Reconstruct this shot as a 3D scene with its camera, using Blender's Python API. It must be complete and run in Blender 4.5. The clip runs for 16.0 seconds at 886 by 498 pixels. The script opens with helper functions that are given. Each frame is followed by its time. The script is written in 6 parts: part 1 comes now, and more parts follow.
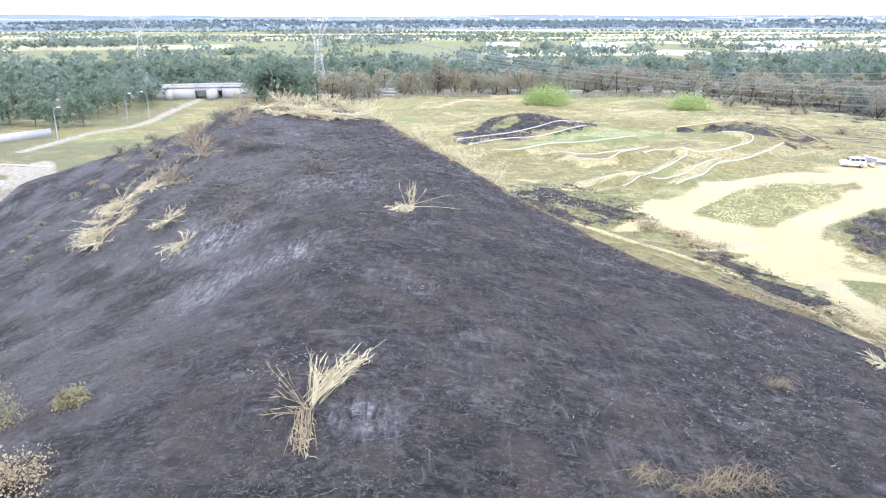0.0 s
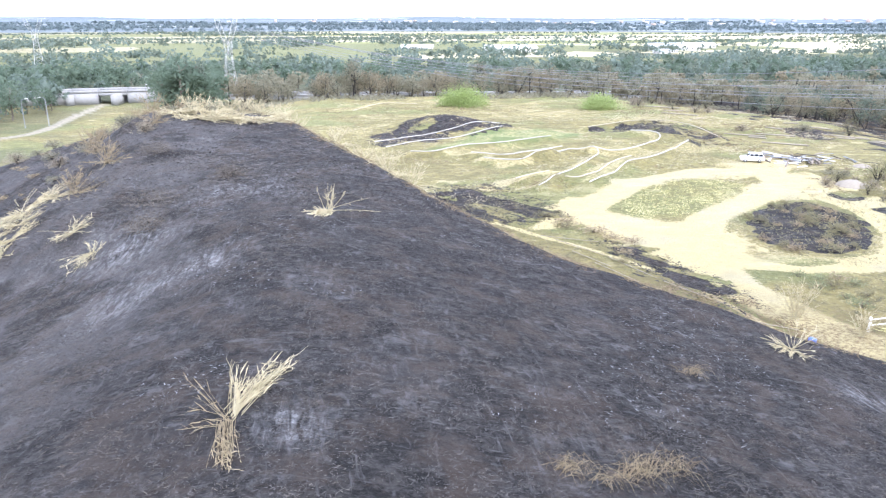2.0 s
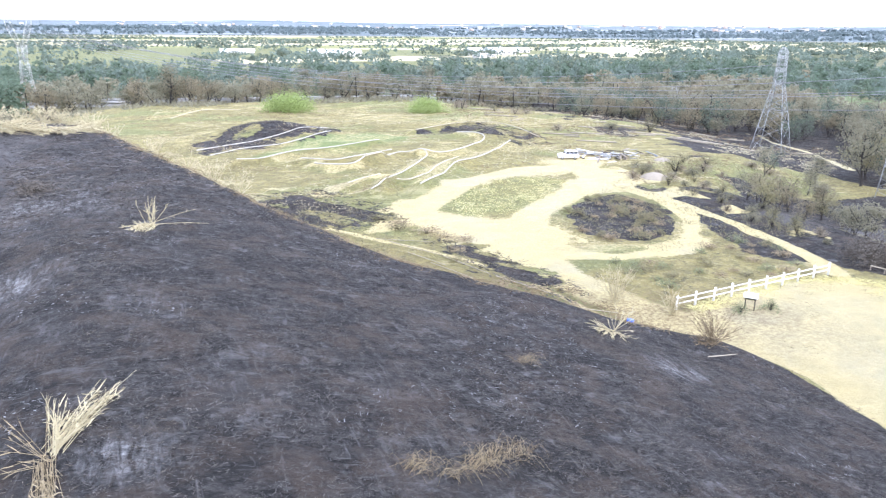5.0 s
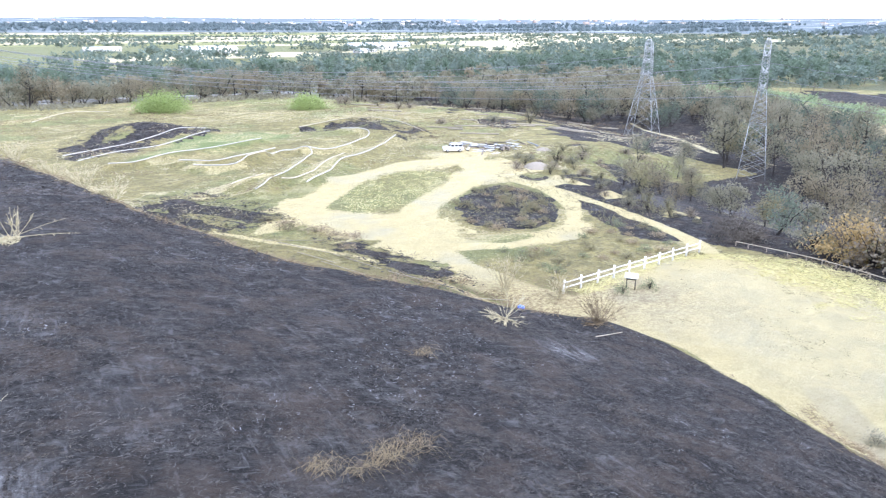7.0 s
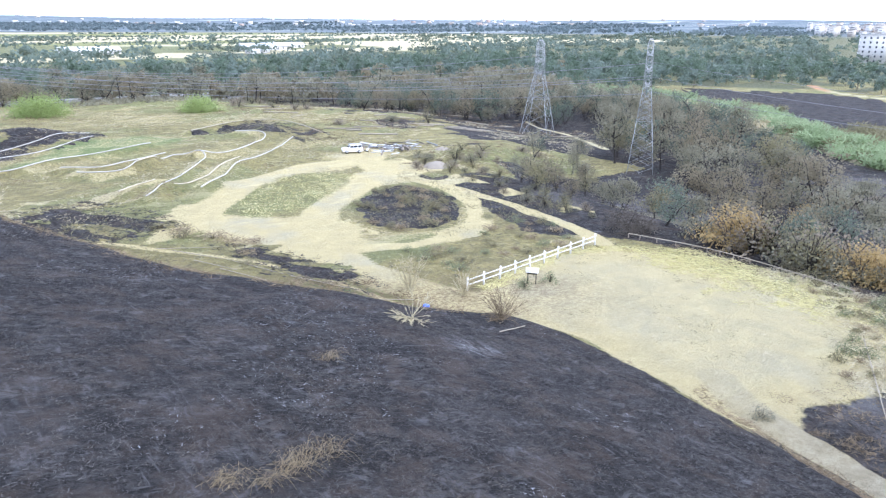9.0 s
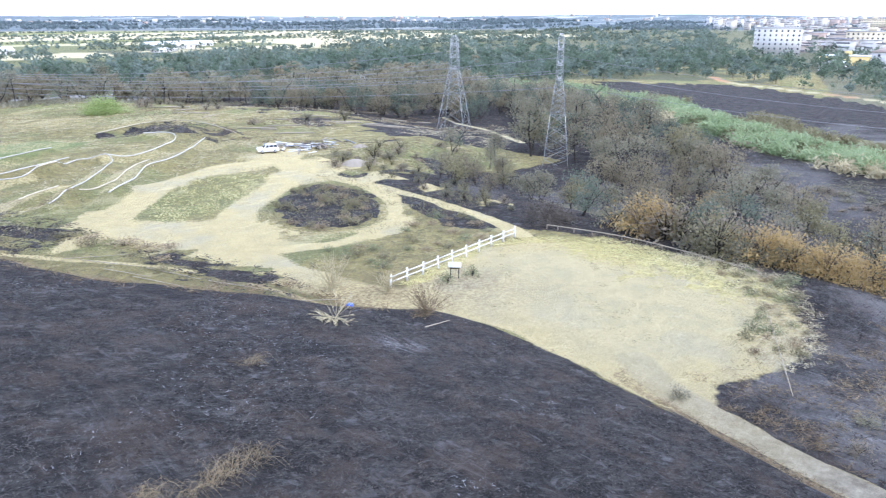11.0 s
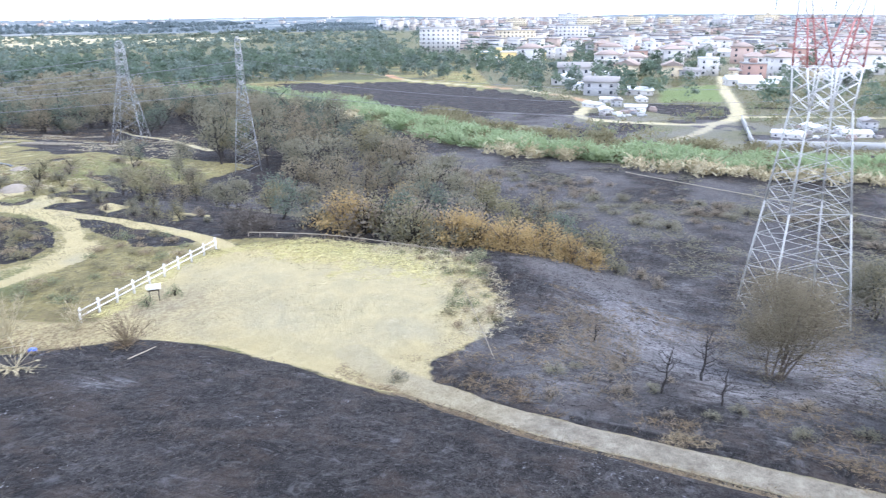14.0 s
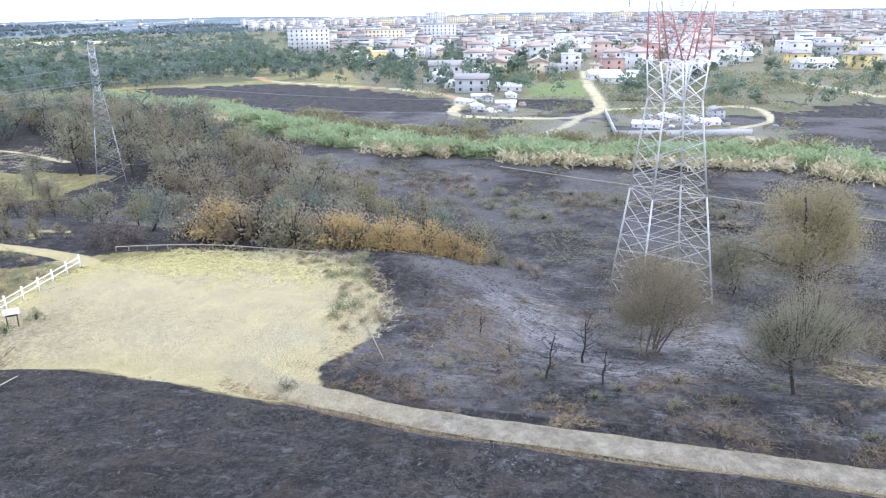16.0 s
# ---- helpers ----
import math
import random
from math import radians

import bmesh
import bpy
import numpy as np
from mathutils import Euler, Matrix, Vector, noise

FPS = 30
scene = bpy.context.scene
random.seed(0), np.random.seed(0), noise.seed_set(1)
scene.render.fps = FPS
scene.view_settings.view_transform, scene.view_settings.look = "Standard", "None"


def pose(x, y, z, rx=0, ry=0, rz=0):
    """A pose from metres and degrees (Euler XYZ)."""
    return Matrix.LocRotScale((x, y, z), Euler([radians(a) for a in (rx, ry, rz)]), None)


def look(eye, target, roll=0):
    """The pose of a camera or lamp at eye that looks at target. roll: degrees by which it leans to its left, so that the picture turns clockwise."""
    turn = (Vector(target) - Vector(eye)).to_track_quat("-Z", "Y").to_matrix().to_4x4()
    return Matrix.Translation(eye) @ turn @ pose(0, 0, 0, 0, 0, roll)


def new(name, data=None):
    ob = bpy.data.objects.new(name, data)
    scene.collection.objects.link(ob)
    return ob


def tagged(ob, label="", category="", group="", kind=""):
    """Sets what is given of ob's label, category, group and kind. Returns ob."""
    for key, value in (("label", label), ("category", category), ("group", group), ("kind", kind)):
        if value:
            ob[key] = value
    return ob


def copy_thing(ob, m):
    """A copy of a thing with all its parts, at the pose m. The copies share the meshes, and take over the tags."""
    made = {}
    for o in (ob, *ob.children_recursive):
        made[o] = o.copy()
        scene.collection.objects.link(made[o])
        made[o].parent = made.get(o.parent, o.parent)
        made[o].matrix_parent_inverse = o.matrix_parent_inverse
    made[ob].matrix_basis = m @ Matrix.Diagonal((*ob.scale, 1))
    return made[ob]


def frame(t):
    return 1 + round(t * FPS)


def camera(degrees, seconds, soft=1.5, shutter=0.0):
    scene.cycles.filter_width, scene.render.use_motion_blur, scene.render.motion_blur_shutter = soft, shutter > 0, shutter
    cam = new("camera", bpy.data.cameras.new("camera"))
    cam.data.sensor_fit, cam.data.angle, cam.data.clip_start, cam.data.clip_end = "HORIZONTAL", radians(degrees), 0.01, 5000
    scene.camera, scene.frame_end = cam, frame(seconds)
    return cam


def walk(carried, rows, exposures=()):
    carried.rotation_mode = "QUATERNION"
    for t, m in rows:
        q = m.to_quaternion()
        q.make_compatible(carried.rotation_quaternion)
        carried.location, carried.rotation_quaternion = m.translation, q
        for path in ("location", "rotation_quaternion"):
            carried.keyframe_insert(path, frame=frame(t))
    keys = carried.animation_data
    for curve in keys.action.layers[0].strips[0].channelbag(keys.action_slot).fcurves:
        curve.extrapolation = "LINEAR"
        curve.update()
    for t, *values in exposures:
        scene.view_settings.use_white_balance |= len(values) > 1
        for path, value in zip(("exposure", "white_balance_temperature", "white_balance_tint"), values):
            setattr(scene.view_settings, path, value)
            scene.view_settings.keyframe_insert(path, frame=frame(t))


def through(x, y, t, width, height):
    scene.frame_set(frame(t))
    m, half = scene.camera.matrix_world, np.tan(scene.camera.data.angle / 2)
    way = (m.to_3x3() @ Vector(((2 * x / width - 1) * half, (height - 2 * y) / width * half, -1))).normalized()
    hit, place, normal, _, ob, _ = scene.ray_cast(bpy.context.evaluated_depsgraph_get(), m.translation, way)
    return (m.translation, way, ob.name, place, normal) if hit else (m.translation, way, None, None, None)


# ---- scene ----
# ---- camera: a drone that hangs 26 m above the plain and turns to the right ----
EYE_Z = 26.0
TURNS = [
    (0, -0.00, -17.67, -0.05), (0.5, -0.19, -17.66, 0.15), (1, -2.52, -17.60, 0.16), (1.5, -4.71, -17.58, 0.12),
    (2, -6.47, -17.51, 0.08), (2.5, -8.29, -17.54, 0.01), (3, -10.52, -17.42, 0.20), (3.5, -13.01, -17.35, 0.27),
    (4, -15.68, -17.37, 0.13), (4.2, -16.52, -17.23, 0.24), (6.3, -25.42, -17.39, 0.28), (6.5, -26.33, -17.38, 0.11),
    (7, -28.70, -17.42, 0.25), (7.5, -30.34, -17.44, 0.31), (8, -32.87, -17.49, 0.32), (8.5, -34.92, -17.44, 0.39),
    (10.8, -42.17, -17.49, 0.22), (11, -42.97, -17.59, 0.12), (11.5, -46.89, -17.55, 0.23), (12, -50.85, -17.43, 0.10),
    (12.5, -54.04, -17.47, -0.09), (13, -58.52, -17.51, -0.27), (13.5, -62.67, -17.46, -0.26), (14, -66.74, -17.47, -0.34),
    (14.5, -70.85, -17.51, -0.35), (15, -74.63, -17.53, -0.42), (15.5, -77.01, -17.57, -0.73), (16, -76.33, -17.61, -0.90),
]


def aim(yaw, pitch, roll):
    """A level pose turned by yaw, tipped by pitch and leaned by roll, in degrees."""
    turn = pose(0, 0, 0, 90 + pitch, 0, yaw) @ pose(0, 0, 0, 0, 0, roll)
    return Matrix.Translation((0, 0, EYE_Z)) @ turn


cam = camera(62.2, 16.0, soft=1.2, shutter=0.4)
walk(cam, [(t, aim(a, b, c)) for t, a, b, c in TURNS],
     exposures=[(0, 0.86, 5890, 15), (4, 0.86, 5890, 15), (6.5, 0.74, 5760, 14), (7, 0.68, 5700, 14), (7.5, 0.48, 5640, 14), (8.5, 0.44, 5590, 14), (11, 0.4, 5560, 14), (13.5, 0.45, 5640, 14), (16, 0.38, 5770, 14)])

# ---- light: high thin cloud with a veiled sun ----
SUN_EL, SUN_AZ = 52.0, 150.0     # degrees above the horizon, clockwise from +y
world = bpy.data.worlds.new("overcast_sky")
scene.world = world
world.use_nodes = True
wn, wl = world.node_tree.nodes, world.node_tree.links
wn.clear()
sky = wn.new("ShaderNodeTexSky")
sky.sky_type, sky.sun_disc = "NISHITA", False
sky.sun_elevation, sky.sun_rotation = radians(SUN_EL), radians(SUN_AZ)
sky.dust_density = 4.0
veil = wn.new("ShaderNodeMix")
veil.data_type = "RGBA"
veil.inputs[0].default_value = 0.72
veil.inputs[7].default_value = (9.6, 10.5, 12.4, 1)
back = wn.new("ShaderNodeBackground")
back.inputs[1].default_value = 0.215
wout = wn.new("ShaderNodeOutputWorld")
wl.new(sky.outputs[0], veil.inputs[6])
wl.new(veil.outputs[2], back.inputs[0])
wl.new(back.outputs[0], wout.inputs[0])

sun = new("sun", bpy.data.lights.new("sun", "SUN"))
sun.data.energy, sun.data.angle, sun.data.color = 2.0, radians(14), (1.0, 0.97, 0.92)
toward = Vector((math.sin(radians(SUN_AZ)) * math.cos(radians(SUN_EL)),
                 math.cos(radians(SUN_AZ)) * math.cos(radians(SUN_EL)), math.sin(radians(SUN_EL))))
sun.matrix_world = look(toward * 300, (0, 0, 0))


# ---- materials ----
class Shader:
    """A small builder of node materials."""

    def __init__(self, name, rough=0.8, metal=0.0):
        self.mat = bpy.data.materials.new(name)
        self.mat.use_nodes = True
        self.nodes, self.links = self.mat.node_tree.nodes, self.mat.node_tree.links
        self.bsdf = next(n for n in self.nodes if n.type == "BSDF_PRINCIPLED")
        self.bsdf.inputs["Roughness"].default_value = rough
        self.bsdf.inputs["Metallic"].default_value = metal
        self.bsdf.inputs["Specular IOR Level"].default_value = 0.25
        self.coord = self.nodes.new("ShaderNodeTexCoord")

    def put(self, socket, value):
        if hasattr(value, "is_output"):
            self.links.new(value, socket)
        elif isinstance(value, tuple):
            socket.default_value = (*value, 1)[:4]
        else:
            socket.default_value = value

    def noise(self, scale, detail=4.0, rough=0.6, stretch=None, warp=0.0):
        n = self.nodes.new("ShaderNodeTexNoise")
        n.inputs["Scale"].default_value, n.inputs["Detail"].default_value = scale, detail
        n.inputs["Roughness"].default_value, n.inputs["Distortion"].default_value = rough, warp
        where = self.coord.outputs["Object"]
        if stretch:
            m = self.nodes.new("ShaderNodeMapping")
            m.inputs["Scale"].default_value = stretch[:3]
            m.inputs["Rotation"].default_value[2] = stretch[3]
            self.links.new(where, m.inputs[0])
            where = m.outputs[0]
        self.links.new(where, n.inputs["Vector"])
        return n.outputs["Fac"]

    def random(self):
        return self.nodes.new("ShaderNodeObjectInfo").outputs["Random"]

    def island(self):
        return self.nodes.new("ShaderNodeNewGeometry").outputs["Random Per Island"]

    def span(self, value, a, b, c=0.0, d=1.0):
        n = self.nodes.new("ShaderNodeMapRange")
        n.clamp = True
        for i, v in enumerate((value, a, b, c, d)):
            self.put(n.inputs[i], v)
        return n.outputs[0]

    def maths(self, kind, a, b):
        n = self.nodes.new("ShaderNodeMath")
        n.operation = kind
        self.put(n.inputs[0], a), self.put(n.inputs[1], b)
        return n.outputs[0]

    def mix(self, fac, a, b):
        n = self.nodes.new("ShaderNodeMix")
        n.data_type = "RGBA"
        self.put(n.inputs[0], fac), self.put(n.inputs[6], a), self.put(n.inputs[7], b)
        return n.outputs[2]

    def layer(self, name):
        n = self.nodes.new("ShaderNodeAttribute")
        n.attribute_name = name
        s = self.nodes.new("ShaderNodeSeparateColor")
        self.links.new(n.outputs["Color"], s.inputs[0])
        return (*s.outputs, n.outputs["Alpha"])

    def colour(self, value):
        self.put(self.bsdf.inputs["Base Color"], value)
        return self

    def bump(self, height, strength=0.5, distance=0.05):
        n = self.nodes.new("ShaderNodeBump")
        n.inputs["Strength"].default_value, n.inputs["Distance"].default_value = strength, distance
        self.put(n.inputs["Height"], height)
        self.links.new(n.outputs[0], self.bsdf.inputs["Normal"])
        return self


def two_tone(name, a, b, scale=3.0, rough=0.8, metal=0.0, bump=0.3, each=0.35):
    """A grainy surface between two colours, each object a little different."""
    s = Shader(name, rough, metal)
    f = s.span(s.noise(scale, 5), 0.3, 0.7)
    fine = s.noise(scale * 9, 3)
    f = s.maths("ADD", s.maths("MULTIPLY", f, 1 - each), s.maths("MULTIPLY", s.random(), each))
    s.colour(s.mix(f, a, b)).bump(fine, bump, 0.02)
    return s.mat


def foliage(name, a, b, c, through=0.45):
    """Leaves: every leaf its own tint between three, each plant a little different, some light let through."""
    s = Shader(name, 0.65)
    f = s.maths("ADD", s.maths("MULTIPLY", s.island(), 0.26), s.maths("MULTIPLY", s.random(), 0.34))
    f = s.maths("ADD", f, s.span(s.noise(0.13, 3), 0.3, 0.7, 0.0, 0.4))
    tint = s.mix(s.span(f, 0.5, 1.0), s.mix(s.span(f, 0.0, 0.5), a, b), c)
    s.colour(tint)
    t = s.nodes.new("ShaderNodeBsdfTranslucent")
    s.put(t.inputs[0], tint)
    m = s.nodes.new("ShaderNodeMixShader")
    m.inputs[0].default_value = through
    out = next(n for n in s.nodes if n.type == "OUTPUT_MATERIAL")
    s.links.new(s.bsdf.outputs[0], m.inputs[1])
    s.links.new(t.outputs[0], m.inputs[2])
    s.links.new(m.outputs[0], out.inputs[0])
    return s.mat


def ground_material():
    s = Shader("ground", 0.95)
    burnt, sand, green, ash = s.layer("cover_a")
    pale, gravel, woods, orange = s.layer("cover_b")
    hills, town, reddish, bare = s.layer("cover_c")
    big = s.span(s.noise(0.06, 5), 0.35, 0.65)
    mid = s.span(s.noise(0.55, 6), 0.3, 0.7)
    tuft = s.span(s.noise(3.4, 6, 0.75), 0.38, 0.64)
    fine = s.noise(9.0, 4, 0.7)
    streak = s.noise(3.2, 4, 0.65, (1.0, 0.22, 1.0, 0.9), 0.6)
    streak2 = s.noise(4.1, 4, 0.65, (0.25, 1.0, 1.0, 0.5), 0.6)
    # dry summer grass
    dry = s.mix(mid, (0.335, 0.278, 0.112), (0.195, 0.168, 0.068))
    dry = s.mix(s.span(s.noise(1.3, 6, 0.75), 0.50, 0.64), dry, (0.11, 0.098, 0.056))
    dry = s.mix(s.span(tuft, 0.55, 1.0), dry, (0.36, 0.315, 0.165))
    dry = s.mix(s.maths("MULTIPLY", s.span(big, 0.45, 0.95), 0.38), dry, (0.185, 0.18, 0.07))
    gully = s.noise(0.24, 7, 0.72, (0.55, 1.0, 1.0, -0.45), 1.2)
    dry = s.mix(s.maths("MULTIPLY", s.span(gully, 0.51, 0.61), 0.8), dry, (0.175, 0.15, 0.068))
    dry = s.mix(s.maths("MULTIPLY", s.span(s.noise(0.8, 6, 0.75, (0.6, 1.0, 1.0, -0.4), 0.8), 0.57, 0.68), 0.8), dry, (0.10, 0.088, 0.055))
    dry = s.mix(s.span(gully, 0.44, 0.34), dry, (0.43, 0.37, 0.205))
    col = s.mix(green, dry, s.mix(tuft, (0.115, 0.16, 0.055), (0.20, 0.235, 0.09)))
    col = s.mix(town, col, s.mix(tuft, (0.085, 0.095, 0.055), (0.21, 0.19, 0.135)))
    soil = s.mix(mid, (0.54, 0.45, 0.225), (0.44, 0.365, 0.19))
    soil = s.mix(s.span(fine, 0.5, 0.75), soil, (0.60, 0.52, 0.30))
    soil = s.mix(s.maths("MULTIPLY", s.span(s.noise(0.14, 4), 0.5, 0.68), 0.55), soil, (0.39, 0.36, 0.265))
    soil = s.mix(s.span(s.noise(0.5, 5, 0.7, (0.35, 1.0, 1.0, 0.2)), 0.55, 0.72), soil, (0.60, 0.525, 0.28))
    col = s.mix(s.span(s.maths("ADD", sand, s.maths("MULTIPLY", s.maths("SUBTRACT", tuft, 0.5), 0.55)), 0.34, 0.66), col, soil)
    worn = s.mix(s.span(s.noise(0.32, 6, 0.7, None, 0.6), 0.38, 0.62), (0.54, 0.465, 0.268), (0.40, 0.36, 0.235))
    worn = s.mix(s.maths("MULTIPLY", s.span(s.noise(1.4, 5, 0.7), 0.58, 0.68), 0.6), worn, (0.64, 0.575, 0.39))
    col = s.mix(pale, col, worn)
    col = s.mix(woods, col, s.mix(tuft, (0.065, 0.075, 0.04), (0.13, 0.13, 0.08)))
    stone = s.mix(s.span(s.noise(1.1, 6, 0.75), 0.36, 0.64), (0.225, 0.198, 0.148), (0.43, 0.385, 0.29))
    col = s.mix(gravel, col, stone)
    col = s.mix(orange, col, s.mix(mid, (0.50, 0.27, 0.14), (0.42, 0.24, 0.14)))
    col = s.mix(s.maths("MULTIPLY", reddish, s.span(tuft, 0.2, 0.8)), col, (0.16, 0.105, 0.06))
    # charred stubble: soot, grey stalk ash, a few brown patches
    clod = s.span(s.noise(2.1, 8, 0.8, (0.75, 1.0, 1.0, 0.6), 0.5), 0.43, 0.59)
    char = s.mix(clod, (0.0055, 0.0047, 0.0043), (0.058, 0.0525, 0.049))
    char = s.mix(s.maths("MULTIPLY", s.span(s.noise(1.5, 5, 0.7, (0.6, 1.0, 1.0, 0.7)), 0.53, 0.66), 0.55), char, (0.087, 0.080, 0.076))
    char = s.mix(s.maths("MULTIPLY", s.span(s.noise(0.17, 5, 0.65), 0.5, 0.72), 0.5), char, (0.069, 0.063, 0.061))
    char = s.mix(s.maths("MULTIPLY", s.span(s.noise(0.6, 6, 0.7), 0.58, 0.67), 0.7), char, (0.16, 0.157, 0.16))
    char = s.mix(s.maths("MULTIPLY", s.span(s.noise(0.31, 4, 0.6), 0.46, 0.62), 0.8), char, (0.011, 0.0098, 0.0095))
    char = s.mix(s.span(streak, 0.58, 0.76), char, (0.115, 0.108, 0.110))
    char = s.mix(s.span(streak2, 0.60, 0.78), char, (0.125, 0.12, 0.122))
    char = s.mix(s.maths("MULTIPLY", s.span(s.noise(0.42, 5, 0.7), 0.48, 0.62), 0.6), char, (0.078, 0.058, 0.045))
    char = s.mix(s.maths("MULTIPLY", s.span(s.noise(1.1, 7, 0.75, (0.5, 1.0, 1.0, 0.8), 0.8), 0.56, 0.66), 0.75), char, (0.12, 0.115, 0.113))
    edge = s.maths("ADD", burnt, s.maths("MULTIPLY", s.maths("SUBTRACT", mid, 0.5), 0.5))
    col = s.mix(s.span(edge, 0.42, 0.58), col, char)
    flake = s.maths("MULTIPLY", s.maths("MULTIPLY", ash, s.span(clod, 0.0, 1.0, 0.45, 1.0)), s.span(s.maths("ADD", streak, s.maths("MULTIPLY", fine, 0.35)), 0.55, 0.85))
    col = s.mix(flake, col, (0.52, 0.515, 0.53))
    col = s.mix(bare, col, s.mix(streak, (0.15, 0.141, 0.139), (0.285, 0.272, 0.268)))
    # distant hills: the blue-grey of haze is painted into the ground colour
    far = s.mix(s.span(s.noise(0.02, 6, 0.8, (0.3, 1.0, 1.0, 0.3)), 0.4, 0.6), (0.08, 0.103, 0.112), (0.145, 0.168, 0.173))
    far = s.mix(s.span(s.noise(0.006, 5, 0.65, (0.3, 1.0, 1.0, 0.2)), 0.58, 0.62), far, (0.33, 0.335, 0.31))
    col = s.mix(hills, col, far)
    s.colour(col)
    s.bump(s.maths("ADD", s.maths("ADD", s.maths("MULTIPLY", tuft, 0.5), s.maths("MULTIPLY", clod, 0.5)), fine), 1.0, 0.17)
    return s.mat


M_GROUND = ground_material()
M_BARK = two_tone("bark", (0.10, 0.08, 0.06), (0.17, 0.14, 0.11), 6, 0.9)
M_CHAR_BARK = two_tone("charred_bark", (0.018, 0.016, 0.015), (0.06, 0.052, 0.046), 6, 0.9)
# wood green, lifted and greyed: some haze is mixed into the leaf colour
M_GREEN = foliage("green_leaves", (0.10, 0.138, 0.098), (0.145, 0.188, 0.13), (0.20, 0.24, 0.165), 0.5)
M_DARKGREEN = foliage("dark_leaves", (0.10, 0.122, 0.095), (0.14, 0.165, 0.122), (0.19, 0.215, 0.155), 0.5)
M_BRIGHT = foliage("bright_leaves", (0.22, 0.28, 0.09), (0.30, 0.36, 0.13), (0.38, 0.42, 0.18))
M_BROWN = foliage("scorched_leaves", (0.20, 0.165, 0.122), (0.29, 0.245, 0.18), (0.38, 0.33, 0.245), 0.5)
M_GREYBROWN = foliage("singed_twigs", (0.165, 0.154, 0.106), (0.242, 0.227, 0.157), (0.33, 0.308, 0.215), 0.55)
M_ORANGE = foliage("orange_leaves", (0.30, 0.213, 0.095), (0.41, 0.30, 0.135), (0.48, 0.378, 0.185))
M_OLIVE = foliage("olive_leaves", (0.16, 0.148, 0.085), (0.235, 0.212, 0.118), (0.31, 0.28, 0.155))
M_FIELDGREEN = foliage("grey_green_leaves", (0.15, 0.17, 0.09), (0.22, 0.24, 0.13), (0.29, 0.30, 0.17))
# far leaves: distance haze painted in as paler, bluer tints
M_HAZEGREEN = foliage("far_leaves", (0.12, 0.155, 0.125), (0.165, 0.205, 0.165), (0.21, 0.25, 0.205), 0.5)
M_HAZEDISTANT = foliage("distant_leaves", (0.13, 0.165, 0.165), (0.17, 0.205, 0.205), (0.21, 0.245, 0.24), 0.5)
M_OCHRE = foliage("ochre_leaves", (0.25, 0.21, 0.12), (0.33, 0.285, 0.16), (0.41, 0.36, 0.22), 0.45)
M_SCORCH = foliage("dead_brown_leaves", (0.17, 0.143, 0.094), (0.246, 0.212, 0.14), (0.33, 0.288, 0.195), 0.55)
M_STRAW = foliage("straw", (0.34, 0.285, 0.165), (0.46, 0.40, 0.25), (0.58, 0.52, 0.36), 0.2)
M_YELLOWSTRAW = foliage("yellow_straw", (0.46, 0.41, 0.17), (0.57, 0.51, 0.24), (0.66, 0.61, 0.35), 0.2)
M_DRYGRASS = foliage("dry_grass", (0.19, 0.145, 0.09), (0.29, 0.23, 0.14), (0.40, 0.33, 0.20), 0.2)
M_BROWNGRASS = foliage("brown_grass", (0.13, 0.095, 0.06), (0.20, 0.15, 0.09), (0.30, 0.235, 0.14), 0.15)
M_REED = foliage("reed_leaves", (0.20, 0.28, 0.13), (0.28, 0.35, 0.18), (0.36, 0.41, 0.24))
M_ASHBROWN = foliage("singed_grass", (0.07, 0.06, 0.05), (0.115, 0.098, 0.08), (0.18, 0.155, 0.122), 0.1)
M_TUFT = foliage("charred_tufts", (0.04, 0.036, 0.034), (0.075, 0.067, 0.061), (0.13, 0.115, 0.10), 0.0)
M_WHITEASH = foliage("white_ash", (0.15, 0.148, 0.155), (0.22, 0.218, 0.228), (0.32, 0.318, 0.33), 0.0)
M_SOOT = foliage("sooty_stalks", (0.021, 0.019, 0.0185), (0.045, 0.040, 0.039), (0.088, 0.080, 0.077), 0.0)
M_ASHSTALK = foliage("ashen_stalks", (0.075, 0.068, 0.064), (0.108, 0.099, 0.093), (0.16, 0.147, 0.135), 0.0)


# ---- terrain ----
def lattice(ix, iy, seed):
    h = (ix * 374761393 + iy * 668265263 + seed * 974711) & 0x7FFFFFFF
    h = ((h ^ (h >> 13)) * 1274126177) & 0x7FFFFFFF
    return ((h ^ (h >> 16)) & 0xFFFF) / 65535.0


def vnoise(x, y, scale, seed=1, octaves=4):
    """Smooth noise from 0 to 1 with features of about scale metres."""
    total, amp, norm = 0, 1.0, 0
    for o in range(octaves):
        u, v = np.asarray(x) / scale * 2 ** o + 1000.5, np.asarray(y) / scale * 2 ** o + 1000.5
        iu, iv = np.floor(u).astype(np.int64), np.floor(v).astype(np.int64)
        fu, fv = u - iu, v - iv
        fu, fv = fu * fu * (3 - 2 * fu), fv * fv * (3 - 2 * fv)
        a, b = lattice(iu, iv, seed + o), lattice(iu + 1, iv, seed + o)
        c, d = lattice(iu, iv + 1, seed + o), lattice(iu + 1, iv + 1, seed + o)
        total = total + amp * ((a * (1 - fu) + b * fu) * (1 - fv) + (c * (1 - fu) + d * fu) * fv)
        norm += amp
        amp *= 0.5
    return total / norm


def smooth(a, b, x):
    t = np.clip((np.asarray(x, float) - a) / (b - a), 0, 1)
    return t * t * (3 - 2 * t)


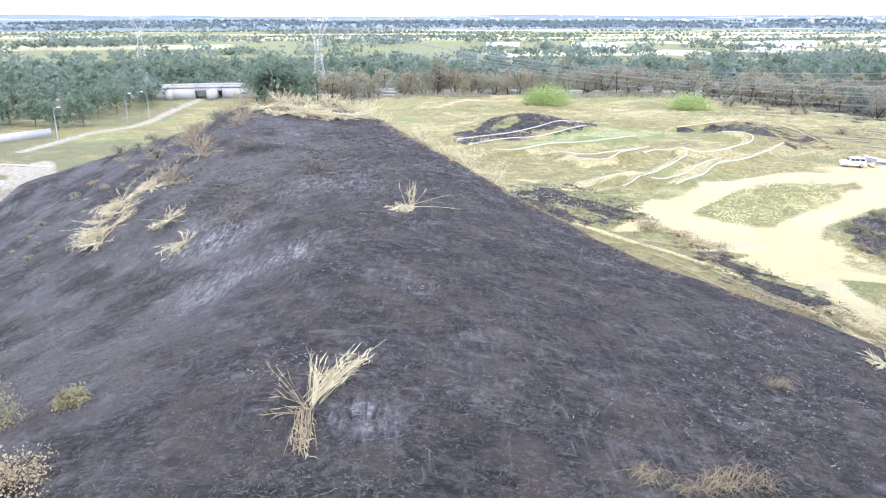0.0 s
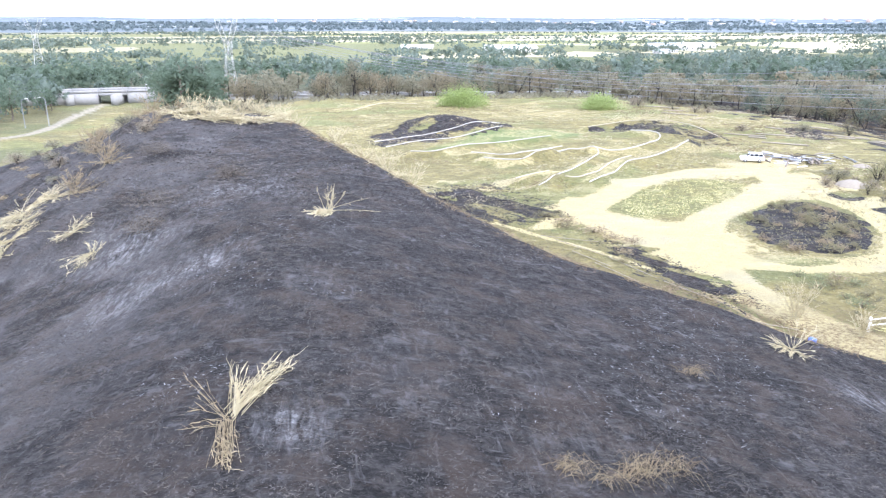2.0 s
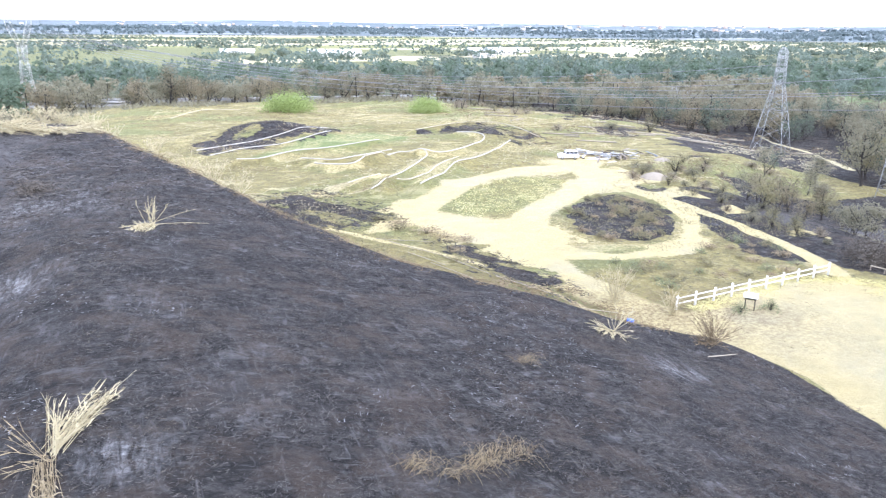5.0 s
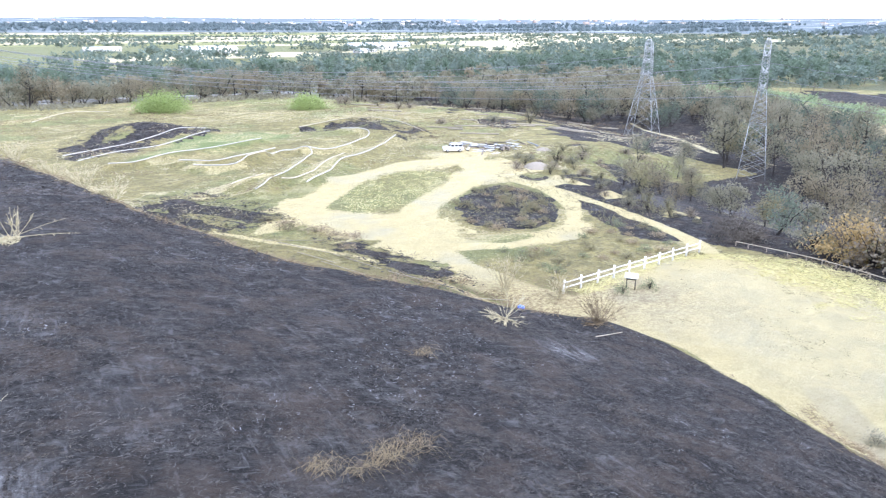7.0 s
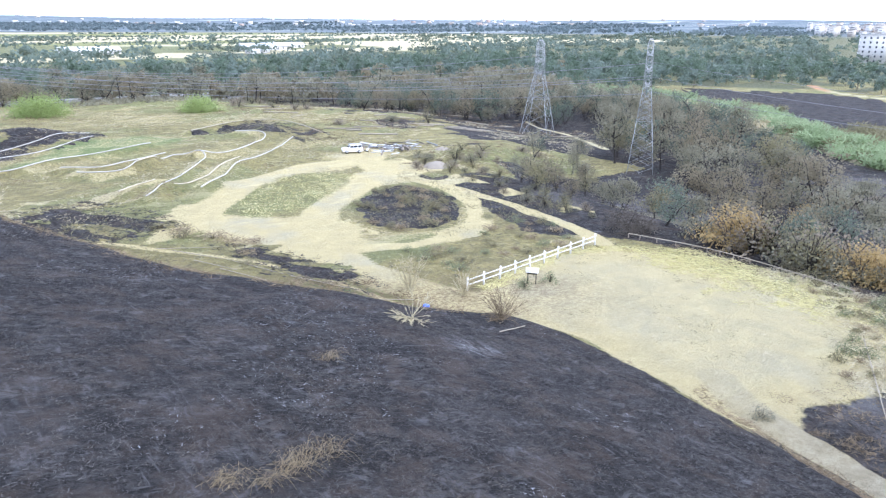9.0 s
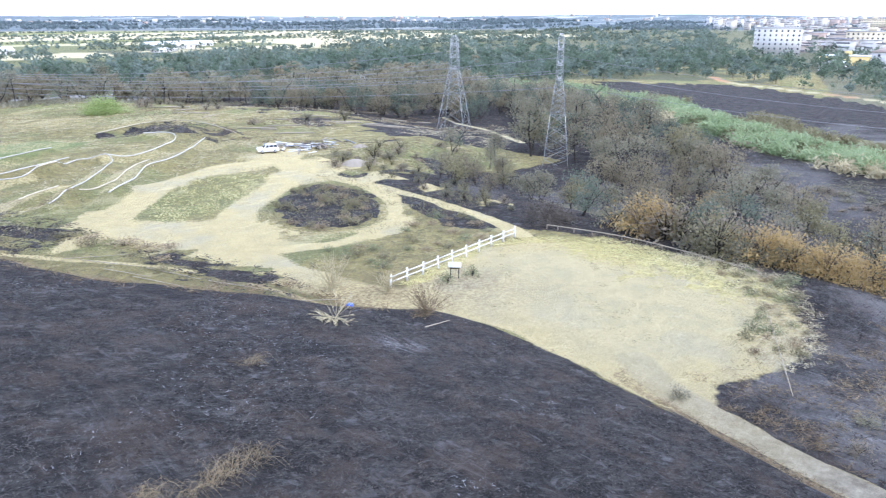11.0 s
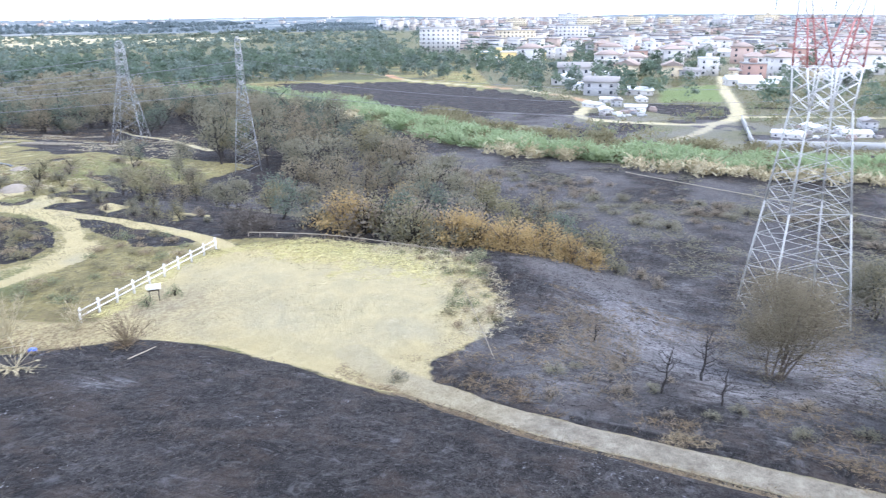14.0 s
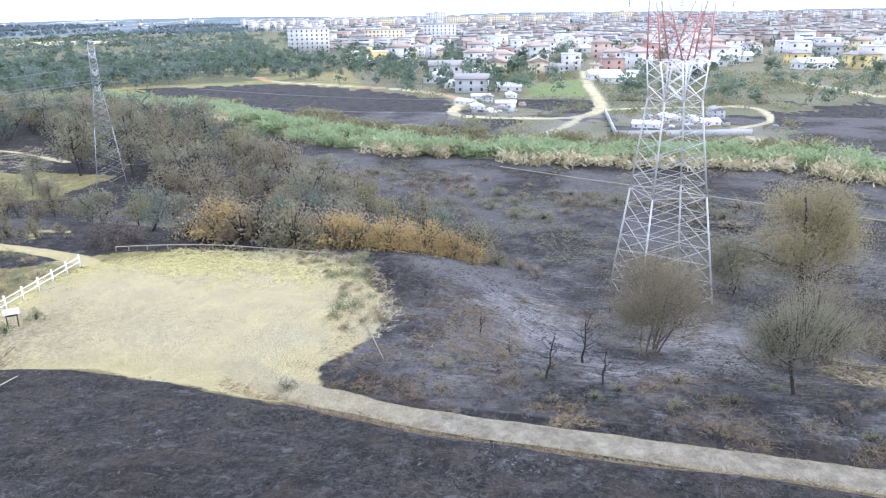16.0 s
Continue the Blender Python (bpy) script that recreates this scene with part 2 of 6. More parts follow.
def line_distance(x, y, pts):
    """The distance to a line through pts."""
    best = np.full(np.shape(x), 1e9)
    for (ax, ay), (bx, by) in zip(pts, pts[1:]):
        dx, dy = bx - ax, by - ay
        t = np.clip(((x - ax) * dx + (y - ay) * dy) / (dx * dx + dy * dy), 0, 1)
        best = np.minimum(best, np.hypot(x - ax - t * dx, y - ay - t * dy))
    return best


def area_distance(x, y, pts):
    """The distance to a closed area's edge: negative inside."""
    d = line_distance(x, y, [*pts, pts[0]])
    inside = np.zeros(np.shape(x), bool)
    for (ax, ay), (bx, by) in zip(pts, [*pts[1:], pts[0]]):
        if ay != by:
            inside ^= ((ay > y) != (by > y)) & (x < (bx - ax) * (y - ay) / (by - ay) + ax)
    return np.where(inside, -d, d)


def curved(pts, n=6):
    """A smooth line through pts."""
    p = [Vector(q) for q in (pts[0], *pts, pts[-1])]
    out = []
    for a, b, c, d in zip(p, p[1:], p[2:], p[3:]):
        for i in range(n):
            t = i / n
            out.append(0.5 * ((2 * b) + (c - a) * t + (2 * a - 5 * b + 4 * c - d) * t * t + (3 * b - a - 3 * c + d) * t ** 3))
    return [tuple(q) for q in (*out, p[-1])]


MOUND = [(33.2, 18.0), (35.2, 25), (36.3, 32), (33.5, 37.5), (27, 39.4), (22.2, 43), (13.8, 48.5), (9.5, 55), (5.5, 61.5), (2, 68),
         (-2, 76), (-6, 86), (-10, 97), (-14, 106), (-24, 111), (-36, 106), (-62, 96), (-76, 60), (-80, 0), (-70, -60), (0, -90), (28, -70),
         (28.5, -40), (30.2, -13), (30.6, 0), (31.2, 8)]
PLATEAU = [(-8, 100), (-8, 212), (60, 214), (96, 160), (88, 112), (68, 92), (66, 50), (66, 30), (63, 23), (52, 16), (42, 11), (40, -10),
           (39, -60), (0, -60), (0, 60)]
LOT = [(35.6, 44.6), (51, 49.2), (56.2, 46.9), (61.8, 41.8), (62.6, 30), (61.0, 24), (54, 19.4), (48, 17.0), (43.6, 17.4), (40.8, 18.8), (38.7, 18), (34.5, 19), (36.0, 25.8),
       (36.2, 32.8), (35, 40.6)]
MAIN_PATH = curved([(38, 38), (34.3, 45.5), (32.6, 51), (31.8, 57.5), (33.6, 66.3), (38.2, 75.9), (47.7, 84.7), (57.5, 93), (60, 100), (66, 110)])
LEFT_PATH = curved([(31.5, 62), (27.5, 70), (26.6, 79.1), (28.5, 85.7), (39.7, 97.2), (49.8, 103.1), (60.3, 101.5)])
RING_PATH = curved([(57.5, 92), (58.0, 85), (58.9, 78), (56.9, 70.5), (51.8, 63.8), (46.1, 60.5), (40.1, 59.4), (33.5, 62)])
THIN_PATH = curved([(58.2, 90), (59.2, 81.8), (60.2, 71), (59.6, 62), (58.8, 55.1), (56.1, 46.8)])
ROAD = curved([(40, 24), (37.7, 20), (36.6, 14.5), (35.7, 8.8), (35.45, 2.0), (35.05, -5.3), (34.75, -13.3), (33.5, -40), (30, -80), (22, -130)])
ISLAND_GREEN = [(31.5, 85), (37.6, 92.5), (47.3, 98.2), (53, 93.5), (45.7, 85.2), (36.5, 78), (31.0, 79)]
ISLAND_BURNT = [(40.6, 69.6), (43.4, 76.3), (50, 82.6), (55.2, 83.4), (56.6, 77), (53.4, 69), (49, 64.2), (44, 63.2), (41.4, 65)]
GREEN_STRIP = [(8.5, 122.3), (23.2, 145), (36.9, 149.7), (45.5, 143), (35.5, 134.6), (19, 126.2)]
DARK_HUMP = [(2.3, 135), (5, 149), (11.5, 153), (18, 154), (28.2, 161), (31, 152), (19.6, 140.8), (11.5, 136), (5, 131)]
FOOT_BURNT = [(3, 86), (10, 95), (16.6, 97), (21.5, 86), (22, 80), (16, 79), (9, 80)]
FOOT_SLIVER = [(24, 70), (27.2, 67), (30.4, 58), (31, 51), (29, 51), (25.5, 60)]
DARK_BANK = [(48, 147.8), (57.3, 152.7), (66.8, 153.1), (69.2, 138.3), (66, 127), (60, 124.5), (59.5, 131.6), (58, 141)]
REED_FRONT = [(201, 196), (204, 166), (188, 126), (156, 87), (142, 67), (133, 41), (131, 25), (129, 9), (130, -16), (130, -28), (117, -45), (105, -90)]
BURNT_FIELD = [(262, 185), (290, 139), (265, 93), (231, 52), (199, 45), (178, 44), (186, 90), (206, 147)]
FAR_BURNT = [(214, -42), (240, -75), (230, -140), (150, -90), (150, -48), (160, -38)]
TOWN_GREEN = [(292, 36), (320, 17), (252, 11), (247, 31)]
TOWN_ROADS = [curved([(195, 40), (195, 14), (214, 6), (250, 8), (294, 13), (360, 18)]),
              curved([(158, 24), (162, 20), (180, 13), (212, 6), (223, -16), (225, -36), (196, -36), (180, -26), (160, -30)]),
              curved([(330, -58), (278, -74), (257, -80), (230, -110)])]
ORANGE_ROAD = curved([(320, 165), (298, 145), (282, 110), (266, 78), (239, 52), (203, 46), (195, 36)])
PYLON_TRACK = curved([(136, 146), (131, 136), (128, 122), (120, 104)])
HIGHWAY = curved([(-140, 236), (-90, 246), (-42, 256), (0, 252), (41, 248), (100, 245), (180, 251), (270, 275)])
LEFT_ROAD = curved([(-84, 146), (-83.1, 154.3), (-80.8, 169.5), (-76.4, 179.3), (-75.3, 190), (-77, 210), (-79, 242)])
PAVED = [(-74, 125), (-76, 134), (-74, 137), (-70.4, 132), (-66.5, 123), (-60, 111), (-57.5, 104), (-57, 98), (-58, 84), (-64, 84), (-65, 100), (-68, 110), (-72, 117)]
LEFT_ROAD_B = curved([(-67, 122), (-78, 128), (-92, 126), (-120, 128)])

EDGINGS = [curved(p) for p in (
    [(2.6, 136.1), (8.9, 140.3), (17.4, 144.7), (22.4, 148.5), (29.5, 154.6)], [(4.5, 130), (12.1, 137.5), (20.1, 141), (29.4, 150.3)],
    [(8.3, 121.7), (12.6, 121.5), (19, 127.3), (28.1, 132), (35.7, 135.5)], [(18.1, 118.4), (23.9, 116.3), (29.9, 121.2), (34.8, 123.7)],
    [(19.6, 114.7), (25.2, 111.9), (32, 117.5), (35.6, 121), (39, 117.3), (35.7, 110.2), (29.7, 101.6), (23.2, 92.7)], [(21.1, 97.5), (26.8, 101.5)],
    [(27.7, 96.1), (30.9, 97), (37.9, 107), (42.8, 111.8)], [(30.3, 93.4), (34.7, 98.2), (40.6, 107.5), (45.8, 111), (51, 116.6), (58.9, 126.5)],
    [(53.3, 140.5), (56.2, 137.6), (56, 132.4), (51.7, 125.7), (44.1, 118.5), (38, 118.5)], [(-1.5, 183.9), (6.5, 199.7), (15.3, 197.3)],
    [(47.1, 148.1), (58.2, 153.1), (66.3, 153.2), (68.5, 144.1), (66.3, 128.9)], [(27.5, 113.2), (31, 116)])]
BERMS = [p[::3] for k, p in enumerate(EDGINGS) if k not in (0, 1, 9)]
FOOT_TRAIL = curved([(6, 92), (12, 82), (18, 73.5), (24, 65), (28, 56), (29.8, 48), (31, 42.5)])


def ground_z(x, y):
    x, y = np.asarray(x, float), np.asarray(y, float)
    base = 4.0 * (1 - smooth(0, 1, area_distance(x, y, PLATEAU) / (19 + 16 * smooth(84, 112, y))))
    base = base + 0.5 * (vnoise(x, y, 26, 5) - 0.5) * smooth(20, 60, np.hypot(x - 45, y - 30))
    field = smooth(8, 20, x) * smooth(76, 95, y) * (1 - smooth(150, 185, y)) * (1 - smooth(50, 66, x))
    base = base + field * 1.1 * (vnoise(x * 0.5 + y * 0.2, y, 9, 8, 2) - 0.45)
    base = base + 2.6 * np.exp(-((x - 17) / 10) ** 2 - ((y - 152) / 7) ** 2) + 1.4 * np.exp(-((x - 61) / 4) ** 2 - ((y - 140) / 10) ** 2)
    track = (x > -2) & (x < 70) & (y > 88) & (y < 162)
    if np.any(track):
        base, x_t, y_t = np.array(base), x[track], y[track]
        base[track] += 0.75 * sum(np.exp(-(line_distance(x_t, y_t, p) / 1.5) ** 2) for p in BERMS)
    back = smooth(35, 100, y)
    off = np.maximum(np.abs(x + 4 + 10 * back) - 9 * back, 0)
    top = 13.3 - (0.235 + (x < -4) * (0.06 * back + 0.13 * smooth(12, 40, y) * (1 - smooth(80, 100, y)))) * (np.sqrt(off ** 2 + 16) - 4)
    top = top + 0.9 * (vnoise(x, y, 17, 3) - 0.5) + 0.25 * (vnoise(x, y, 3.5, 4, 3) - 0.5)
    top = top + 1.5 * np.exp(-((x + 19) / 7) ** 2 - ((y - 92) / 10) ** 2)
    spine = line_distance(x, y, [(-25, 62), (-26, 78), (-25, 88)])
    top = top + 1.45 * np.exp(-(spine / 6.5) ** 2) * (0.7 + 0.6 * vnoise(x, y, 5, 14, 2))
    d = area_distance(x, y, MOUND) + 1.2 * (vnoise(x, y, 7, 9, 2) - 0.5)
    lift = np.maximum(0, top - base)
    z = base + lift * (1 - smooth(-0.5, 2.5 + lift * 0.9, d))
    r = np.hypot(x, y)
    town = smooth(600, 2600, x) * 9
    far = smooth(2200, 4200, r) * (2 + 36 * vnoise(x, y, 900, 12, 3) * smooth(2600, 4400, r))
    return z + (town + far) * smooth(500, 700, r)


def cover(x, y):
    """What covers the ground: three sets of four shares."""
    r = np.hypot(x, y)
    wob = (vnoise(x, y, 5, 21, 3) - 0.5)
    wob2 = (vnoise(x, y, 30, 22, 3) - 0.5)
    near = r < 420
    wob3 = wob + 0.8 * (vnoise(x + 0.5 * y, y - 0.3 * x, 1.8, 23, 3) - 0.5)
    mound = area_distance(x, y, MOUND) + 2.4 * wob
    plateau = area_distance(x, y, PLATEAU) + 6 * wob2
    burnt = 1 - smooth(-0.6, 0.6, mound)
    fringe = (1 - smooth(5, 14, mound)) * smooth(0.5, 0.56, vnoise((0.585 * x - 0.81 * y) * 0.25, 0.81 * x + 0.585 * y, 2.2, 31, 3)) * (y > 42) * (y < 108) * (x < 31)
    burnt = np.maximum(burnt, fringe * 0.8)
    burnt = np.maximum(burnt, (1 - smooth(6.5, 7.5, line_distance(x, y, ROAD) + 2 * wob)) * (1 - smooth(14.5, 17, y + 3 * wob)))
    front = area_distance(x, y, [(40, 22), (50, 18), (60, 23), (66, 23), (66, 50), (61, 56), (64, 92), (90, 125), (100, 215), (205, 200), *REED_FRONT[1:], (60, -120), (36, -90), (37, -13), (39, 10)])
    burnt = np.maximum(burnt, 1 - smooth(4, 7, front + 3 * wob))
    for area, soft in ((BURNT_FIELD, 5), (FAR_BURNT, 6), (ISLAND_BURNT, 1.8), (DARK_HUMP, 3.5), (DARK_BANK, 4.0)):
        burnt = np.maximum(burnt, 1 - smooth(-0.5, 0.5, area_distance(x, y, area) + soft * wob3 * 2))
    lane = vnoise((0.585 * x - 0.81 * y) * 0.22, 0.81 * x + 0.585 * y, 1.7, 47, 3)
    for area in (FOOT_BURNT, FOOT_SLIVER):
        burnt = np.maximum(burnt, 0.95 * smooth(0.34, 0.46, lane) * (1 - smooth(-2, 2, area_distance(x, y, area) + 6 * wob3)))
    burnt = np.where(area_distance(x, y, ISLAND_BURNT) < 3, burnt * 0.9, burnt)
    wedge = area_distance(x, y, [(58.2, 76), (59.4, 66), (58.2, 56), (55, 52), (53.5, 58), (55, 65)])
    burnt = np.maximum(burnt, 0.8 * (1 - smooth(-1, 1, wedge + 2.5 * wob3)))
    burnt = np.where(area_distance(x, y, DARK_HUMP) < 4, burnt * (0.35 + 0.65 * smooth(0.36, 0.5, vnoise(x * 0.5 + y * 0.4, y - x, 4, 48, 3))), burnt)
    burnt = np.maximum(burnt, smooth(212, 218, y) * (1 - smooth(238, 244, y)) * smooth(30, 60, x + 40 * wob2) * (x < 230))
    rough = (x > 61) & (x < 110) & (y > 85) & (y < 215)
    burnt = np.where(rough, burnt * smooth(0.42, 0.56, vnoise(x, y, 13, 41, 3)), burnt)
    strip = (x > 61) & (x < 72) & (y > 50) & (y < 95)
    burnt = np.where(strip, burnt * smooth(0.2, 0.36, vnoise(x, y, 6, 43, 3)), burnt)
    burnt = np.where((x > 160) & (y < 45) & (x < 240), np.maximum(burnt, smooth(0.5, 0.6, vnoise(x, y, 18, 44, 3))), burnt)
    sand = np.zeros_like(r)
    for path, wide in ((MAIN_PATH, 2.6), (LEFT_PATH, 2.4), (RING_PATH, 1.1), (THIN_PATH, 1.0)):
        sand = np.maximum(sand, 1 - smooth(wide * 0.6, wide * 1.35, line_distance(x, y, path) + 1.5 * wob))
    sand = np.maximum(sand, 1 - smooth(-1.2, 1.6, area_distance(x, y, LOT) + 2.5 * wob))
    apron = area_distance(x, y, [(26, 66), (24, 78), (27, 86), (34, 76), (40, 78), (36, 64)])
    sand = np.maximum(sand, 1 - smooth(-2, 3, apron + 4 * wob))
    sand = np.maximum(sand, (1 - smooth(0, 8, np.hypot((x - 62) * 0.6, y - 107))) * 0.9)
    isle = area_distance(x, y, ISLAND_BURNT)
    sand = np.maximum(sand, 0.4 * (1 - smooth(2.5, 6, isle + 3 * wob)) * smooth(0.2, 1.0, isle + wob) * (1 - smooth(55, 58, x)))
    for path in EDGINGS:
        sand = np.maximum(sand, 0.55 * (1 - smooth(0.4, 1.2, line_distance(x + 0.9, y - 0.5, path) + 1.6 * wob)))
    sand = np.maximum(sand, 0.9 * (1 - smooth(0.2, 0.6, line_distance(x, y, FOOT_TRAIL) + 0.5 * wob)))
    worn = (plateau < 0) * (y > 58) * (y < 205) * (x < 66) * smooth(0.48, 0.62, vnoise(x * 0.5 + y * 0.35, y * 1.1 - x * 0.7, 6, 51, 4)) * (0.44 + 0.4 * (1 - smooth(98, 122, y)))
    sand = np.maximum(sand, worn * (area_distance(x, y, ISLAND_BURNT) > 1.5))
    green = np.zeros_like(r)
    for area, amount in ((GREEN_STRIP, 0.88), (ISLAND_GREEN, 0.3), (TOWN_GREEN, 1.0)):
        green = np.maximum(green, amount * (1 - smooth(-1.5, 1.5, area_distance(x, y, area) + 4 * wob)))
    green = np.maximum(green, 0.4 * smooth(0.5, 0.66, vnoise(x * 0.6 + y * 0.2, y, 8, 61, 4)) * near)
    yellow = (1 - smooth(-1, 3, area_distance(x, y, LOT) + 3 * wob)) * smooth(55, 61, x + 4 * wob)
    green = np.maximum(green, 0.5 * yellow)
    sand = sand * (1 - 0.55 * smooth(53, 60.5, x) * (mound > 0) * (y < 48)) * (1 - 0.8 * (1 - smooth(-1, 1, area_distance(x, y, ISLAND_GREEN) + 2 * wob)))
    ash = 0.6 * np.exp(-((x - 60) / 5) ** 2 - ((y - 8) / 5) ** 2) + 1.0 * np.exp(-((x - 58) / 6) ** 2 - ((y + 8) / 4) ** 2)
    ash = ash + 1.0 * np.exp(-((x - 53) / 6) ** 2 - ((y - 4.5) / 3) ** 2) + 0.9 * np.exp(-((x - 47) / 4) ** 2 - ((y + 2) / 3.5) ** 2)
    ash = ash * (0.5 + 1.6 * smooth(0.3, 0.6, vnoise(x, y, 2.2, 72, 3)))
    powder = np.clip(ash, 0, 1)
    ash = np.maximum(ash, 0.3 * burnt * (x > 38) * (y < 18) * (x < 85) * smooth(0.5, 0.65, vnoise(x, y, 4, 73, 4)))
    ash = np.maximum(ash * 1.2, 0.12 * burnt * smooth(0.66, 0.78, vnoise(x, y, 5, 71, 4)) * (r < 130))
    for ax, ay, aw in ((25.3, 31, 1.4), (-9, 42, 2), (-2.5, 21.5, 1.2), (-16, 50, 3)):
        ash = np.maximum(ash, 0.8 * np.exp(-((x - ax) ** 2 + (y - ay) ** 2) / aw ** 2))
    for ax, ay, aw in ((-13, 40, 4), (-16, 52, 5), (-9, 58, 4)):
        ash = np.maximum(ash, 0.6 * np.exp(-((x - ax) ** 2 + (y - ay) ** 2) / aw ** 2) * smooth(0.4, 0.6, vnoise(x, y, 2.5, 77, 3)))
    # pale patches on the valley floor, strengthened to carry haze in the colour
    valley_pale = 0.5 * (x > 37.5) * (x < 66) * (y < 17) * (y > -45) * smooth(0.3, 0.7, vnoise(x, y, 3.5, 76, 4))
    slope = np.exp(-((x - 68) / 8) ** 2 - ((y - 14) / 8) ** 2)
    bare = np.maximum(smooth(0.35, 0.8, slope + 0.5 * wob) * 0.5, np.maximum(valley_pale, 0.75 * powder))
    bare = np.maximum(bare, 0.34 * (x > 66) * (x < 205) * (y < 70) * smooth(0.36, 0.6, vnoise(x, y, 9, 74, 4)))
    bare = np.maximum(bare, 0.3 * (mound < -1) * smooth(-5, -16, x) * smooth(0.36, 0.62, vnoise(x, y, 3.5, 78, 4)))
    bare = np.maximum(bare, 0.5 * smooth(0.4, 0.8, np.exp(-((x - 3.5) / 4) ** 2 - ((y - 71) / 6) ** 2) + 0.6 * wob))
    # the road and other grey ways
    way = 1 - smooth(0.95, 1.4, line_distance(x, y, ROAD) + 0.5 * wob)
    gravel = way * (1 - 0.75 * smooth(8, 24, y + 5 * wob))
    sand = np.maximum(sand, 0.8 * way)
    gravel = np.maximum(gravel, 1 - smooth(1.1, 1.7, line_distance(x, y, LEFT_ROAD) + 0.6 * wob))
    gravel = np.maximum(gravel, 1 - smooth(-0.3, 0.3, area_distance(x, y, PAVED)))
    gravel = np.maximum(gravel, 1 - smooth(3.0, 3.6, line_distance(x, y, LEFT_ROAD_B)))
    pale = np.zeros_like(r)
    for path, wide in ((TOWN_ROADS[0], 1.9), (TOWN_ROADS[1], 1.2), (TOWN_ROADS[2], 1.3), (PYLON_TRACK, 0.7)):
        pale = np.maximum(pale, 1 - smooth(wide * 0.7, wide * 1.3, line_distance(x, y, path) + wob))
    pale = np.maximum(pale, 0.55 * (1 - smooth(-6, -1, area_distance(x, y, LOT) + 4 * wob)) * (1 - smooth(53, 59, x + 5 * wob)))
    orange = (1 - smooth(0.9, 2.4, line_distance(x, y, ORANGE_ROAD) + 2 * wob)) * smooth(0.42, 0.56, vnoise(x, y, 25, 81, 2)) * smooth(212, 232, x)
    pale = np.maximum(pale, (1 - smooth(1.2, 2.2, line_distance(x, y, ORANGE_ROAD) + wob)) * (1 - orange))
    # farmland beyond the woods: long parcels of stubble, green crop and ploughland
    turn = 0.16
    u, v = x * math.cos(turn) + y * math.sin(turn), -x * math.sin(turn) + y * math.cos(turn)
    v = v + 20 * (vnoise(x, y, 400, 90, 2) - 0.5)
    row = np.floor(5 * np.log2(np.maximum(v, 60) / 60)).astype(np.int64)
    col = np.floor(u / 520 + lattice(row, row * 0, 5) * 3).astype(np.int64)
    crop = lattice(col, row, 17)
    farm = smooth(410, 440, v) * (1 - smooth(1380, 1500, r)) * (x < 900)
    pale = np.maximum(pale, 0.85 * farm * (crop > np.where(r > 760, 0.36, 0.6)))
    green = np.where(farm > 0.5, (crop < 0.5) * 0.5, green)
    woods = np.maximum(smooth(244, 256, y) * (1 - farm) * (r < 520), 0.4 * smooth(-70, -95, x) * smooth(160, 190, y))
    woods = np.maximum(woods, 0.45 * farm * (r < 790) * (pale < 0.5))
    woods = np.maximum(woods, 0.5 * smooth(-28, -42, x) * smooth(6, 12, mound) * (y > 40) * (y < 300) * smooth(0.3, 0.55, vnoise(x, y, 12, 92, 3)))
    woods = np.maximum(woods, 0.9 * (x > 196) * (y > 120 + 0.15 * (x - 200)) * (r < 640) * (r > 250) * smooth(0.25, 0.4, vnoise(x, y, 18, 93, 3)) * (area_distance(x, y, BURNT_FIELD) > 14))
    woods = np.maximum(woods, 0.8 * smooth(430, 480, r) * (r < 1450) * smooth(0.56, 0.72, x / np.maximum(r, 1) + 0.12 * wob2) * (y > 60) * (pale < 0.5))
    belt = line_distance(x, y, REED_FRONT)
    behind = (x > 100) * (1 - smooth(24, 34, belt + 8 * wob2))
    woods = np.maximum(woods, 0.75 * behind * (r < 340))
    # share of the haze-coloured ground, from about 1.4 km outward
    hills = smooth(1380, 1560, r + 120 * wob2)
    town = smooth(160, 175, x + 14 * wob2) * (y < 45 + 0.45 * (x - 160)) * (y > -900) * (1 - hills) * 0.8
    town = town * (1 - green * (area_distance(x, y, TOWN_GREEN) < 0))
    reddish = (1 - smooth(8, 17, mound)) * smooth(30, 50, y) * (y < 120) * 0.9
    for area in (DARK_HUMP, DARK_BANK, FOOT_BURNT, FOOT_SLIVER):
        sand = sand * (1 - 0.9 * (1 - smooth(-0.5, 0.5, area_distance(x, y, area) + 7 * wob3)))
    sand = sand * (1 - 0.8 * (1 - smooth(4, 13, mound)) * (y > 48) * (x < 29) * (line_distance(x, y, FOOT_TRAIL) > 0.7))
    keep = 1 - np.maximum(np.maximum(gravel, sand * (r < 200)), np.maximum(pale, orange))
    burnt = burnt * keep * (1 - hills)
    pale = pale * (1 - hills)
    return (burnt, sand, green, ash, pale, gravel, woods, orange, hills, town, reddish, bare)


def raw_mesh(name, co, faces, smooth_faces=False):
    """A mesh from an array of places and one of faces that all have as many corners."""
    me = bpy.data.meshes.new(name)
    faces = np.asarray(faces, np.int32)
    n, k = faces.shape
    me.vertices.add(len(co))
    me.vertices.foreach_set("co", np.asarray(co, np.float32).ravel())
    me.loops.add(n * k)
    me.loops.foreach_set("vertex_index", faces.ravel())
    me.polygons.add(n)
    me.polygons.foreach_set("loop_start", np.arange(0, n * k, k, dtype=np.int32))
    if smooth_faces:
        me.polygons.foreach_set("use_smooth", np.ones(n, bool))
    me.update(calc_edges=True)
    return me


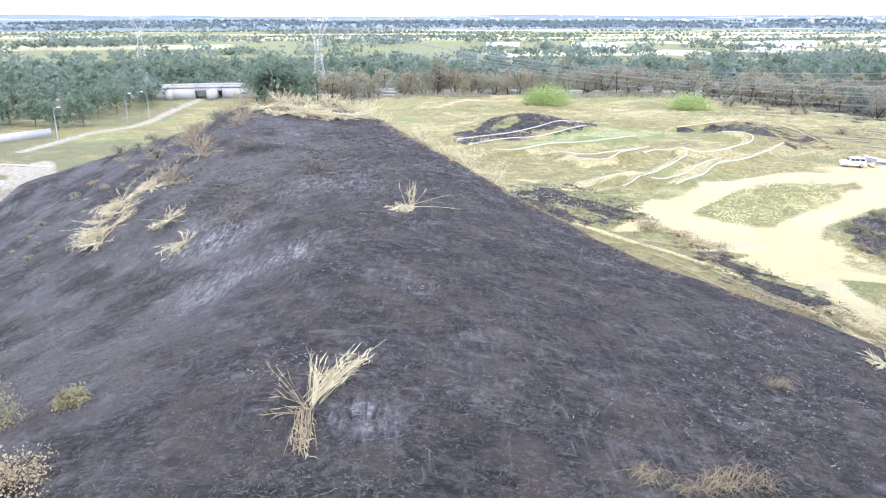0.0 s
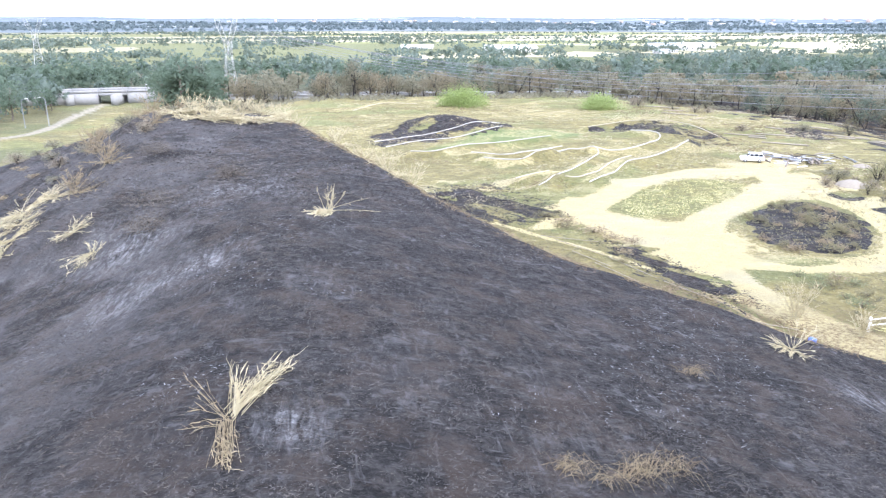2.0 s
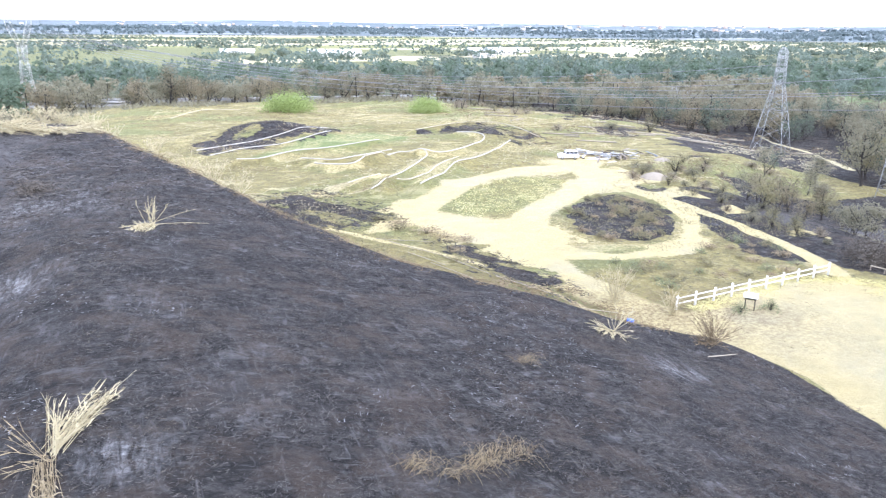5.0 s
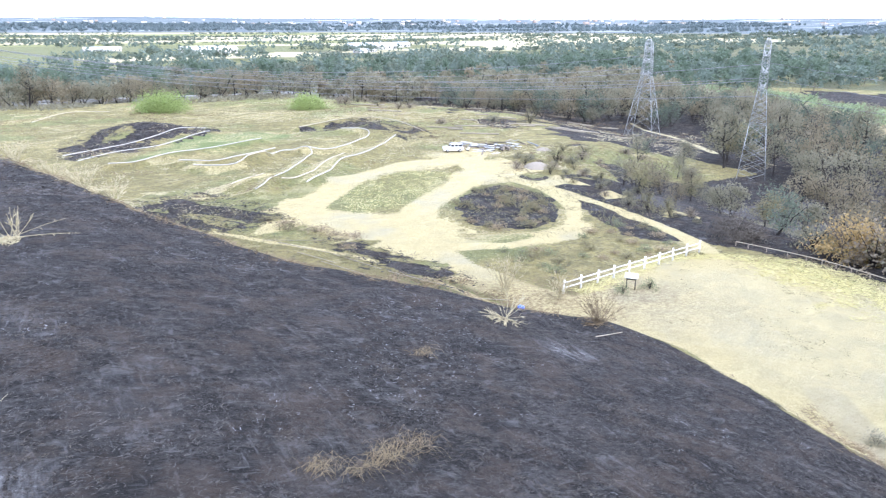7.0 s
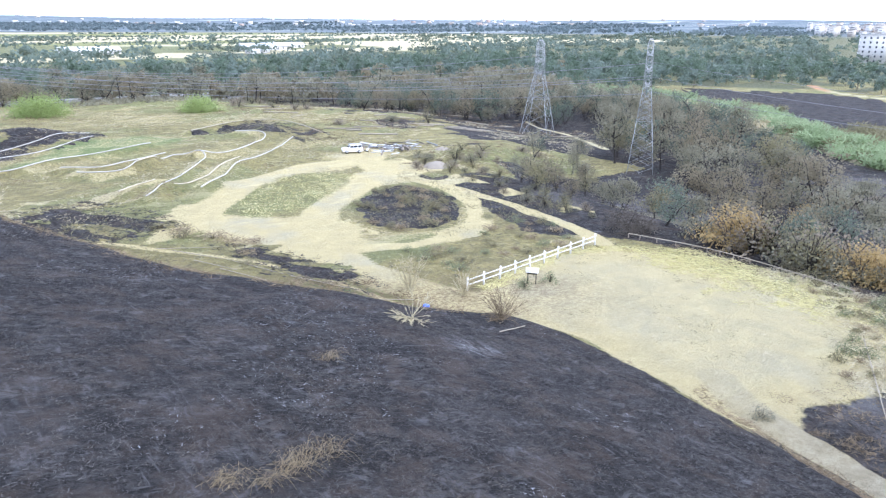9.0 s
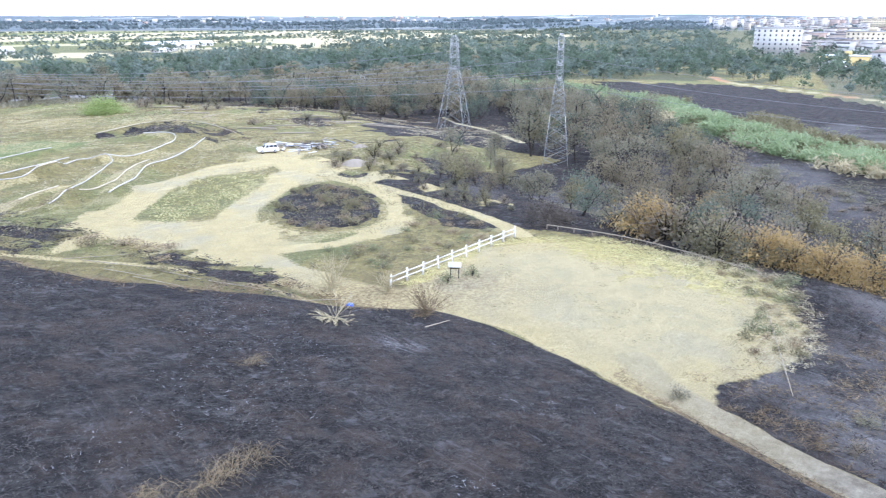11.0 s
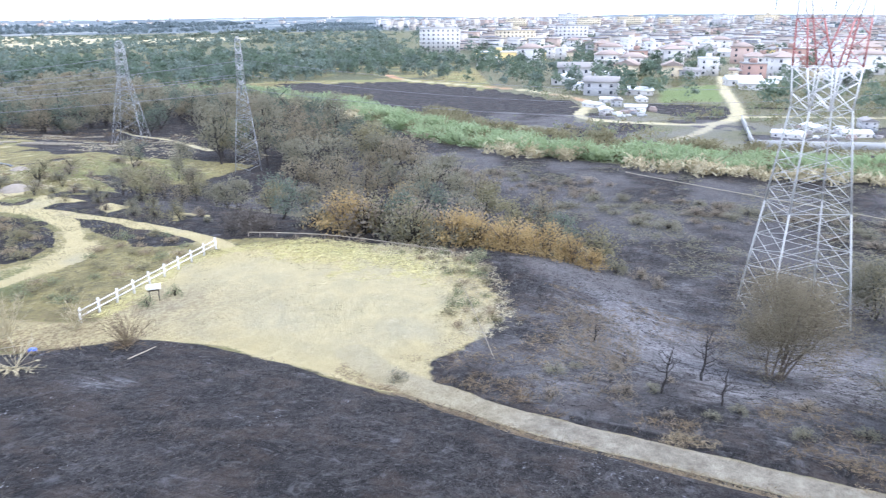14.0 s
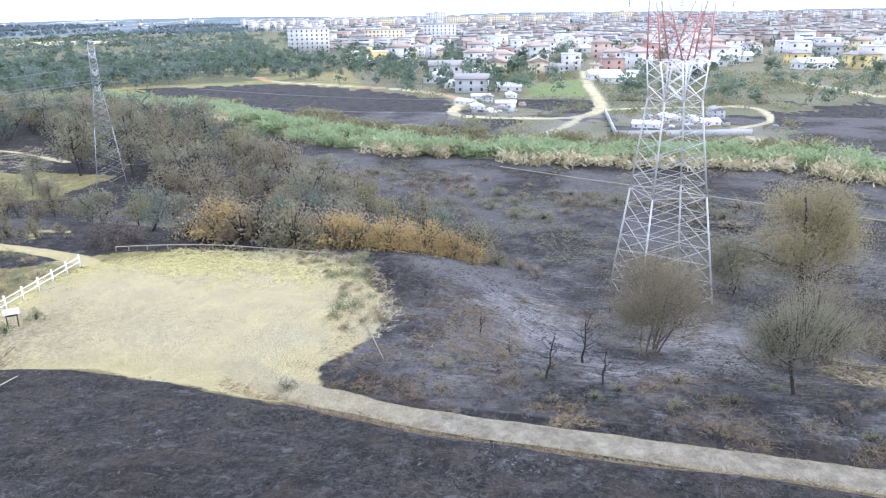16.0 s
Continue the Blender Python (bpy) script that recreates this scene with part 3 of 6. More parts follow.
def build_ground():
    ring = np.concatenate(([0.0], np.geomspace(4.0, 30, 80), np.geomspace(30, 230, 330)[1:], np.geomspace(230, 4800, 150)[1:]))
    ang = np.radians(np.concatenate((np.arange(-42, 114, 0.25), np.arange(116, 316, 2.5))))
    rr, aa = np.meshgrid(ring, ang, indexing="ij")
    x, y = rr * np.sin(aa), rr * np.cos(aa)
    co = np.stack([x, y, ground_z(x, y)], -1).reshape(-1, 3)
    n, m = rr.shape
    i, j = np.meshgrid(np.arange(n - 1), np.arange(m), indexing="ij")
    k = (j + 1) % m
    faces = np.stack([i * m + j, (i + 1) * m + j, (i + 1) * m + k, i * m + k], -1).reshape(-1, 4)[:, ::-1]
    me = raw_mesh("ground", co, faces, True)
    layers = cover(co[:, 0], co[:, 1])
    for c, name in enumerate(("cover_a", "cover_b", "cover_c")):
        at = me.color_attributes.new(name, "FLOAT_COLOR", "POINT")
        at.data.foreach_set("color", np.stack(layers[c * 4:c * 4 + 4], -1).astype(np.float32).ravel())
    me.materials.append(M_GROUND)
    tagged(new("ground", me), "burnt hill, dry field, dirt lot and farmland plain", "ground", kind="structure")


build_ground()


# ---- mesh helpers ----
class Heap:
    """Gathers triangles into one mesh."""

    def __init__(self):
        self.co, self.tri, self.n = [], [], 0

    def add(self, co, tri):
        co = np.asarray(co, float).reshape(-1, 3)
        self.co.append(co)
        self.tri.append(np.asarray(tri, np.int64).reshape(-1, 3) + self.n)
        self.n += len(co)
        return self

    def quads(self, co, quads):
        q = np.asarray(quads, np.int64).reshape(-1, 4)
        return self.add(co, np.concatenate((q[:, [0, 1, 2]], q[:, [0, 2, 3]])))

    def tube(self, path, r0, r1, sides=6, close=True):
        """A round bar along path that tapers from r0 to r1."""
        p = np.asarray(path, float)
        k = len(p)
        d = np.gradient(p, axis=0)
        d /= np.linalg.norm(d, axis=1)[:, None] + 1e-9
        side = np.cross(d, [0.31, 0.17, 0.93] if abs(d[0][2]) < 0.8 else [1, 0.1, 0])
        side /= np.linalg.norm(side, axis=1)[:, None] + 1e-9
        up = np.cross(d, side)
        r = np.linspace(r0, r1, k)[:, None, None]
        a = np.linspace(0, 2 * math.pi, sides, endpoint=False)
        ring = p[:, None] + r * (np.cos(a)[None, :, None] * side[:, None] + np.sin(a)[None, :, None] * up[:, None])
        i, j = np.meshgrid(np.arange(k - 1), np.arange(sides), indexing="ij")
        m = (j + 1) % sides
        q = np.stack([i * sides + j, i * sides + m, (i + 1) * sides + m, (i + 1) * sides + j], -1)
        self.quads(ring, q)
        if close:
            base = self.n - k * sides
            for start in (0, (k - 1) * sides):
                self.tri.append(np.array([[start, start + s, start + s + 1] for s in range(1, sides - 1)]) + base)
        return self

    def beam(self, a, b, w, h=None):
        """A square bar from a to b."""
        a, b = Vector(a), Vector(b)
        d = (b - a).normalized()
        s = d.cross(Vector((0, 0, 1)) if abs(d.z) < 0.95 else Vector((1, 0, 0))).normalized()
        u = s.cross(d)
        h = h or w
        co = [p + s * (i * w / 2) + u * (j * h / 2) for p in (a, b) for i, j in ((-1, -1), (1, -1), (1, 1), (-1, 1))]
        return self.quads([tuple(c) for c in co], [(0, 1, 5, 4), (1, 2, 6, 5), (2, 3, 7, 6), (3, 0, 4, 7), (3, 2, 1, 0), (4, 5, 6, 7)])

    def box(self, x0, y0, z0, x1, y1, z1):
        co = [(x, y, z) for z in (z0, z1) for x, y in ((x0, y0), (x1, y0), (x1, y1), (x0, y1))]
        return self.quads(co, [(3, 2, 1, 0), (4, 5, 6, 7), (0, 1, 5, 4), (1, 2, 6, 5), (2, 3, 7, 6), (3, 0, 4, 7)])

    def cards(self, centre, size, rng, lean=1.0):
        """Small leaf faces, each turned its own way."""
        c = np.asarray(centre, float)
        n = len(c)
        a = rng.normal(size=(n, 3)) * [1, 1, lean]
        a /= np.linalg.norm(a, axis=1)[:, None]
        b = np.cross(a, rng.normal(size=(n, 3)))
        b /= np.linalg.norm(b, axis=1)[:, None]
        s = (size * rng.uniform(0.6, 1.3, n))[:, None]
        co = np.stack([c - a * s * 0.5, c + b * s * 0.32, c + a * s * 0.5, c - b * s * 0.32], 1)
        return self.quads(co, np.arange(n * 4).reshape(n, 4))

    def blades(self, base, reach, width, bend, rng):
        """Bent tapering stalks or leaves from base along reach; bend moves the tip sideways and down."""
        base, reach = np.asarray(base, float), np.asarray(reach, float)
        n = len(base)
        w = np.cross(reach, rng.normal(size=(n, 3)))
        w *= (np.broadcast_to(width, n) / 2)[:, None] / (np.linalg.norm(w, axis=1)[:, None] + 1e-9)
        mid, tip = base + reach * 0.55 + bend * 0.25, base + reach + bend
        co = np.stack([base - w, base + w, mid + w * 0.85, mid - w * 0.85, tip], 1)
        k = np.arange(n)[:, None] * 5
        return self.add(co, np.concatenate((k + [0, 1, 2], k + [0, 2, 3], k + [3, 2, 4]), 0))

    def mesh(self, name, material):
        me = raw_mesh(name, np.concatenate(self.co), np.concatenate(self.tri))
        me.materials.append(material)
        return me


def part(name, heap, material, parent, label="", at=None):
    """Links a heap, or a mesh made of one, as one part of a thing or of a part."""
    ob = new(name, heap if isinstance(heap, bpy.types.Mesh) else heap.mesh(name, material))
    ob.parent = parent
    if at is not None:
        ob.matrix_basis = at
    return tagged(ob, label)


def thing(name, label, category, group="", at=None):
    ob = tagged(new(name), label, category, group)
    ob.empty_display_size = 0.3
    if at is not None:
        ob.matrix_basis = at
    return ob


def stuff(name, heap, material, label, category):
    return tagged(new(name, heap.mesh(name, material)), label, category, kind="stuff")


def gz(x, y):
    return float(ground_z(np.array([x]), np.array([y]))[0])


PLACED = set()


def place(ob, x, y, turn=0.0, scale=1.0, z=None, tall=1.0):
    """Stands a thing, or a copy of it once it is in use, on the ground."""
    z = gz(x, y) - 0.05 if z is None else z
    m = pose(x, y, z, 0, 0, turn) @ Matrix.Diagonal((scale, scale, scale * tall, 1))
    if ob.name not in PLACED:
        PLACED.add(ob.name)
        ob.matrix_basis = m
        return ob
    s = ob.scale
    return copy_thing(ob, m @ Matrix.Diagonal((1 / s[0], 1 / s[1], 1 / s[2], 1)))


# ---- plants ----
def tree_shape(height, radius, low, clumps, per, leaf, seed, stems=1, ragged=0.55, cone=0.0, twigs=0, lobes=6):
    """A tapered trunk with limbs and twigs, and a crown of loose leaf clumps."""
    rng = np.random.default_rng(seed)
    wood, ends = Heap(), []
    for s in range(stems):
        lean = rng.normal(size=2) * (0.05 if stems == 1 else 0.22) * height
        foot = rng.normal(size=2) * (0 if stems == 1 else 0.05 * height)
        t = np.linspace(0, 1, 6)
        top = height * rng.uniform(0.72, 0.9)
        path = np.stack([foot[0] + lean[0] * t + rng.normal(size=6) * 0.012 * height, foot[1] + lean[1] * t + rng.normal(size=6) * 0.012 * height, top * t - 0.2], -1)
        thick = height * 0.022 / stems ** 0.4
        wood.tube(path, thick, thick * 0.25, 6)
        for b in range(9 if stems == 1 else 5):
            f = rng.uniform(max(low, 0.15), 0.92)
            start = path[0] + (path[-1] - path[0]) * f
            a = rng.uniform(0, 2 * math.pi)
            out = radius * rng.uniform(0.5, 0.95) * (1.15 - 0.55 * f) * (1 - 0.45 * min(cone, 1) * f)
            end = start + [math.cos(a) * out, math.sin(a) * out, height * rng.uniform(0.06, 0.2)]
            bow = (start + end) / 2 + [0, 0, -0.03 * height]
            wood.tube([start, bow, end], thick * 0.42, thick * 0.1, 4, False)
            ends += [end, bow * 0.4 + end * 0.6]
            for k in range(2):
                twig = end + rng.normal(size=3) * radius * 0.25
                wood.tube([bow * 0.3 + end * 0.7, twig], thick * 0.14, thick * 0.05, 3, False)
                ends.append(twig)
    mid, half = height * (low + 1) / 2, height * (1 - low) / 2
    d = rng.normal(size=(clumps, 3))
    d /= np.linalg.norm(d, axis=1)[:, None]
    d *= rng.uniform(0.35, 1.0, (clumps, 1)) ** 0.5 * rng.uniform(1 - ragged * 0.5, 1 + ragged * 0.25, (clumps, 1))
    lobe = rng.normal(size=(lobes, 3))
    lobe *= rng.uniform(0.4, 0.78, (lobes, 1)) / np.linalg.norm(lobe, axis=1)[:, None]
    lobe[:, 2] = np.abs(lobe[:, 2]) * np.where(np.arange(lobes) % 3 == 0, -0.7, 1.0)
    d = np.where(rng.random((clumps, 1)) < 0.25, d * 0.8, lobe[rng.integers(lobes, size=clumps)] + d * rng.uniform(0.2, 0.42, (clumps, 1)))
    centres = d * [radius, radius, half] + [0, 0, mid]
    centres[:, :2] *= (1 + cone * (0.35 - np.clip(centres[:, 2:] / height, 0, 1)))
    ends = np.array(ends)
    centres = np.concatenate((centres, ends[rng.permutation(len(ends))[:max(clumps // 3, 6)]]))
    spread = rng.uniform(0.15, 0.32, (len(centres), 1, 1)) * radius
    ball = rng.normal(size=(len(centres), per, 3))
    ball *= rng.random((len(centres), per, 1)) ** 0.4 / np.linalg.norm(ball, axis=2)[:, :, None]
    pts = centres[:, None] + ball * spread * 1.75 * [1, 1, 0.75]
    for c in centres[rng.integers(len(centres), size=twigs)]:
        start = c * [0.72, 0.72, 0.8]
        tip = c + (c - [0, 0, 0.2 * height]) * 0.14 + rng.normal(size=3) * 0.05 * height + [0, 0, 0.05 * height]
        wood.tube([start, (start + tip) / 2 + rng.normal(size=3) * 0.02 * height, tip], 0.022, 0.008, 3, False)
    pts = pts.reshape(-1, 3)
    pts = pts[pts[:, 2] > 0.12 * height * low + 0.1]
    return wood, Heap().cards(pts, leaf, rng)


def tree(label, group, height, radius, low, clumps, per, leaf, leaves, bark, seed, stems=1, name="tree", category="tree", cone=0.0, twigs=0, lobes=6):
    ob = thing(name, label, category, group)
    wood, crown = tree_shape(height, radius, low, clumps, per, leaf, seed, stems, cone=cone, twigs=twigs, lobes=lobes)
    part("trunk", wood, bark, ob)
    part("crown", crown, leaves, ob)
    return ob


def shrub(label, group, height, radius, clumps, per, leaf, leaves, seed, name="shrub", category="shrub", bark=None):
    """A bush: many thin stems from the ground and leaf clumps all the way down."""
    rng = np.random.default_rng(seed)
    ob = thing(name, label, category, group)
    wood = Heap()
    a = rng.uniform(0, 2 * math.pi, 14)
    for q in a:
        out = radius * rng.uniform(0.3, 0.9)
        wood.tube([(0, 0, -0.15), (math.cos(q) * out * 0.4, math.sin(q) * out * 0.4, height * 0.45),
                   (math.cos(q) * out, math.sin(q) * out, height * rng.uniform(0.6, 0.95))], 0.02 * height, 0.004 * height, 4, False)
    part("branchwork", wood, bark or M_CHAR_BARK, ob)
    d = rng.normal(size=(clumps, 3))
    d /= np.linalg.norm(d, axis=1)[:, None]
    d *= rng.uniform(0.25, 1.0, (clumps, 1)) ** 0.5
    d[:, 2] = np.abs(d[:, 2])
    c = d * [radius, radius, height * 0.85] * rng.uniform(0.75, 1.2, (clumps, 1))
    pts = (c[:, None] + rng.normal(size=(clumps, per, 3)) * radius * 0.17).reshape(-1, 3)
    pts = pts[pts[:, 2] > 0.02]
    part("foliage", Heap().cards(pts, leaf, rng), leaves, ob)
    return ob


def scatter(rng, n, inside, gap, box):
    """Up to n places in box where inside() holds, at least gap apart."""
    out = []
    for _ in range(n * 30):
        x, y = rng.uniform(box[0], box[2]), rng.uniform(box[1], box[3])
        if inside(x, y) and all((x - a) ** 2 + (y - b) ** 2 > gap * gap for a, b in out):
            out.append((x, y))
            if len(out) == n:
                break
    return out


def in_area(pts):
    return lambda x, y: float(area_distance(np.array([x]), np.array([y]), pts)[0]) < 0


def off_line(x, y, pts):
    return float(line_distance(np.array([x]), np.array([y]), pts)[0])


GREEN_KINDS = ((11, 4.2, 0.05, M_GREEN), (9, 4.4, 0.04, M_GREEN), (13, 3.8, 0.06, M_DARKGREEN), (10, 4.6, 0.05, M_GREEN), (12, 4.8, 0.06, M_GREEN), (8, 3.6, 0.1, M_GREEN))
BROWN_KINDS = ((6, 2.8, 0.06, M_SCORCH, 3), (5, 2.7, 0.03, M_GREYBROWN, 3), (7, 3.0, 0.15, M_GREYBROWN, 1), (5.5, 3.0, 0.03, M_SCORCH, 4), (4.5, 2.8, 0.03, M_GREYBROWN, 4), (6.5, 3.2, 0.1, M_GREYBROWN, 2))
GREEN_TREES = [tree("leafy green roadside tree in the wood below the hill", "green wood", h, r, lo, 30, 26, 0.72, m, M_BARK, 100 + i) for i, (h, r, lo, m) in enumerate(GREEN_KINDS)]
BROWN_TREES = [tree("scorched tree with brown withered leaves on charred ground", "scorched wood", h * 1.2, r, lo, 36, 27, 0.3, m, M_CHAR_BARK, 200 + i, st, twigs=30) for i, (h, r, lo, m, st) in enumerate(BROWN_KINDS)]
MIXED_TREES = [tree("half-scorched tree, green tops over brown leaves", "scorched wood", h * 1.25, r, 0.04, 36, 27, 0.3, m, M_CHAR_BARK, 250 + i, 2, twigs=20)
               for i, (h, r, m) in enumerate(((5.5, 3.0, M_DARKGREEN), (5, 2.8, M_OLIVE), (5.2, 2.8, M_DARKGREEN)))]
# every second far crown wears the haze-tinted green
GREEN_FAR = [(*tree_shape(h, r, lo, 12, 11, 1.5, 100 + i), M_HAZEGREEN if i % 2 else M_GREEN, M_BARK) for i, (h, r, lo, m) in enumerate(GREEN_KINDS)]
BROWN_FAR = [(*tree_shape(h, r, lo, 12, 11, 0.9, 200 + i, st), m, M_CHAR_BARK) for i, (h, r, lo, m, st) in enumerate(BROWN_KINDS)]
ORANGE_SHRUBS = [shrub("orange-leaved scorched shrub beside the dirt lot", "orange shrubs", h, r, 56, 38, 0.22, M_ORANGE, 300 + i, bark=M_BARK) for i, (h, r) in enumerate(((3.6, 2.4), (2.8, 2.2), (4.6, 2.4)))]
BROWN_SHRUBS = [shrub("brown singed bush on burnt ground", "singed bushes", h, r, 28, 30, 0.18, m, 320 + i)
                for i, (h, r, m) in enumerate(((2.2, 1.6, M_BROWN), (1.8, 1.5, M_GREYBROWN), (2.6, 1.8, M_OLIVE)))]
SMALL_SHRUBS = [shrub("low dry grey-green bush in the field", "field bushes", h, r, 20, 20, 0.13, m, 340 + i, bark=M_BARK)
                for i, (h, r, m) in enumerate(((0.8, 1.0, M_OLIVE), (0.9, 1.1, M_FIELDGREEN), (0.7, 0.9, M_DRYGRASS)))]

prng = np.random.default_rng(7)


def choose(items):
    return items[int(prng.integers(len(items)))]


def grow():
    u = prng.uniform
    wanted = []                      # (x, y, turn, scale, 0 green / 1 brown / 2 mixed, which)

    def want(x, y, scale, sort):
        wanted.append((x, y, u(0, 360), scale, sort, int(prng.integers(6))))
    # scorched wood in the valley beside the lot
    wood = [(67, 54), (68, 33), (75, 25), (73, 15), (80, 13), (97, 34), (117, 58), (140, 75), (165, 110), (188, 150), (192, 195), (112, 212), (96, 165), (92, 122), (72, 97)]
    inside = in_area(wood)
    for x, y in scatter(prng, 235, lambda x, y: inside(x, y) and not (math.degrees(math.atan2(x, y)) < 42.5 and math.hypot(x, y) < 192) and not (math.degrees(math.atan2(x, y)) < 49 and 142 < math.hypot(x, y) < 188) and not (48.5 < math.degrees(math.atan2(x, y)) < 55 and 108 < math.hypot(x, y) < 137), 3.5, (66, 10, 195, 215)):
        edge = off_line(x, y, REED_FRONT) < 18
        want(x, y, u(0.6, 1.05) * (0.75 if math.degrees(math.atan2(x, y)) < 49 and math.hypot(x, y) < 145 else 1.35 if math.hypot(x, y) > 118 else 1.0), 2 if u() < (0.75 if edge else 0.36) else 1)
    # brown belt before the highway, green wood behind it
    for x, y in scatter(prng, 150, lambda x, y: off_line(x, y, HIGHWAY) > 6 and y < 246, 3.8, (-58, 214, 215, 246)):
        want(x, y, u(1.0, 1.45), 1 if x > -40 else 0)
    for x, y in scatter(prng, 380, lambda x, y: off_line(x, y, HIGHWAY) > 8 and y > 252 + 0.1 * x, 6, (-170, 250, 320, 370)):
        want(x, y, u(0.5, 0.8), 0) if y > 283 or x < -45 or u() < 0.15 else want(x, y, u(0.95, 1.4), 1)
    for x, y in scatter(prng, 260, lambda x, y: off_line(x, y, LEFT_ROAD) > 5 and math.hypot(x, y) > 198 - 0.1 * (x + 90) and off_line(x, y, HIGHWAY) > 7, 5.6, (-240, 165, -86, 300)):
        want(x, y, u(0.65, 1.0), 0)
    # trees beyond the reed belt and round the town's edge
    for x, y in scatter(prng, 250, lambda x, y: True, 5.5, (205, 185, 430, 350)):
        want(x, y, u(0.5, 0.9), 0)
    for x, y in scatter(prng, 130, lambda x, y: in_area(BURNT_FIELD)(x, y) is False and off_line(x, y, ORANGE_ROAD) > 6 and x > 240 + 0.35 * y, 6, (250, 40, 430, 200)):
        want(x, y, u(0.45, 0.85), 0)
    wanted.sort(key=lambda w: math.hypot(w[0], w[1]))
    for x, y, turn, scale, sort, which in wanted[:285]:
        place((GREEN_TREES, BROWN_TREES, MIXED_TREES * 2)[sort][which], x, y, turn, scale)
    # farther ones stand as woods that nobody could count
    heaps = {}
    for x, y, turn, scale, sort, which in wanted[285:]:
        wood, crown, leaves, bark = (GREEN_FAR if sort == 0 else BROWN_FAR)[which]
        c, s = math.cos(radians(turn)) * scale, math.sin(radians(turn)) * scale
        stem = Heap().tube([(0, 0, -0.3), (0.1, 0, 2.5), (0, 0.1, 5)], 0.2, 0.08, 4, False)
        for heap, mat in ((stem, bark), (crown, leaves)):
            co = np.concatenate(heap.co)
            moved = np.stack([x + co[:, 0] * c - co[:, 1] * s, y + co[:, 0] * s + co[:, 1] * c, gz(x, y) + co[:, 2] * scale], -1)
            heaps.setdefault(mat.name, (mat, Heap()))[1].add(moved, np.concatenate(heap.tri))
    for key, (mat, heap) in heaps.items():
        name = "wood_trunks" if "bark" in key else "wood_crowns"
        stuff(name, heap, mat, "dense wood of trees along the highway", "woods")
    # orange shrubs along the lot's far side
    for x, y, s in ((66.5, 40.5, 1.35), (67.8, 39.3, 1.1), (66.8, 27.6, 1.1), (67.6, 25.0, 1.0), (68.6, 22.6, 1.0), (68, 31, 0.9), (69, 27, 1.25), (71, 25, 0.9), (69.5, 21.5, 1.1), (71.5, 19, 0.95), (73, 16.5, 0.8), (72.5, 14.5, 0.7), (95, 47, 1.0)):
        place(choose(ORANGE_SHRUBS), x, y, u(0, 360), s)
    for x, y, s in ((66, 37.5, 1.9), (67.5, 36.5, 1.6), (67, 34, 1.9), (68, 33, 1.8), (65.5, 31.5, 1.7), (66, 29, 1.6), (67, 25.5, 1.5), (70, 30, 1.9), (73, 22, 1.4), (74, 12, 0.9), (77, 14.5, 1.5), (79, 15.5, 1.5), (74, 9.5, 0.7), (72.4, 7.5, 0.6),
                    (75, 18, 1.3), (66, 33, 1.8), (68.5, 38, 1.9), (71, 34, 2.0), (66.5, 44, 1.6), (72, 28, 1.9)):
        place(BROWN_SHRUBS[int(prng.integers(2))] if u() < 0.8 else BROWN_SHRUBS[2], x, y, u(0, 360), s)
    # low singed scrub on the burnt ground beyond, thickest along the scarp
    scarp = [(112, 54), (118, 38), (108, 20), (101, 10), (105, -2), (98, -20)]
    for x, y in scatter(prng, 95, lambda x, y: off_line(x, y, scarp) < 2 + 8 * u() ** 2 and math.hypot(x - 66, y + 3) > 12, 1.8, (84, -60, 126, 60)):
        place(choose(BROWN_SHRUBS[:2]), x, y, u(0, 360), u(0.45, 1.3), tall=u(0.35, 0.7))
    for x, y in scatter(prng, 30, in_area([(62, 56), (66, 56), (74, 95), (70, 104), (63, 92)]), 2.2, (60, 54, 76, 106)):
        place(choose(BROWN_SHRUBS), x, y, u(0, 360), u(0.4, 0.8))
    for x, y in scatter(prng, 34, in_area(ISLAND_BURNT), 1.2, (40, 62, 58, 85)):
        place(SMALL_SHRUBS[2 if u() < 0.5 else 0], x, y, u(0, 360), u(0.6, 1.3))
    for x, y in scatter(prng, 30, lambda x, y: off_line(x, y, RING_PATH) > 2 and off_line(x, y, THIN_PATH) > 1.5 and vnoise(x, y, 6, 33, 2) > 0.45, 1.5, (38, 50, 58, 63)):
        place(choose(SMALL_SHRUBS), x, y, u(0, 360), u(0.6, 1.2), tall=0.8)
    for x, y in scatter(prng, 26, lambda x, y: off_line(x, y, MAIN_PATH) > 4 and vnoise(x, y, 14, 34, 2) > 0.5, 2, (68, 92, 98, 200)):
        place(choose(BROWN_SHRUBS), x, y, u(0, 360), u(0.4, 1.3), tall=u(0.5, 1.1))
    for x, y, s in ((21, 80, 1.5), (22.9, 77.3, 1.8), (24.5, 73.2, 1.9), (26, 71, 1.6), (27.5, 69.3, 1.5), (26, 55.6, 1.3), (22, 75.5, 1.6), (25.4, 66.5, 1.2), (24, 63, 1.2), (28, 53.5, 1.2)):
        place(SMALL_SHRUBS[2 if u() < 0.65 else 0], x, y, u(0, 360), s, tall=0.6)
    edge = [(62.6, 30), (61.5, 25), (55, 20.4), (49, 18.2)]
    for x, y in scatter(prng, 34, lambda x, y: off_line(x, y, edge) < 2.2, 1.2, (43, 15, 67, 33)):
        place(SMALL_SHRUBS[int(prng.integers(3))], x, y, u(0, 360), u(0.4, 1.0), tall=u(0.8, 1.3))
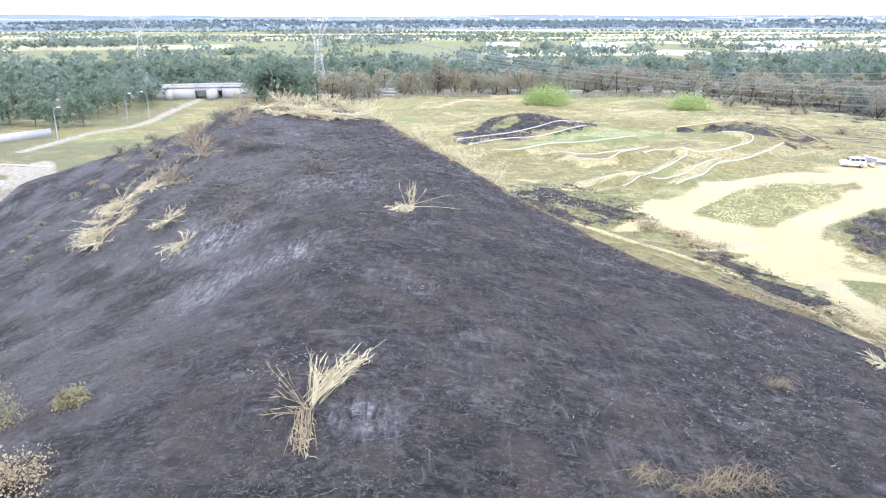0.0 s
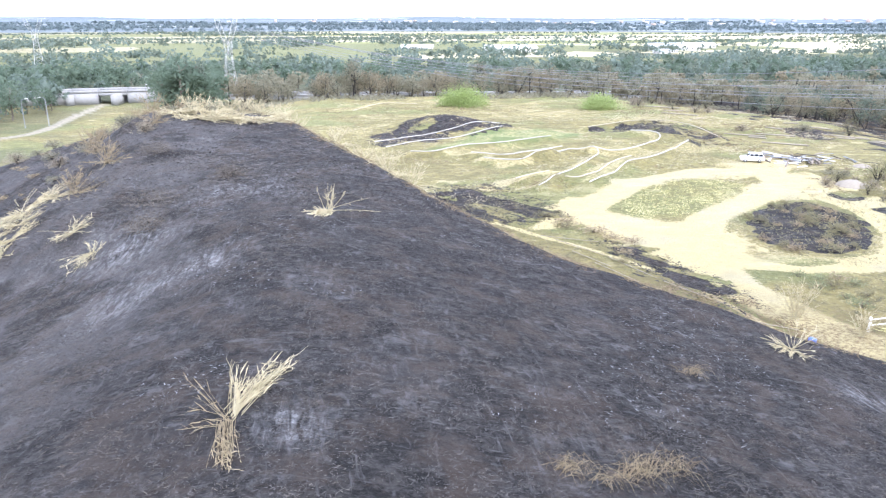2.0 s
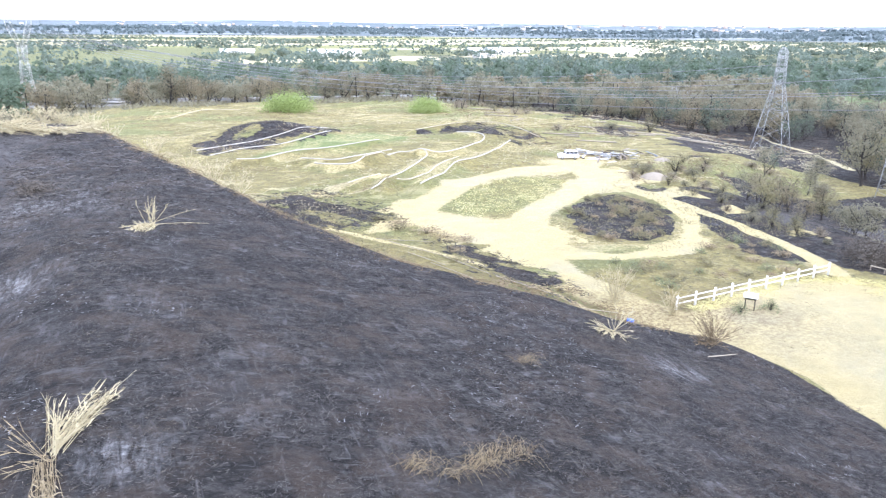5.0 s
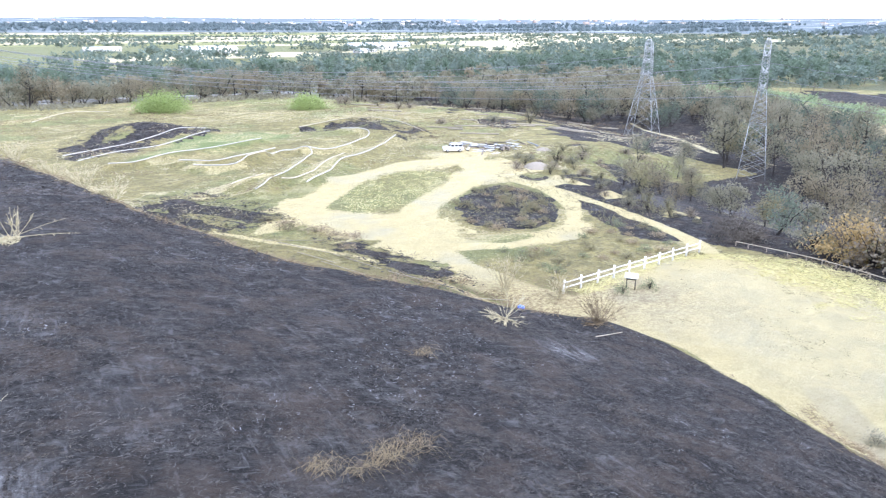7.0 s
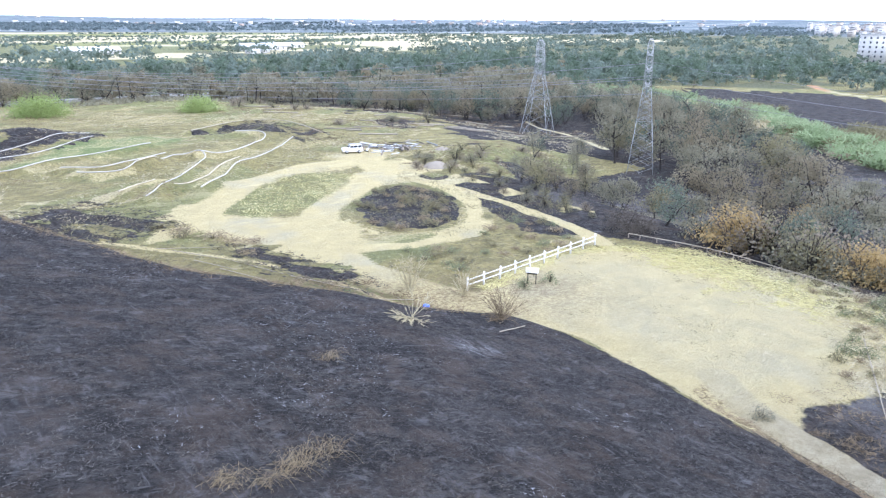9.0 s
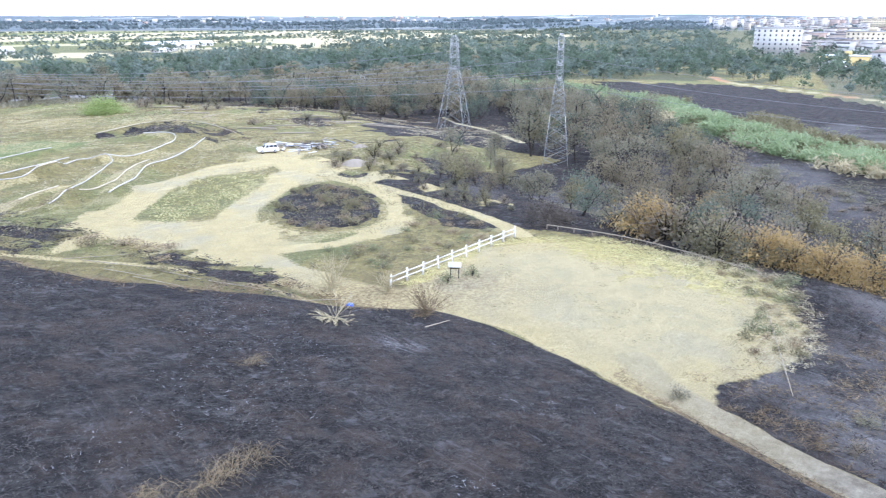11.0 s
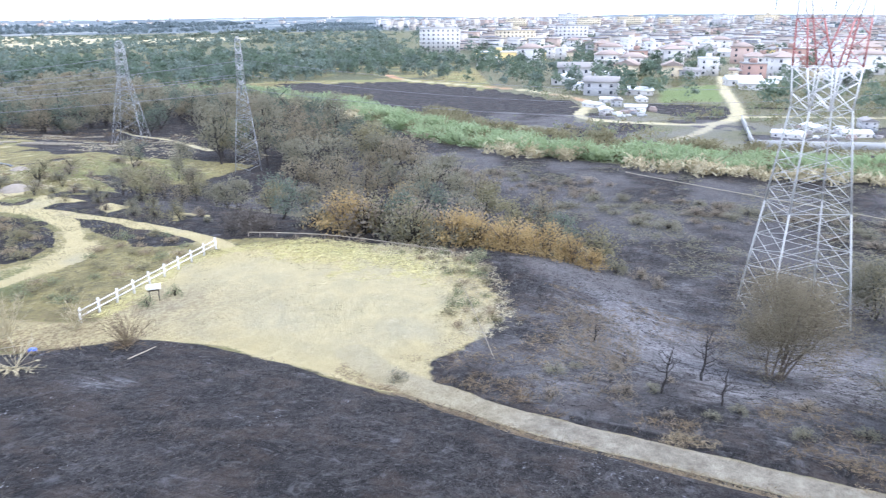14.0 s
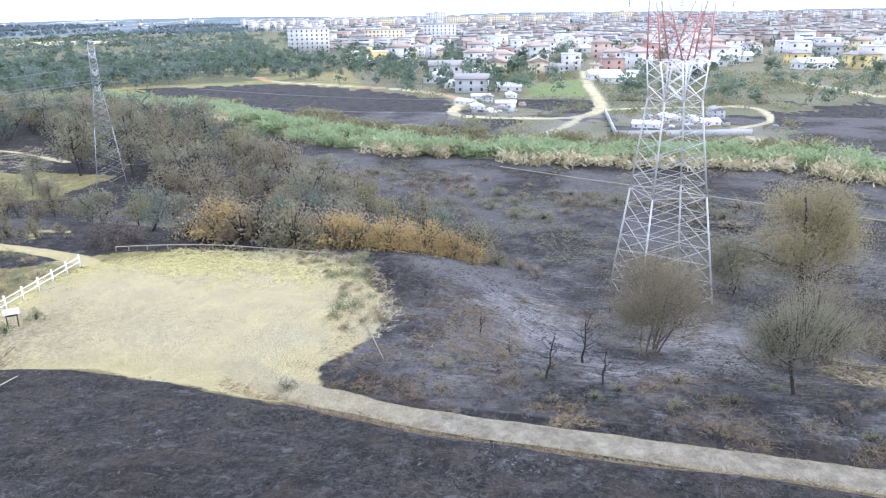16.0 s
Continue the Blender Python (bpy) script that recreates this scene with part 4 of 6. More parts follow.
    for x, y in scatter(prng, 26, lambda x, y: off_line(x, y, ROAD) > 3, 1.6, (38.5, -24, 46, 12)):
        place(choose(BROWN_SHRUBS[:2]), x, y, u(0, 360), u(0.25, 0.55), tall=0.8)
    # scrub on the hill's far shoulder
    for x, y in scatter(prng, 56, lambda x, y: -44 < x < -14 and on_far_shoulder(x, y), 2.6, (-44, 58, -12, 108)):
        place(SMALL_SHRUBS[2] if u() < 0.5 else BROWN_SHRUBS[int(prng.integers(2))], x, y, u(0, 360), u(0.5, 1.0) * (1.0 if y > 80 else 0.6), tall=0.8)


def on_far_shoulder(x, y):
    return x < -22 + 0.35 * (y - 80) - (8 if y < 75 else 0) or y > 99


grow()

# single trees and bushes
place(shrub("round bright green willow bush beyond the field", "", 3.9, 6.6, 170, 60, 0.34, M_BRIGHT, 401, "willow_bush", "bush", M_BARK), 27, 193)
place(shrub("bright green bush at the field's far side", "", 3.5, 4.7, 130, 56, 0.32, M_BRIGHT, 402, "willow_bush", "bush", M_BARK), 60.5, 181)
place(tree("tall yellowing tree on burnt ground", "", 12.6, 5.3, 0.03, 150, 210, 0.15, M_OCHRE, M_CHAR_BARK, 403, 1, cone=0.35, twigs=120, lobes=10), 69.5, -17.2, 40)
place(tree("scorched brown tree before the large pylon", "", 8.6, 4.3, 0.16, 160, 250, 0.095, M_SCORCH, M_BARK, 404, 8, twigs=260, lobes=9), 53.5, -3.2)
place(tree("singed tree with a black trunk and thin leaves", "", 6.4, 3.7, 0.36, 100, 200, 0.085, M_GREYBROWN, M_CHAR_BARK, 405, 1, twigs=200, lobes=9), 44.4, -11.4)
place(tree("scorched brown tree behind the singed one", "", 6.5, 4.6, 0.05, 110, 200, 0.09, M_SCORCH, M_BARK, 406, 6, twigs=260, lobes=8), 56, -16)
place(tree("scorched brown tree behind the large pylon", "", 6.0, 3.6, 0.1, 110, 60, 0.17, M_GREYBROWN, M_CHAR_BARK, 407, 3), 71, -11)
for x, y, h, s in ((42.4, 3.7, 4.0, 408), (42.2, 0.2, 3.6, 409), (46.5, 1.6, 4.4, 410), (49.5, 9.3, 2.4, 411), (55, 15, 1.8, 412), (46, 6.5, 1.6, 413)):
    place(tree("small bare charred sapling on ash", "bare saplings", h, h * 0.34, 0.3, 6, 3, 0.07, M_SOOT, M_CHAR_BARK, s, 1, "sapling", "sapling"), x, y, s * 30)
place(shrub("dome-shaped burnt bush by the end of the fence", "", 2.7, 2.8, 110, 60, 0.16, M_ASHBROWN, 420, "burnt_bush", "bush"), 63, 50.5)
for x, y, h, r, m, s in ((-13.6, 19.2, 1.7, 1.5, M_DRYGRASS, 421), (-18.4, 25.5, 2.6, 1.7, M_OLIVE, 422), (-15, 26.4, 0.9, 0.7, M_OLIVE, 423), (-21, 29, 2.0, 1.6, M_BROWN, 424)):
    place(shrub("dry scrubby bush on the burnt slope", "slope bushes", h, r, 60, 40, 0.11, m, s, "bush", "bush"), x, y)
for x, y, h, s in ((43.9, 43.3, 1.1, 425), (41.1, 43.5, 1.0, 426), (37.6, 19.4, 0.7, 427)):
    place(shrub("small green bush at the lot's edge", "lot bushes", h, 0.75, 24, 20, 0.1, (M_FIELDGREEN, M_FIELDGREEN, M_GREYBROWN)[s - 425], s, "bush", "bush"), x, y)


# ---- made things: materials ----
M_WHITEPAINT = two_tone("weathered_white_paint", (0.78, 0.76, 0.72), (0.62, 0.60, 0.56), 4, 0.6)
M_STEEL = two_tone("galvanised_steel", (0.53, 0.52, 0.48), (0.41, 0.405, 0.375), 3, 0.6, 0.1)
M_MIDSTEEL = two_tone("weathered_steel", (0.40, 0.405, 0.40), (0.30, 0.305, 0.30), 3, 0.6, 0.1)
M_DULLSTEEL = two_tone("dull_steel", (0.28, 0.29, 0.30), (0.20, 0.205, 0.21), 3, 0.6, 0.3)
M_REDPAINT = two_tone("faded_red_paint", (0.42, 0.14, 0.12), (0.50, 0.22, 0.19), 3, 0.6)
M_WIRE = two_tone("cable", (0.20, 0.20, 0.21), (0.28, 0.28, 0.29), 2, 0.5, 0.5)
M_GLASSY = two_tone("insulator", (0.16, 0.20, 0.19), (0.22, 0.26, 0.25), 5, 0.15)
M_WOOD = two_tone("grey_wood", (0.20, 0.165, 0.125), (0.33, 0.28, 0.22), 6, 0.85)
M_PALEWOOD = two_tone("pale_weathered_wood", (0.36, 0.34, 0.30), (0.56, 0.53, 0.47), 0.6, 0.85)
M_STRAWWOOD = two_tone("sun_bleached_wood", (0.27, 0.23, 0.17), (0.40, 0.35, 0.27), 6, 0.85)
M_DARKWOOD = two_tone("dark_wood", (0.055, 0.045, 0.036), (0.10, 0.085, 0.065), 6, 0.8)
M_CONCRETE = two_tone("concrete", (0.48, 0.47, 0.44), (0.36, 0.355, 0.34), 1.2, 0.9)
M_OLDCONCRETE = two_tone("old_concrete", (0.34, 0.335, 0.32), (0.26, 0.255, 0.245), 1.2, 0.9)
M_PALEEARTH = two_tone("pale_track_edge", (0.52, 0.46, 0.34), (0.40, 0.35, 0.25), 0.8, 0.9)
M_SPOIL = two_tone("gravel_spoil", (0.27, 0.235, 0.185), (0.20, 0.17, 0.135), 3, 0.95)
M_CARPAINT = two_tone("white_car_paint", (0.80, 0.80, 0.80), (0.74, 0.74, 0.74), 1, 0.25, 0, 0.0)
M_CARGLASS = two_tone("dark_car_glass", (0.02, 0.022, 0.025), (0.03, 0.032, 0.036), 1, 0.06, 0, 0.0)
M_RUBBER = two_tone("rubber", (0.02, 0.02, 0.02), (0.035, 0.035, 0.035), 8, 0.85)
M_BLUE = two_tone("blue_plastic", (0.05, 0.10, 0.42), (0.08, 0.15, 0.5), 5, 0.4)
M_PANE = two_tone("dark_window_glass", (0.035, 0.04, 0.05), (0.08, 0.09, 0.10), 1, 0.1, 0, 0.0)
M_TILE = two_tone("terracotta_tiles", (0.28, 0.215, 0.175), (0.37, 0.305, 0.26), 1.2, 0.85)
M_TILEGREY = two_tone("grey_roof", (0.22, 0.205, 0.19), (0.31, 0.29, 0.27), 1.2, 0.85)
M_SHEET = two_tone("white_roof_sheet", (0.72, 0.72, 0.70), (0.60, 0.60, 0.58), 0.6, 0.5)
PLASTERS = [two_tone("plaster_" + n, a, b, 0.8, 0.9) for n, a, b in (
    ("white", (0.68, 0.65, 0.60), (0.55, 0.52, 0.48)), ("cream", (0.70, 0.60, 0.42), (0.60, 0.50, 0.34)), ("yellow", (0.68, 0.54, 0.24), (0.60, 0.47, 0.22)),
    ("pink", (0.60, 0.44, 0.36), (0.52, 0.38, 0.31)), ("grey", (0.48, 0.47, 0.45), (0.38, 0.37, 0.36)), ("brick", (0.42, 0.27, 0.21), (0.36, 0.24, 0.19)))]


# ---- pylons ----
def braces(parent, bars, thick, mat, single):
    """Lattice bars: each a part of its own, or joined where they stand too far off to tell apart."""
    h = Heap()
    for a, b in bars:
        if single:
            part("brace", Heap().beam(a, b, thick), mat, parent)
        else:
            h.beam(a, b, thick)
    if not single:
        tagged(part("bracing", h, mat, parent), kind="stuff")


def tower(ob, levels, leg, brace, pitch=0.4, single=True, mat=None):
    """A square lattice mast: four legs through levels (height, half width), and each face's crossed braces."""
    def corner(i, h, w):
        a, b = ((-1, -1), (1, -1), (1, 1), (-1, 1))[i % 4]
        return Vector((a * w, b * w, h))
    for i in range(4):
        h = Heap()
        for (h0, w0), (h1, w1) in zip(levels, levels[1:]):
            h.beam(corner(i, h0, w0), corner(i, h1, w1), leg)
        part("leg", h, mat or M_STEEL, ob)
    for i in range(4):
        bars = []
        for (h0, w0), (h1, w1) in zip(levels, levels[1:]):
            n = max(1, round((h1 - h0) / (w0 + w1) / pitch))
            for k in range(n):
                f, g = k / n, (k + 1) / n
                za, zb, wa, wb = h0 + (h1 - h0) * f, h0 + (h1 - h0) * g, w0 + (w1 - w0) * f, w0 + (w1 - w0) * g
                bars.append((corner(i, za, wa), corner(i + 1, zb, wb)))
                bars.append((corner(i + 1, za, wa), corner(i, zb, wb)))
                if k == n - 1:
                    bars.append((corner(i, zb, wb), corner(i + 1, zb, wb)))
        braces(ob, bars, brace, mat or M_STEEL, single)


def insulator(parent, x, y, z, drop=1.4):
    h = Heap()
    h.tube([(x, y, z), (x, y, z - drop)], 0.03, 0.03, 5)
    for k in range(7):
        q = z - 0.2 - k * drop * 0.12
        h.tube([(x, y, q), (x, y, q - 0.09)], 0.06, 0.13, 7)
    part("insulator", h, M_GLASSY, parent, "string of glass discs")


def lattice_arm(ob, z, reach, w, tall, bar, name="crossarm"):
    """A pair of tapering arms at height z."""
    for s in (-1, 1):
        h = Heap()
        tip = (s * reach, 0, z)
        for y in (-w, w):
            h.beam((s * w, y, z), tip, bar).beam((s * w, y, z + tall), tip, bar)
            for f in (0.3, 0.6):
                a = Vector((s * w, y, z)).lerp(Vector(tip), f)
                b = Vector((s * w, y, z + tall)).lerp(Vector(tip), max(f - 0.25, 0))
                h.beam(a, b, bar * 0.7)
        part(name, h, M_MIDSTEEL, ob)
        insulator(ob, s * (reach - 0.1), 0, z)


def line_pylon(label, x, y, z, height, base, turn, arms, bar=0.1):
    ob = thing("pylon", label, "pylon", "power pylons")
    levels = [(-0.6, base * 1.02), (height * 0.4, base * 0.58), (height * 0.64, base * 0.3), (height * 0.97, base * 0.2), (height, base * 0.06)]
    tower(ob, levels, bar, bar * 0.45, 0.5, mat=M_MIDSTEEL)
    for f, reach in arms:
        lattice_arm(ob, height * f, reach, base * 0.2, height * 0.035, bar * 0.7)
    ob.matrix_basis = pose(x, y, z, 0, 0, turn)
    return ob


line_pylon("grey steel lattice pylon rising from scorched trees", 106.8, 84.2, -0.2, 23.4, 2.3, 38, ((0.66, 2.8), (0.77, 3.4), (0.88, 2.6)))
line_pylon("grey steel lattice pylon in a burnt clearing", 121.3, 126.5, -0.2, 22.0, 3.4, 30, ((0.66, 2.8), (0.78, 3.3), (0.9, 2.4)))


def horned_pylon(label, x, y, z, turn, base, waist, waist_z, top_z, spread, bar, red):
    """A pylon whose body parts above the waist into two horns under one long crossarm."""
    ob = thing("pylon", label, "pylon", "power pylons")
    tower(ob, [(-0.8, base), (waist_z * 0.55, base + (waist - base) * 0.58), (waist_z, waist)], bar * 0.85, bar * (0.27 if red else 0.34), 0.27 if red else 0.4, red)
    bend = waist_z + (top_z - waist_z) * 0.47
    crown_z = top_z + 2.3
    # outer and inner edge of a horn: waist, bend, painted top, crossarm
    edges = [[(1.0, waist_z, waist), (1.28 * waist, bend, waist * 0.8), (spread, top_z, waist * 0.55), (spread * 1.12, crown_z, 0.4)],
             [(0.05, waist_z, waist), (0.12 * waist, bend, waist * 0.8), (spread * 0.48, top_z, waist * 0.55), (spread * 0.75, crown_z, 0.4)]]
    edges[0][0] = (waist, waist_z, waist)
    for s in (-1, 1):
        for stage, name, mat, label in ((0, "horn_foot", M_WHITEPAINT, "white-painted waist of the horn"), (1, "horn", M_REDPAINT if red else M_STEEL, "faded red horn" if red else ""), (2, "horn_tip", M_WHITEPAINT, "")):
            h = Heap()

            def node(edge, side, f):
                a, b = edges[edge][stage], edges[edge][stage + 1]
                q = [a[k] + (b[k] - a[k]) * f for k in range(3)]
                return Vector((s * q[0], side * q[2], q[1]))
            n = (3, 3, 2)[stage]
            bars = []
            for side in (-1, 1):
                for e in (0, 1):
                    h.beam(node(e, side, 0), node(e, side, 1), bar * 0.7)
                h.beam(node(0, side, 1), node(1, side, 1), bar * 0.45)
                for k in range(n):
                    f, g = k / n, (k + 1) / n
                    bars += [(node(0, side, f), node(1, side, g)), (node(1, side, f), node(0, side, g))]
            for e in (0, 1):
                h.beam(node(e, -1, 1), node(e, 1, 1), bar * 0.45)
                for k in range(n):
                    bars.append((node(e, -1 if k % 2 else 1, k / n), node(e, 1 if k % 2 else -1, (k + 1) / n)))
            horn = part(name, h, mat if red else M_STEEL, ob, label if red else "")
            braces(horn, bars, bar * (0.42 if stage == 0 else 0.26), mat if red else M_STEEL, red)
    top_z = crown_z
    arm = Heap()
    half = spread * 2.2
    for y0 in (-0.45, 0.45):
        arm.beam((-half, y0 * 0.3, top_z + 0.5), (half, y0 * 0.3, top_z + 0.5), bar * 0.7)
        arm.beam((-half * 0.9, y0, top_z), (half * 0.9, y0, top_z), bar * 0.7)
        n = 14
        for k in range(n):
            a, b = -half * 0.9 + half * 1.8 * k / n, -half * 0.9 + half * 1.8 * (k + 1) / n
            arm.beam((a, y0, top_z), ((a + b) / 2, y0 * 0.3, top_z + 0.5), bar * 0.4)
            arm.beam(((a + b) / 2, y0 * 0.3, top_z + 0.5), (b, y0, top_z), bar * 0.4)
    part("crossarm", arm, M_STEEL, ob)
    for px in (-half * 0.85, 0, half * 0.85):
        insulator(ob, px, 0, top_z, 1.8)
    ob.matrix_basis = pose(x, y, z, 0, 0, turn)
    return ob


horned_pylon("large steel lattice pylon with white waist and red horns", 69.6, -4.6, -0.3, 112, 3.7, 1.75, 18.9, 26.1, 2.55, 0.15, True)
horned_pylon("grey steel lattice pylon with two horns by the highway", -42, 256, 0, 20, 2.2, 1.0, 14, 23.2, 3.2, 0.1, False)
horned_pylon("distant grey steel lattice pylon with two horns", -158, 398, 0, 25, 2.4, 1.1, 14, 22.6, 3.6, 0.11, False)


def cable(label, a, b, sag, r=0.035):
    h = Heap()
    a, b = Vector(a), Vector(b)
    pts = [a.lerp(b, k / 24) - Vector((0, 0, sag * 4 * (k / 24) * (1 - k / 24))) for k in range(25)]
    h.tube([tuple(p) for p in pts], r, r, 4, False)
    tagged(new("power_cable", h.mesh("power_cable", M_WIRE)), label, "cable", "power cables")


HANG = (14.1, 16.6, 19.2)
for k, (za, reach) in enumerate(zip(HANG, (2.7, 3.3, 2.5))):
    for s in (-1, 1):
        px, py = 106.8 + s * reach * math.cos(radians(38)), 84.2 + s * reach * math.sin(radians(38))
        if s < 0 or k == 1:
            cable("thin grey power cable sagging over the field's far side", (-42 + s * 6 + k * 3, 256, 23.5), (px, py, za), 6.5 + k * 0.6, 0.045)
        if s > 0:
            cable("thin grey power cable over the reed belt", (px, py, za), (215, -60, 10 + 3 * k), 6, 0.03)
qx, qy = 121.3, 126.5
for k, za in enumerate((13.1, 15.7, 18.4)):
    cable("thin grey power cable to the clearing's pylon", (-38 + k * 2, 257, 22.5), (qx - 2.4, qy - 1.2, za), 5.0 + k, 0.045)


# ---- the dirt lot: fence, sign, rail ----
def fence():
    ob = thing("fence", "white-painted two-rail wooden fence beside the dirt lot", "fence")
    a, b, n = Vector((36.6, 45.8)), Vector((55.6, 48.7)), 9
    tops = []
    for k in range(n + 1):
        p = a.lerp(b, k / n)
        z = gz(p.x, p.y)
        rng = random.Random(k)
        h = Heap().box(-0.065, -0.065, -0.3, 0.065, 0.065, 1.22)
        h.add([(-0.065, -0.065, 1.22), (0.065, -0.065, 1.22), (0.065, 0.065, 1.22), (-0.065, 0.065, 1.22), (0, 0, 1.27)],
              [(0, 1, 4), (1, 2, 4), (2, 3, 4), (3, 0, 4)])
        part("post", h, M_WHITEPAINT, ob, at=pose(p.x, p.y, z, rng.uniform(-2, 2), rng.uniform(-2, 2), 8.7))
        tops.append(Vector((p.x, p.y, z)))
    for p, q in zip(tops, tops[1:]):
        for up in (0.55, 1.0):
            part("rail", Heap().beam(p + Vector((0, -0.1, up)), q + Vector((0, -0.1, up)), 0.045, 0.095), M_WHITEPAINT, ob)


fence()


def sign():
    ob = thing("information_board", "sloping white information board on two dark posts", "sign", at=pose(42.3, 43.9, gz(42.3, 43.9), 0, 0, -46) @ Matrix.Diagonal((0.85, 0.85, 0.85, 1)))
    for x in (-0.42, 0.42):
        part("post", Heap().box(x - 0.05, -0.05, -0.2, x + 0.05, 0.05, 1.35), M_DARKWOOD, ob)
    part("backing", Heap().box(-0.5, 0.0, 1.0, 0.5, 0.06, 1.3), M_DARKWOOD, ob)
    part("board", Heap().beam((0, -0.34, 1.28), (0, 0.3, 1.62), 1.3, 0.05), M_WHITEPAINT, ob, "white sloping panel")
    face = Heap()
    for k in range(5):
        f = 0.16 + 0.15 * k
        y, z = -0.34 + 0.64 * f, 1.28 + 0.34 * f + 0.03
        face.beam((-0.5, y, z), (0.1 + 0.08 * (k % 3), y, z), 0.035, 0.008)
    part("text_bars", face, M_DULLSTEEL, ob, "grey unreadable lines of text")


sign()


def low_rail():
    ob = thing("low_rail", "low weathered log rail along the lot's far edge", "rail")
    pts = curved([(60.6, 48.5), (62.6, 41.9), (63.1, 35.9), (62.6, 26)], 4)
    last = None
    for x, y in pts:
        z = gz(x, y)
        part("post", Heap().tube([(x, y, z - 0.2), (x, y, z + 0.45)], 0.06, 0.055, 6), M_WOOD, ob)
        if last:
            part("rail", Heap().tube([last, (x, y, z + 0.45)], 0.055, 0.05, 6), M_STRAWWOOD, ob)
        last = (x, y, z + 0.45)


low_rail()
for a, b in (((53.8, 21.1), (42.6, 14.6)), ((29.6, 33.5), (32.6, 34.3)), ((21.6, 44.2), (30.2, 42.4)), ((18.6, 72.6), (23.9, 69.6)), ((19.7, 71.2), (23.1, 65.2)), ((23.3, 64.6), (25.6, 58.4)), ((25.9, 57.6), (28.6, 52.0)), ((21.5, 63.1), (23.8, 57.4)),
             ((24.4, 56), (27.2, 50.6)), ((27.6, 49.4), (31.6, 46.4)), ((20.4, 67), (22.6, 61.8))):
    za, zb = gz(*a), gz(*b)
    tagged(new("fallen_pole", Heap().tube([(*a, za + 0.12), ((a[0] + b[0]) / 2, (a[1] + b[1]) / 2, gz((a[0] + b[0]) / 2, (a[1] + b[1]) / 2) + 0.12), (*b, zb + 0.12)], 0.042, 0.026, 6).mesh("fallen_pole", M_STRAWWOOD)),
           "pale fallen pole lying on the ground", "pole", "fallen poles")
for k, pts in enumerate(EDGINGS):
    h = Heap().tube([(x, y, gz(x, y) + 0.06) for x, y in pts], 0.1, 0.085, 6)
    tagged(new("track_edging", h.mesh("track_edging", M_PALEEARTH if k in (5, 6, 9, 10, 11) else M_PALEWOOD)), "pale half-buried hose edging of the dirt-bike track", "edging", "track edgings")


# ---- car and scrap ----
def car():
    ob = thing("car", "small white parked car on the sandy track", "car", at=pose(61.9, 109.6, gz(61.9, 109.6), 0, 0, 160) @ Matrix.Diagonal((0.82, 0.9, 0.95, 1)))
    # side outline, front at +x
    low = [(-2.05, 0.35), (2.05, 0.35), (2.12, 0.6), (2.05, 0.82), (1.05, 0.98), (-2.02, 1.0), (-2.12, 0.62)]
    cabin = [(1.0, 0.97), (0.35, 1.5), (-1.75, 1.52), (-2.0, 0.98)]

    def slab(outline, w0, w1):
        h = Heap()
        n = len(outline)
        co = [(x, s * (w1 if z > 1.2 else w0), z) for s in (-1, 1) for x, z in outline]
        h.quads(co, [(k, (k + 1) % n, n + (k + 1) % n, n + k) for k in range(n)])
        for b in (0, n):
            h.add(co[b:b + n], [(0, k, k + 1) for k in range(1, n - 1)])
        return h
    part("body", slab(low, 0.88, 0.88), M_CARPAINT, ob)
    part("cabin", slab(cabin, 0.84, 0.68), M_CARPAINT, ob)
    for s in (-1, 1):
        for x0, x1 in ((-1.8, -1.05), (-0.98, -0.2), (-0.12, 0.55)):
            y0, y1 = s * 0.83, s * 0.72
            co = [(x0, y0 + s * 0.012, 1.04), (x1 + 0.12 * (x1 > 0), y0 + s * 0.012, 1.04), (x1 - 0.18 * (x1 > 0), y1 + s * 0.012, 1.42), (x0 + 0.05, y1 + s * 0.012, 1.42)]
            co += [(a, b - s * 0.02, c) for a, b, c in co]
            part("side_window", Heap().quads(co, [(0, 1, 2, 3), (7, 6, 5, 4), (0, 1, 5, 4), (1, 2, 6, 5), (2, 3, 7, 6), (3, 0, 4, 7)]), M_CARGLASS, ob)
        part("headlight", Heap().box(2.0, s * 0.62 - 0.15, 0.62, 2.13, s * 0.62 + 0.15, 0.78), M_SHEET, ob)
        part("tail_light", Heap().box(-2.14, s * 0.7 - 0.1, 0.7, -2.02, s * 0.7 + 0.1, 0.92), M_REDPAINT, ob)
        for x in (-1.3, 1.3):
            wheel = part("wheel", Heap().tube([(x, s * 0.72, 0.32), (x, s * 0.9, 0.32)], 0.2, 0.2, 10), M_STEEL, ob)
            part("tyre", Heap().tube([(x, s * 0.70, 0.32), (x, s * 0.89, 0.32)], 0.32, 0.32, 14), M_RUBBER, wheel)
    part("windscreen", Heap().beam((0.99, 0, 1.03), (0.44, 0, 1.45), 1.45, 0.03), M_CARGLASS, ob)
    part("rear_window", Heap().beam((-2.0, 0, 1.08), (-1.82, 0, 1.46), 1.4, 0.03), M_CARGLASS, ob)


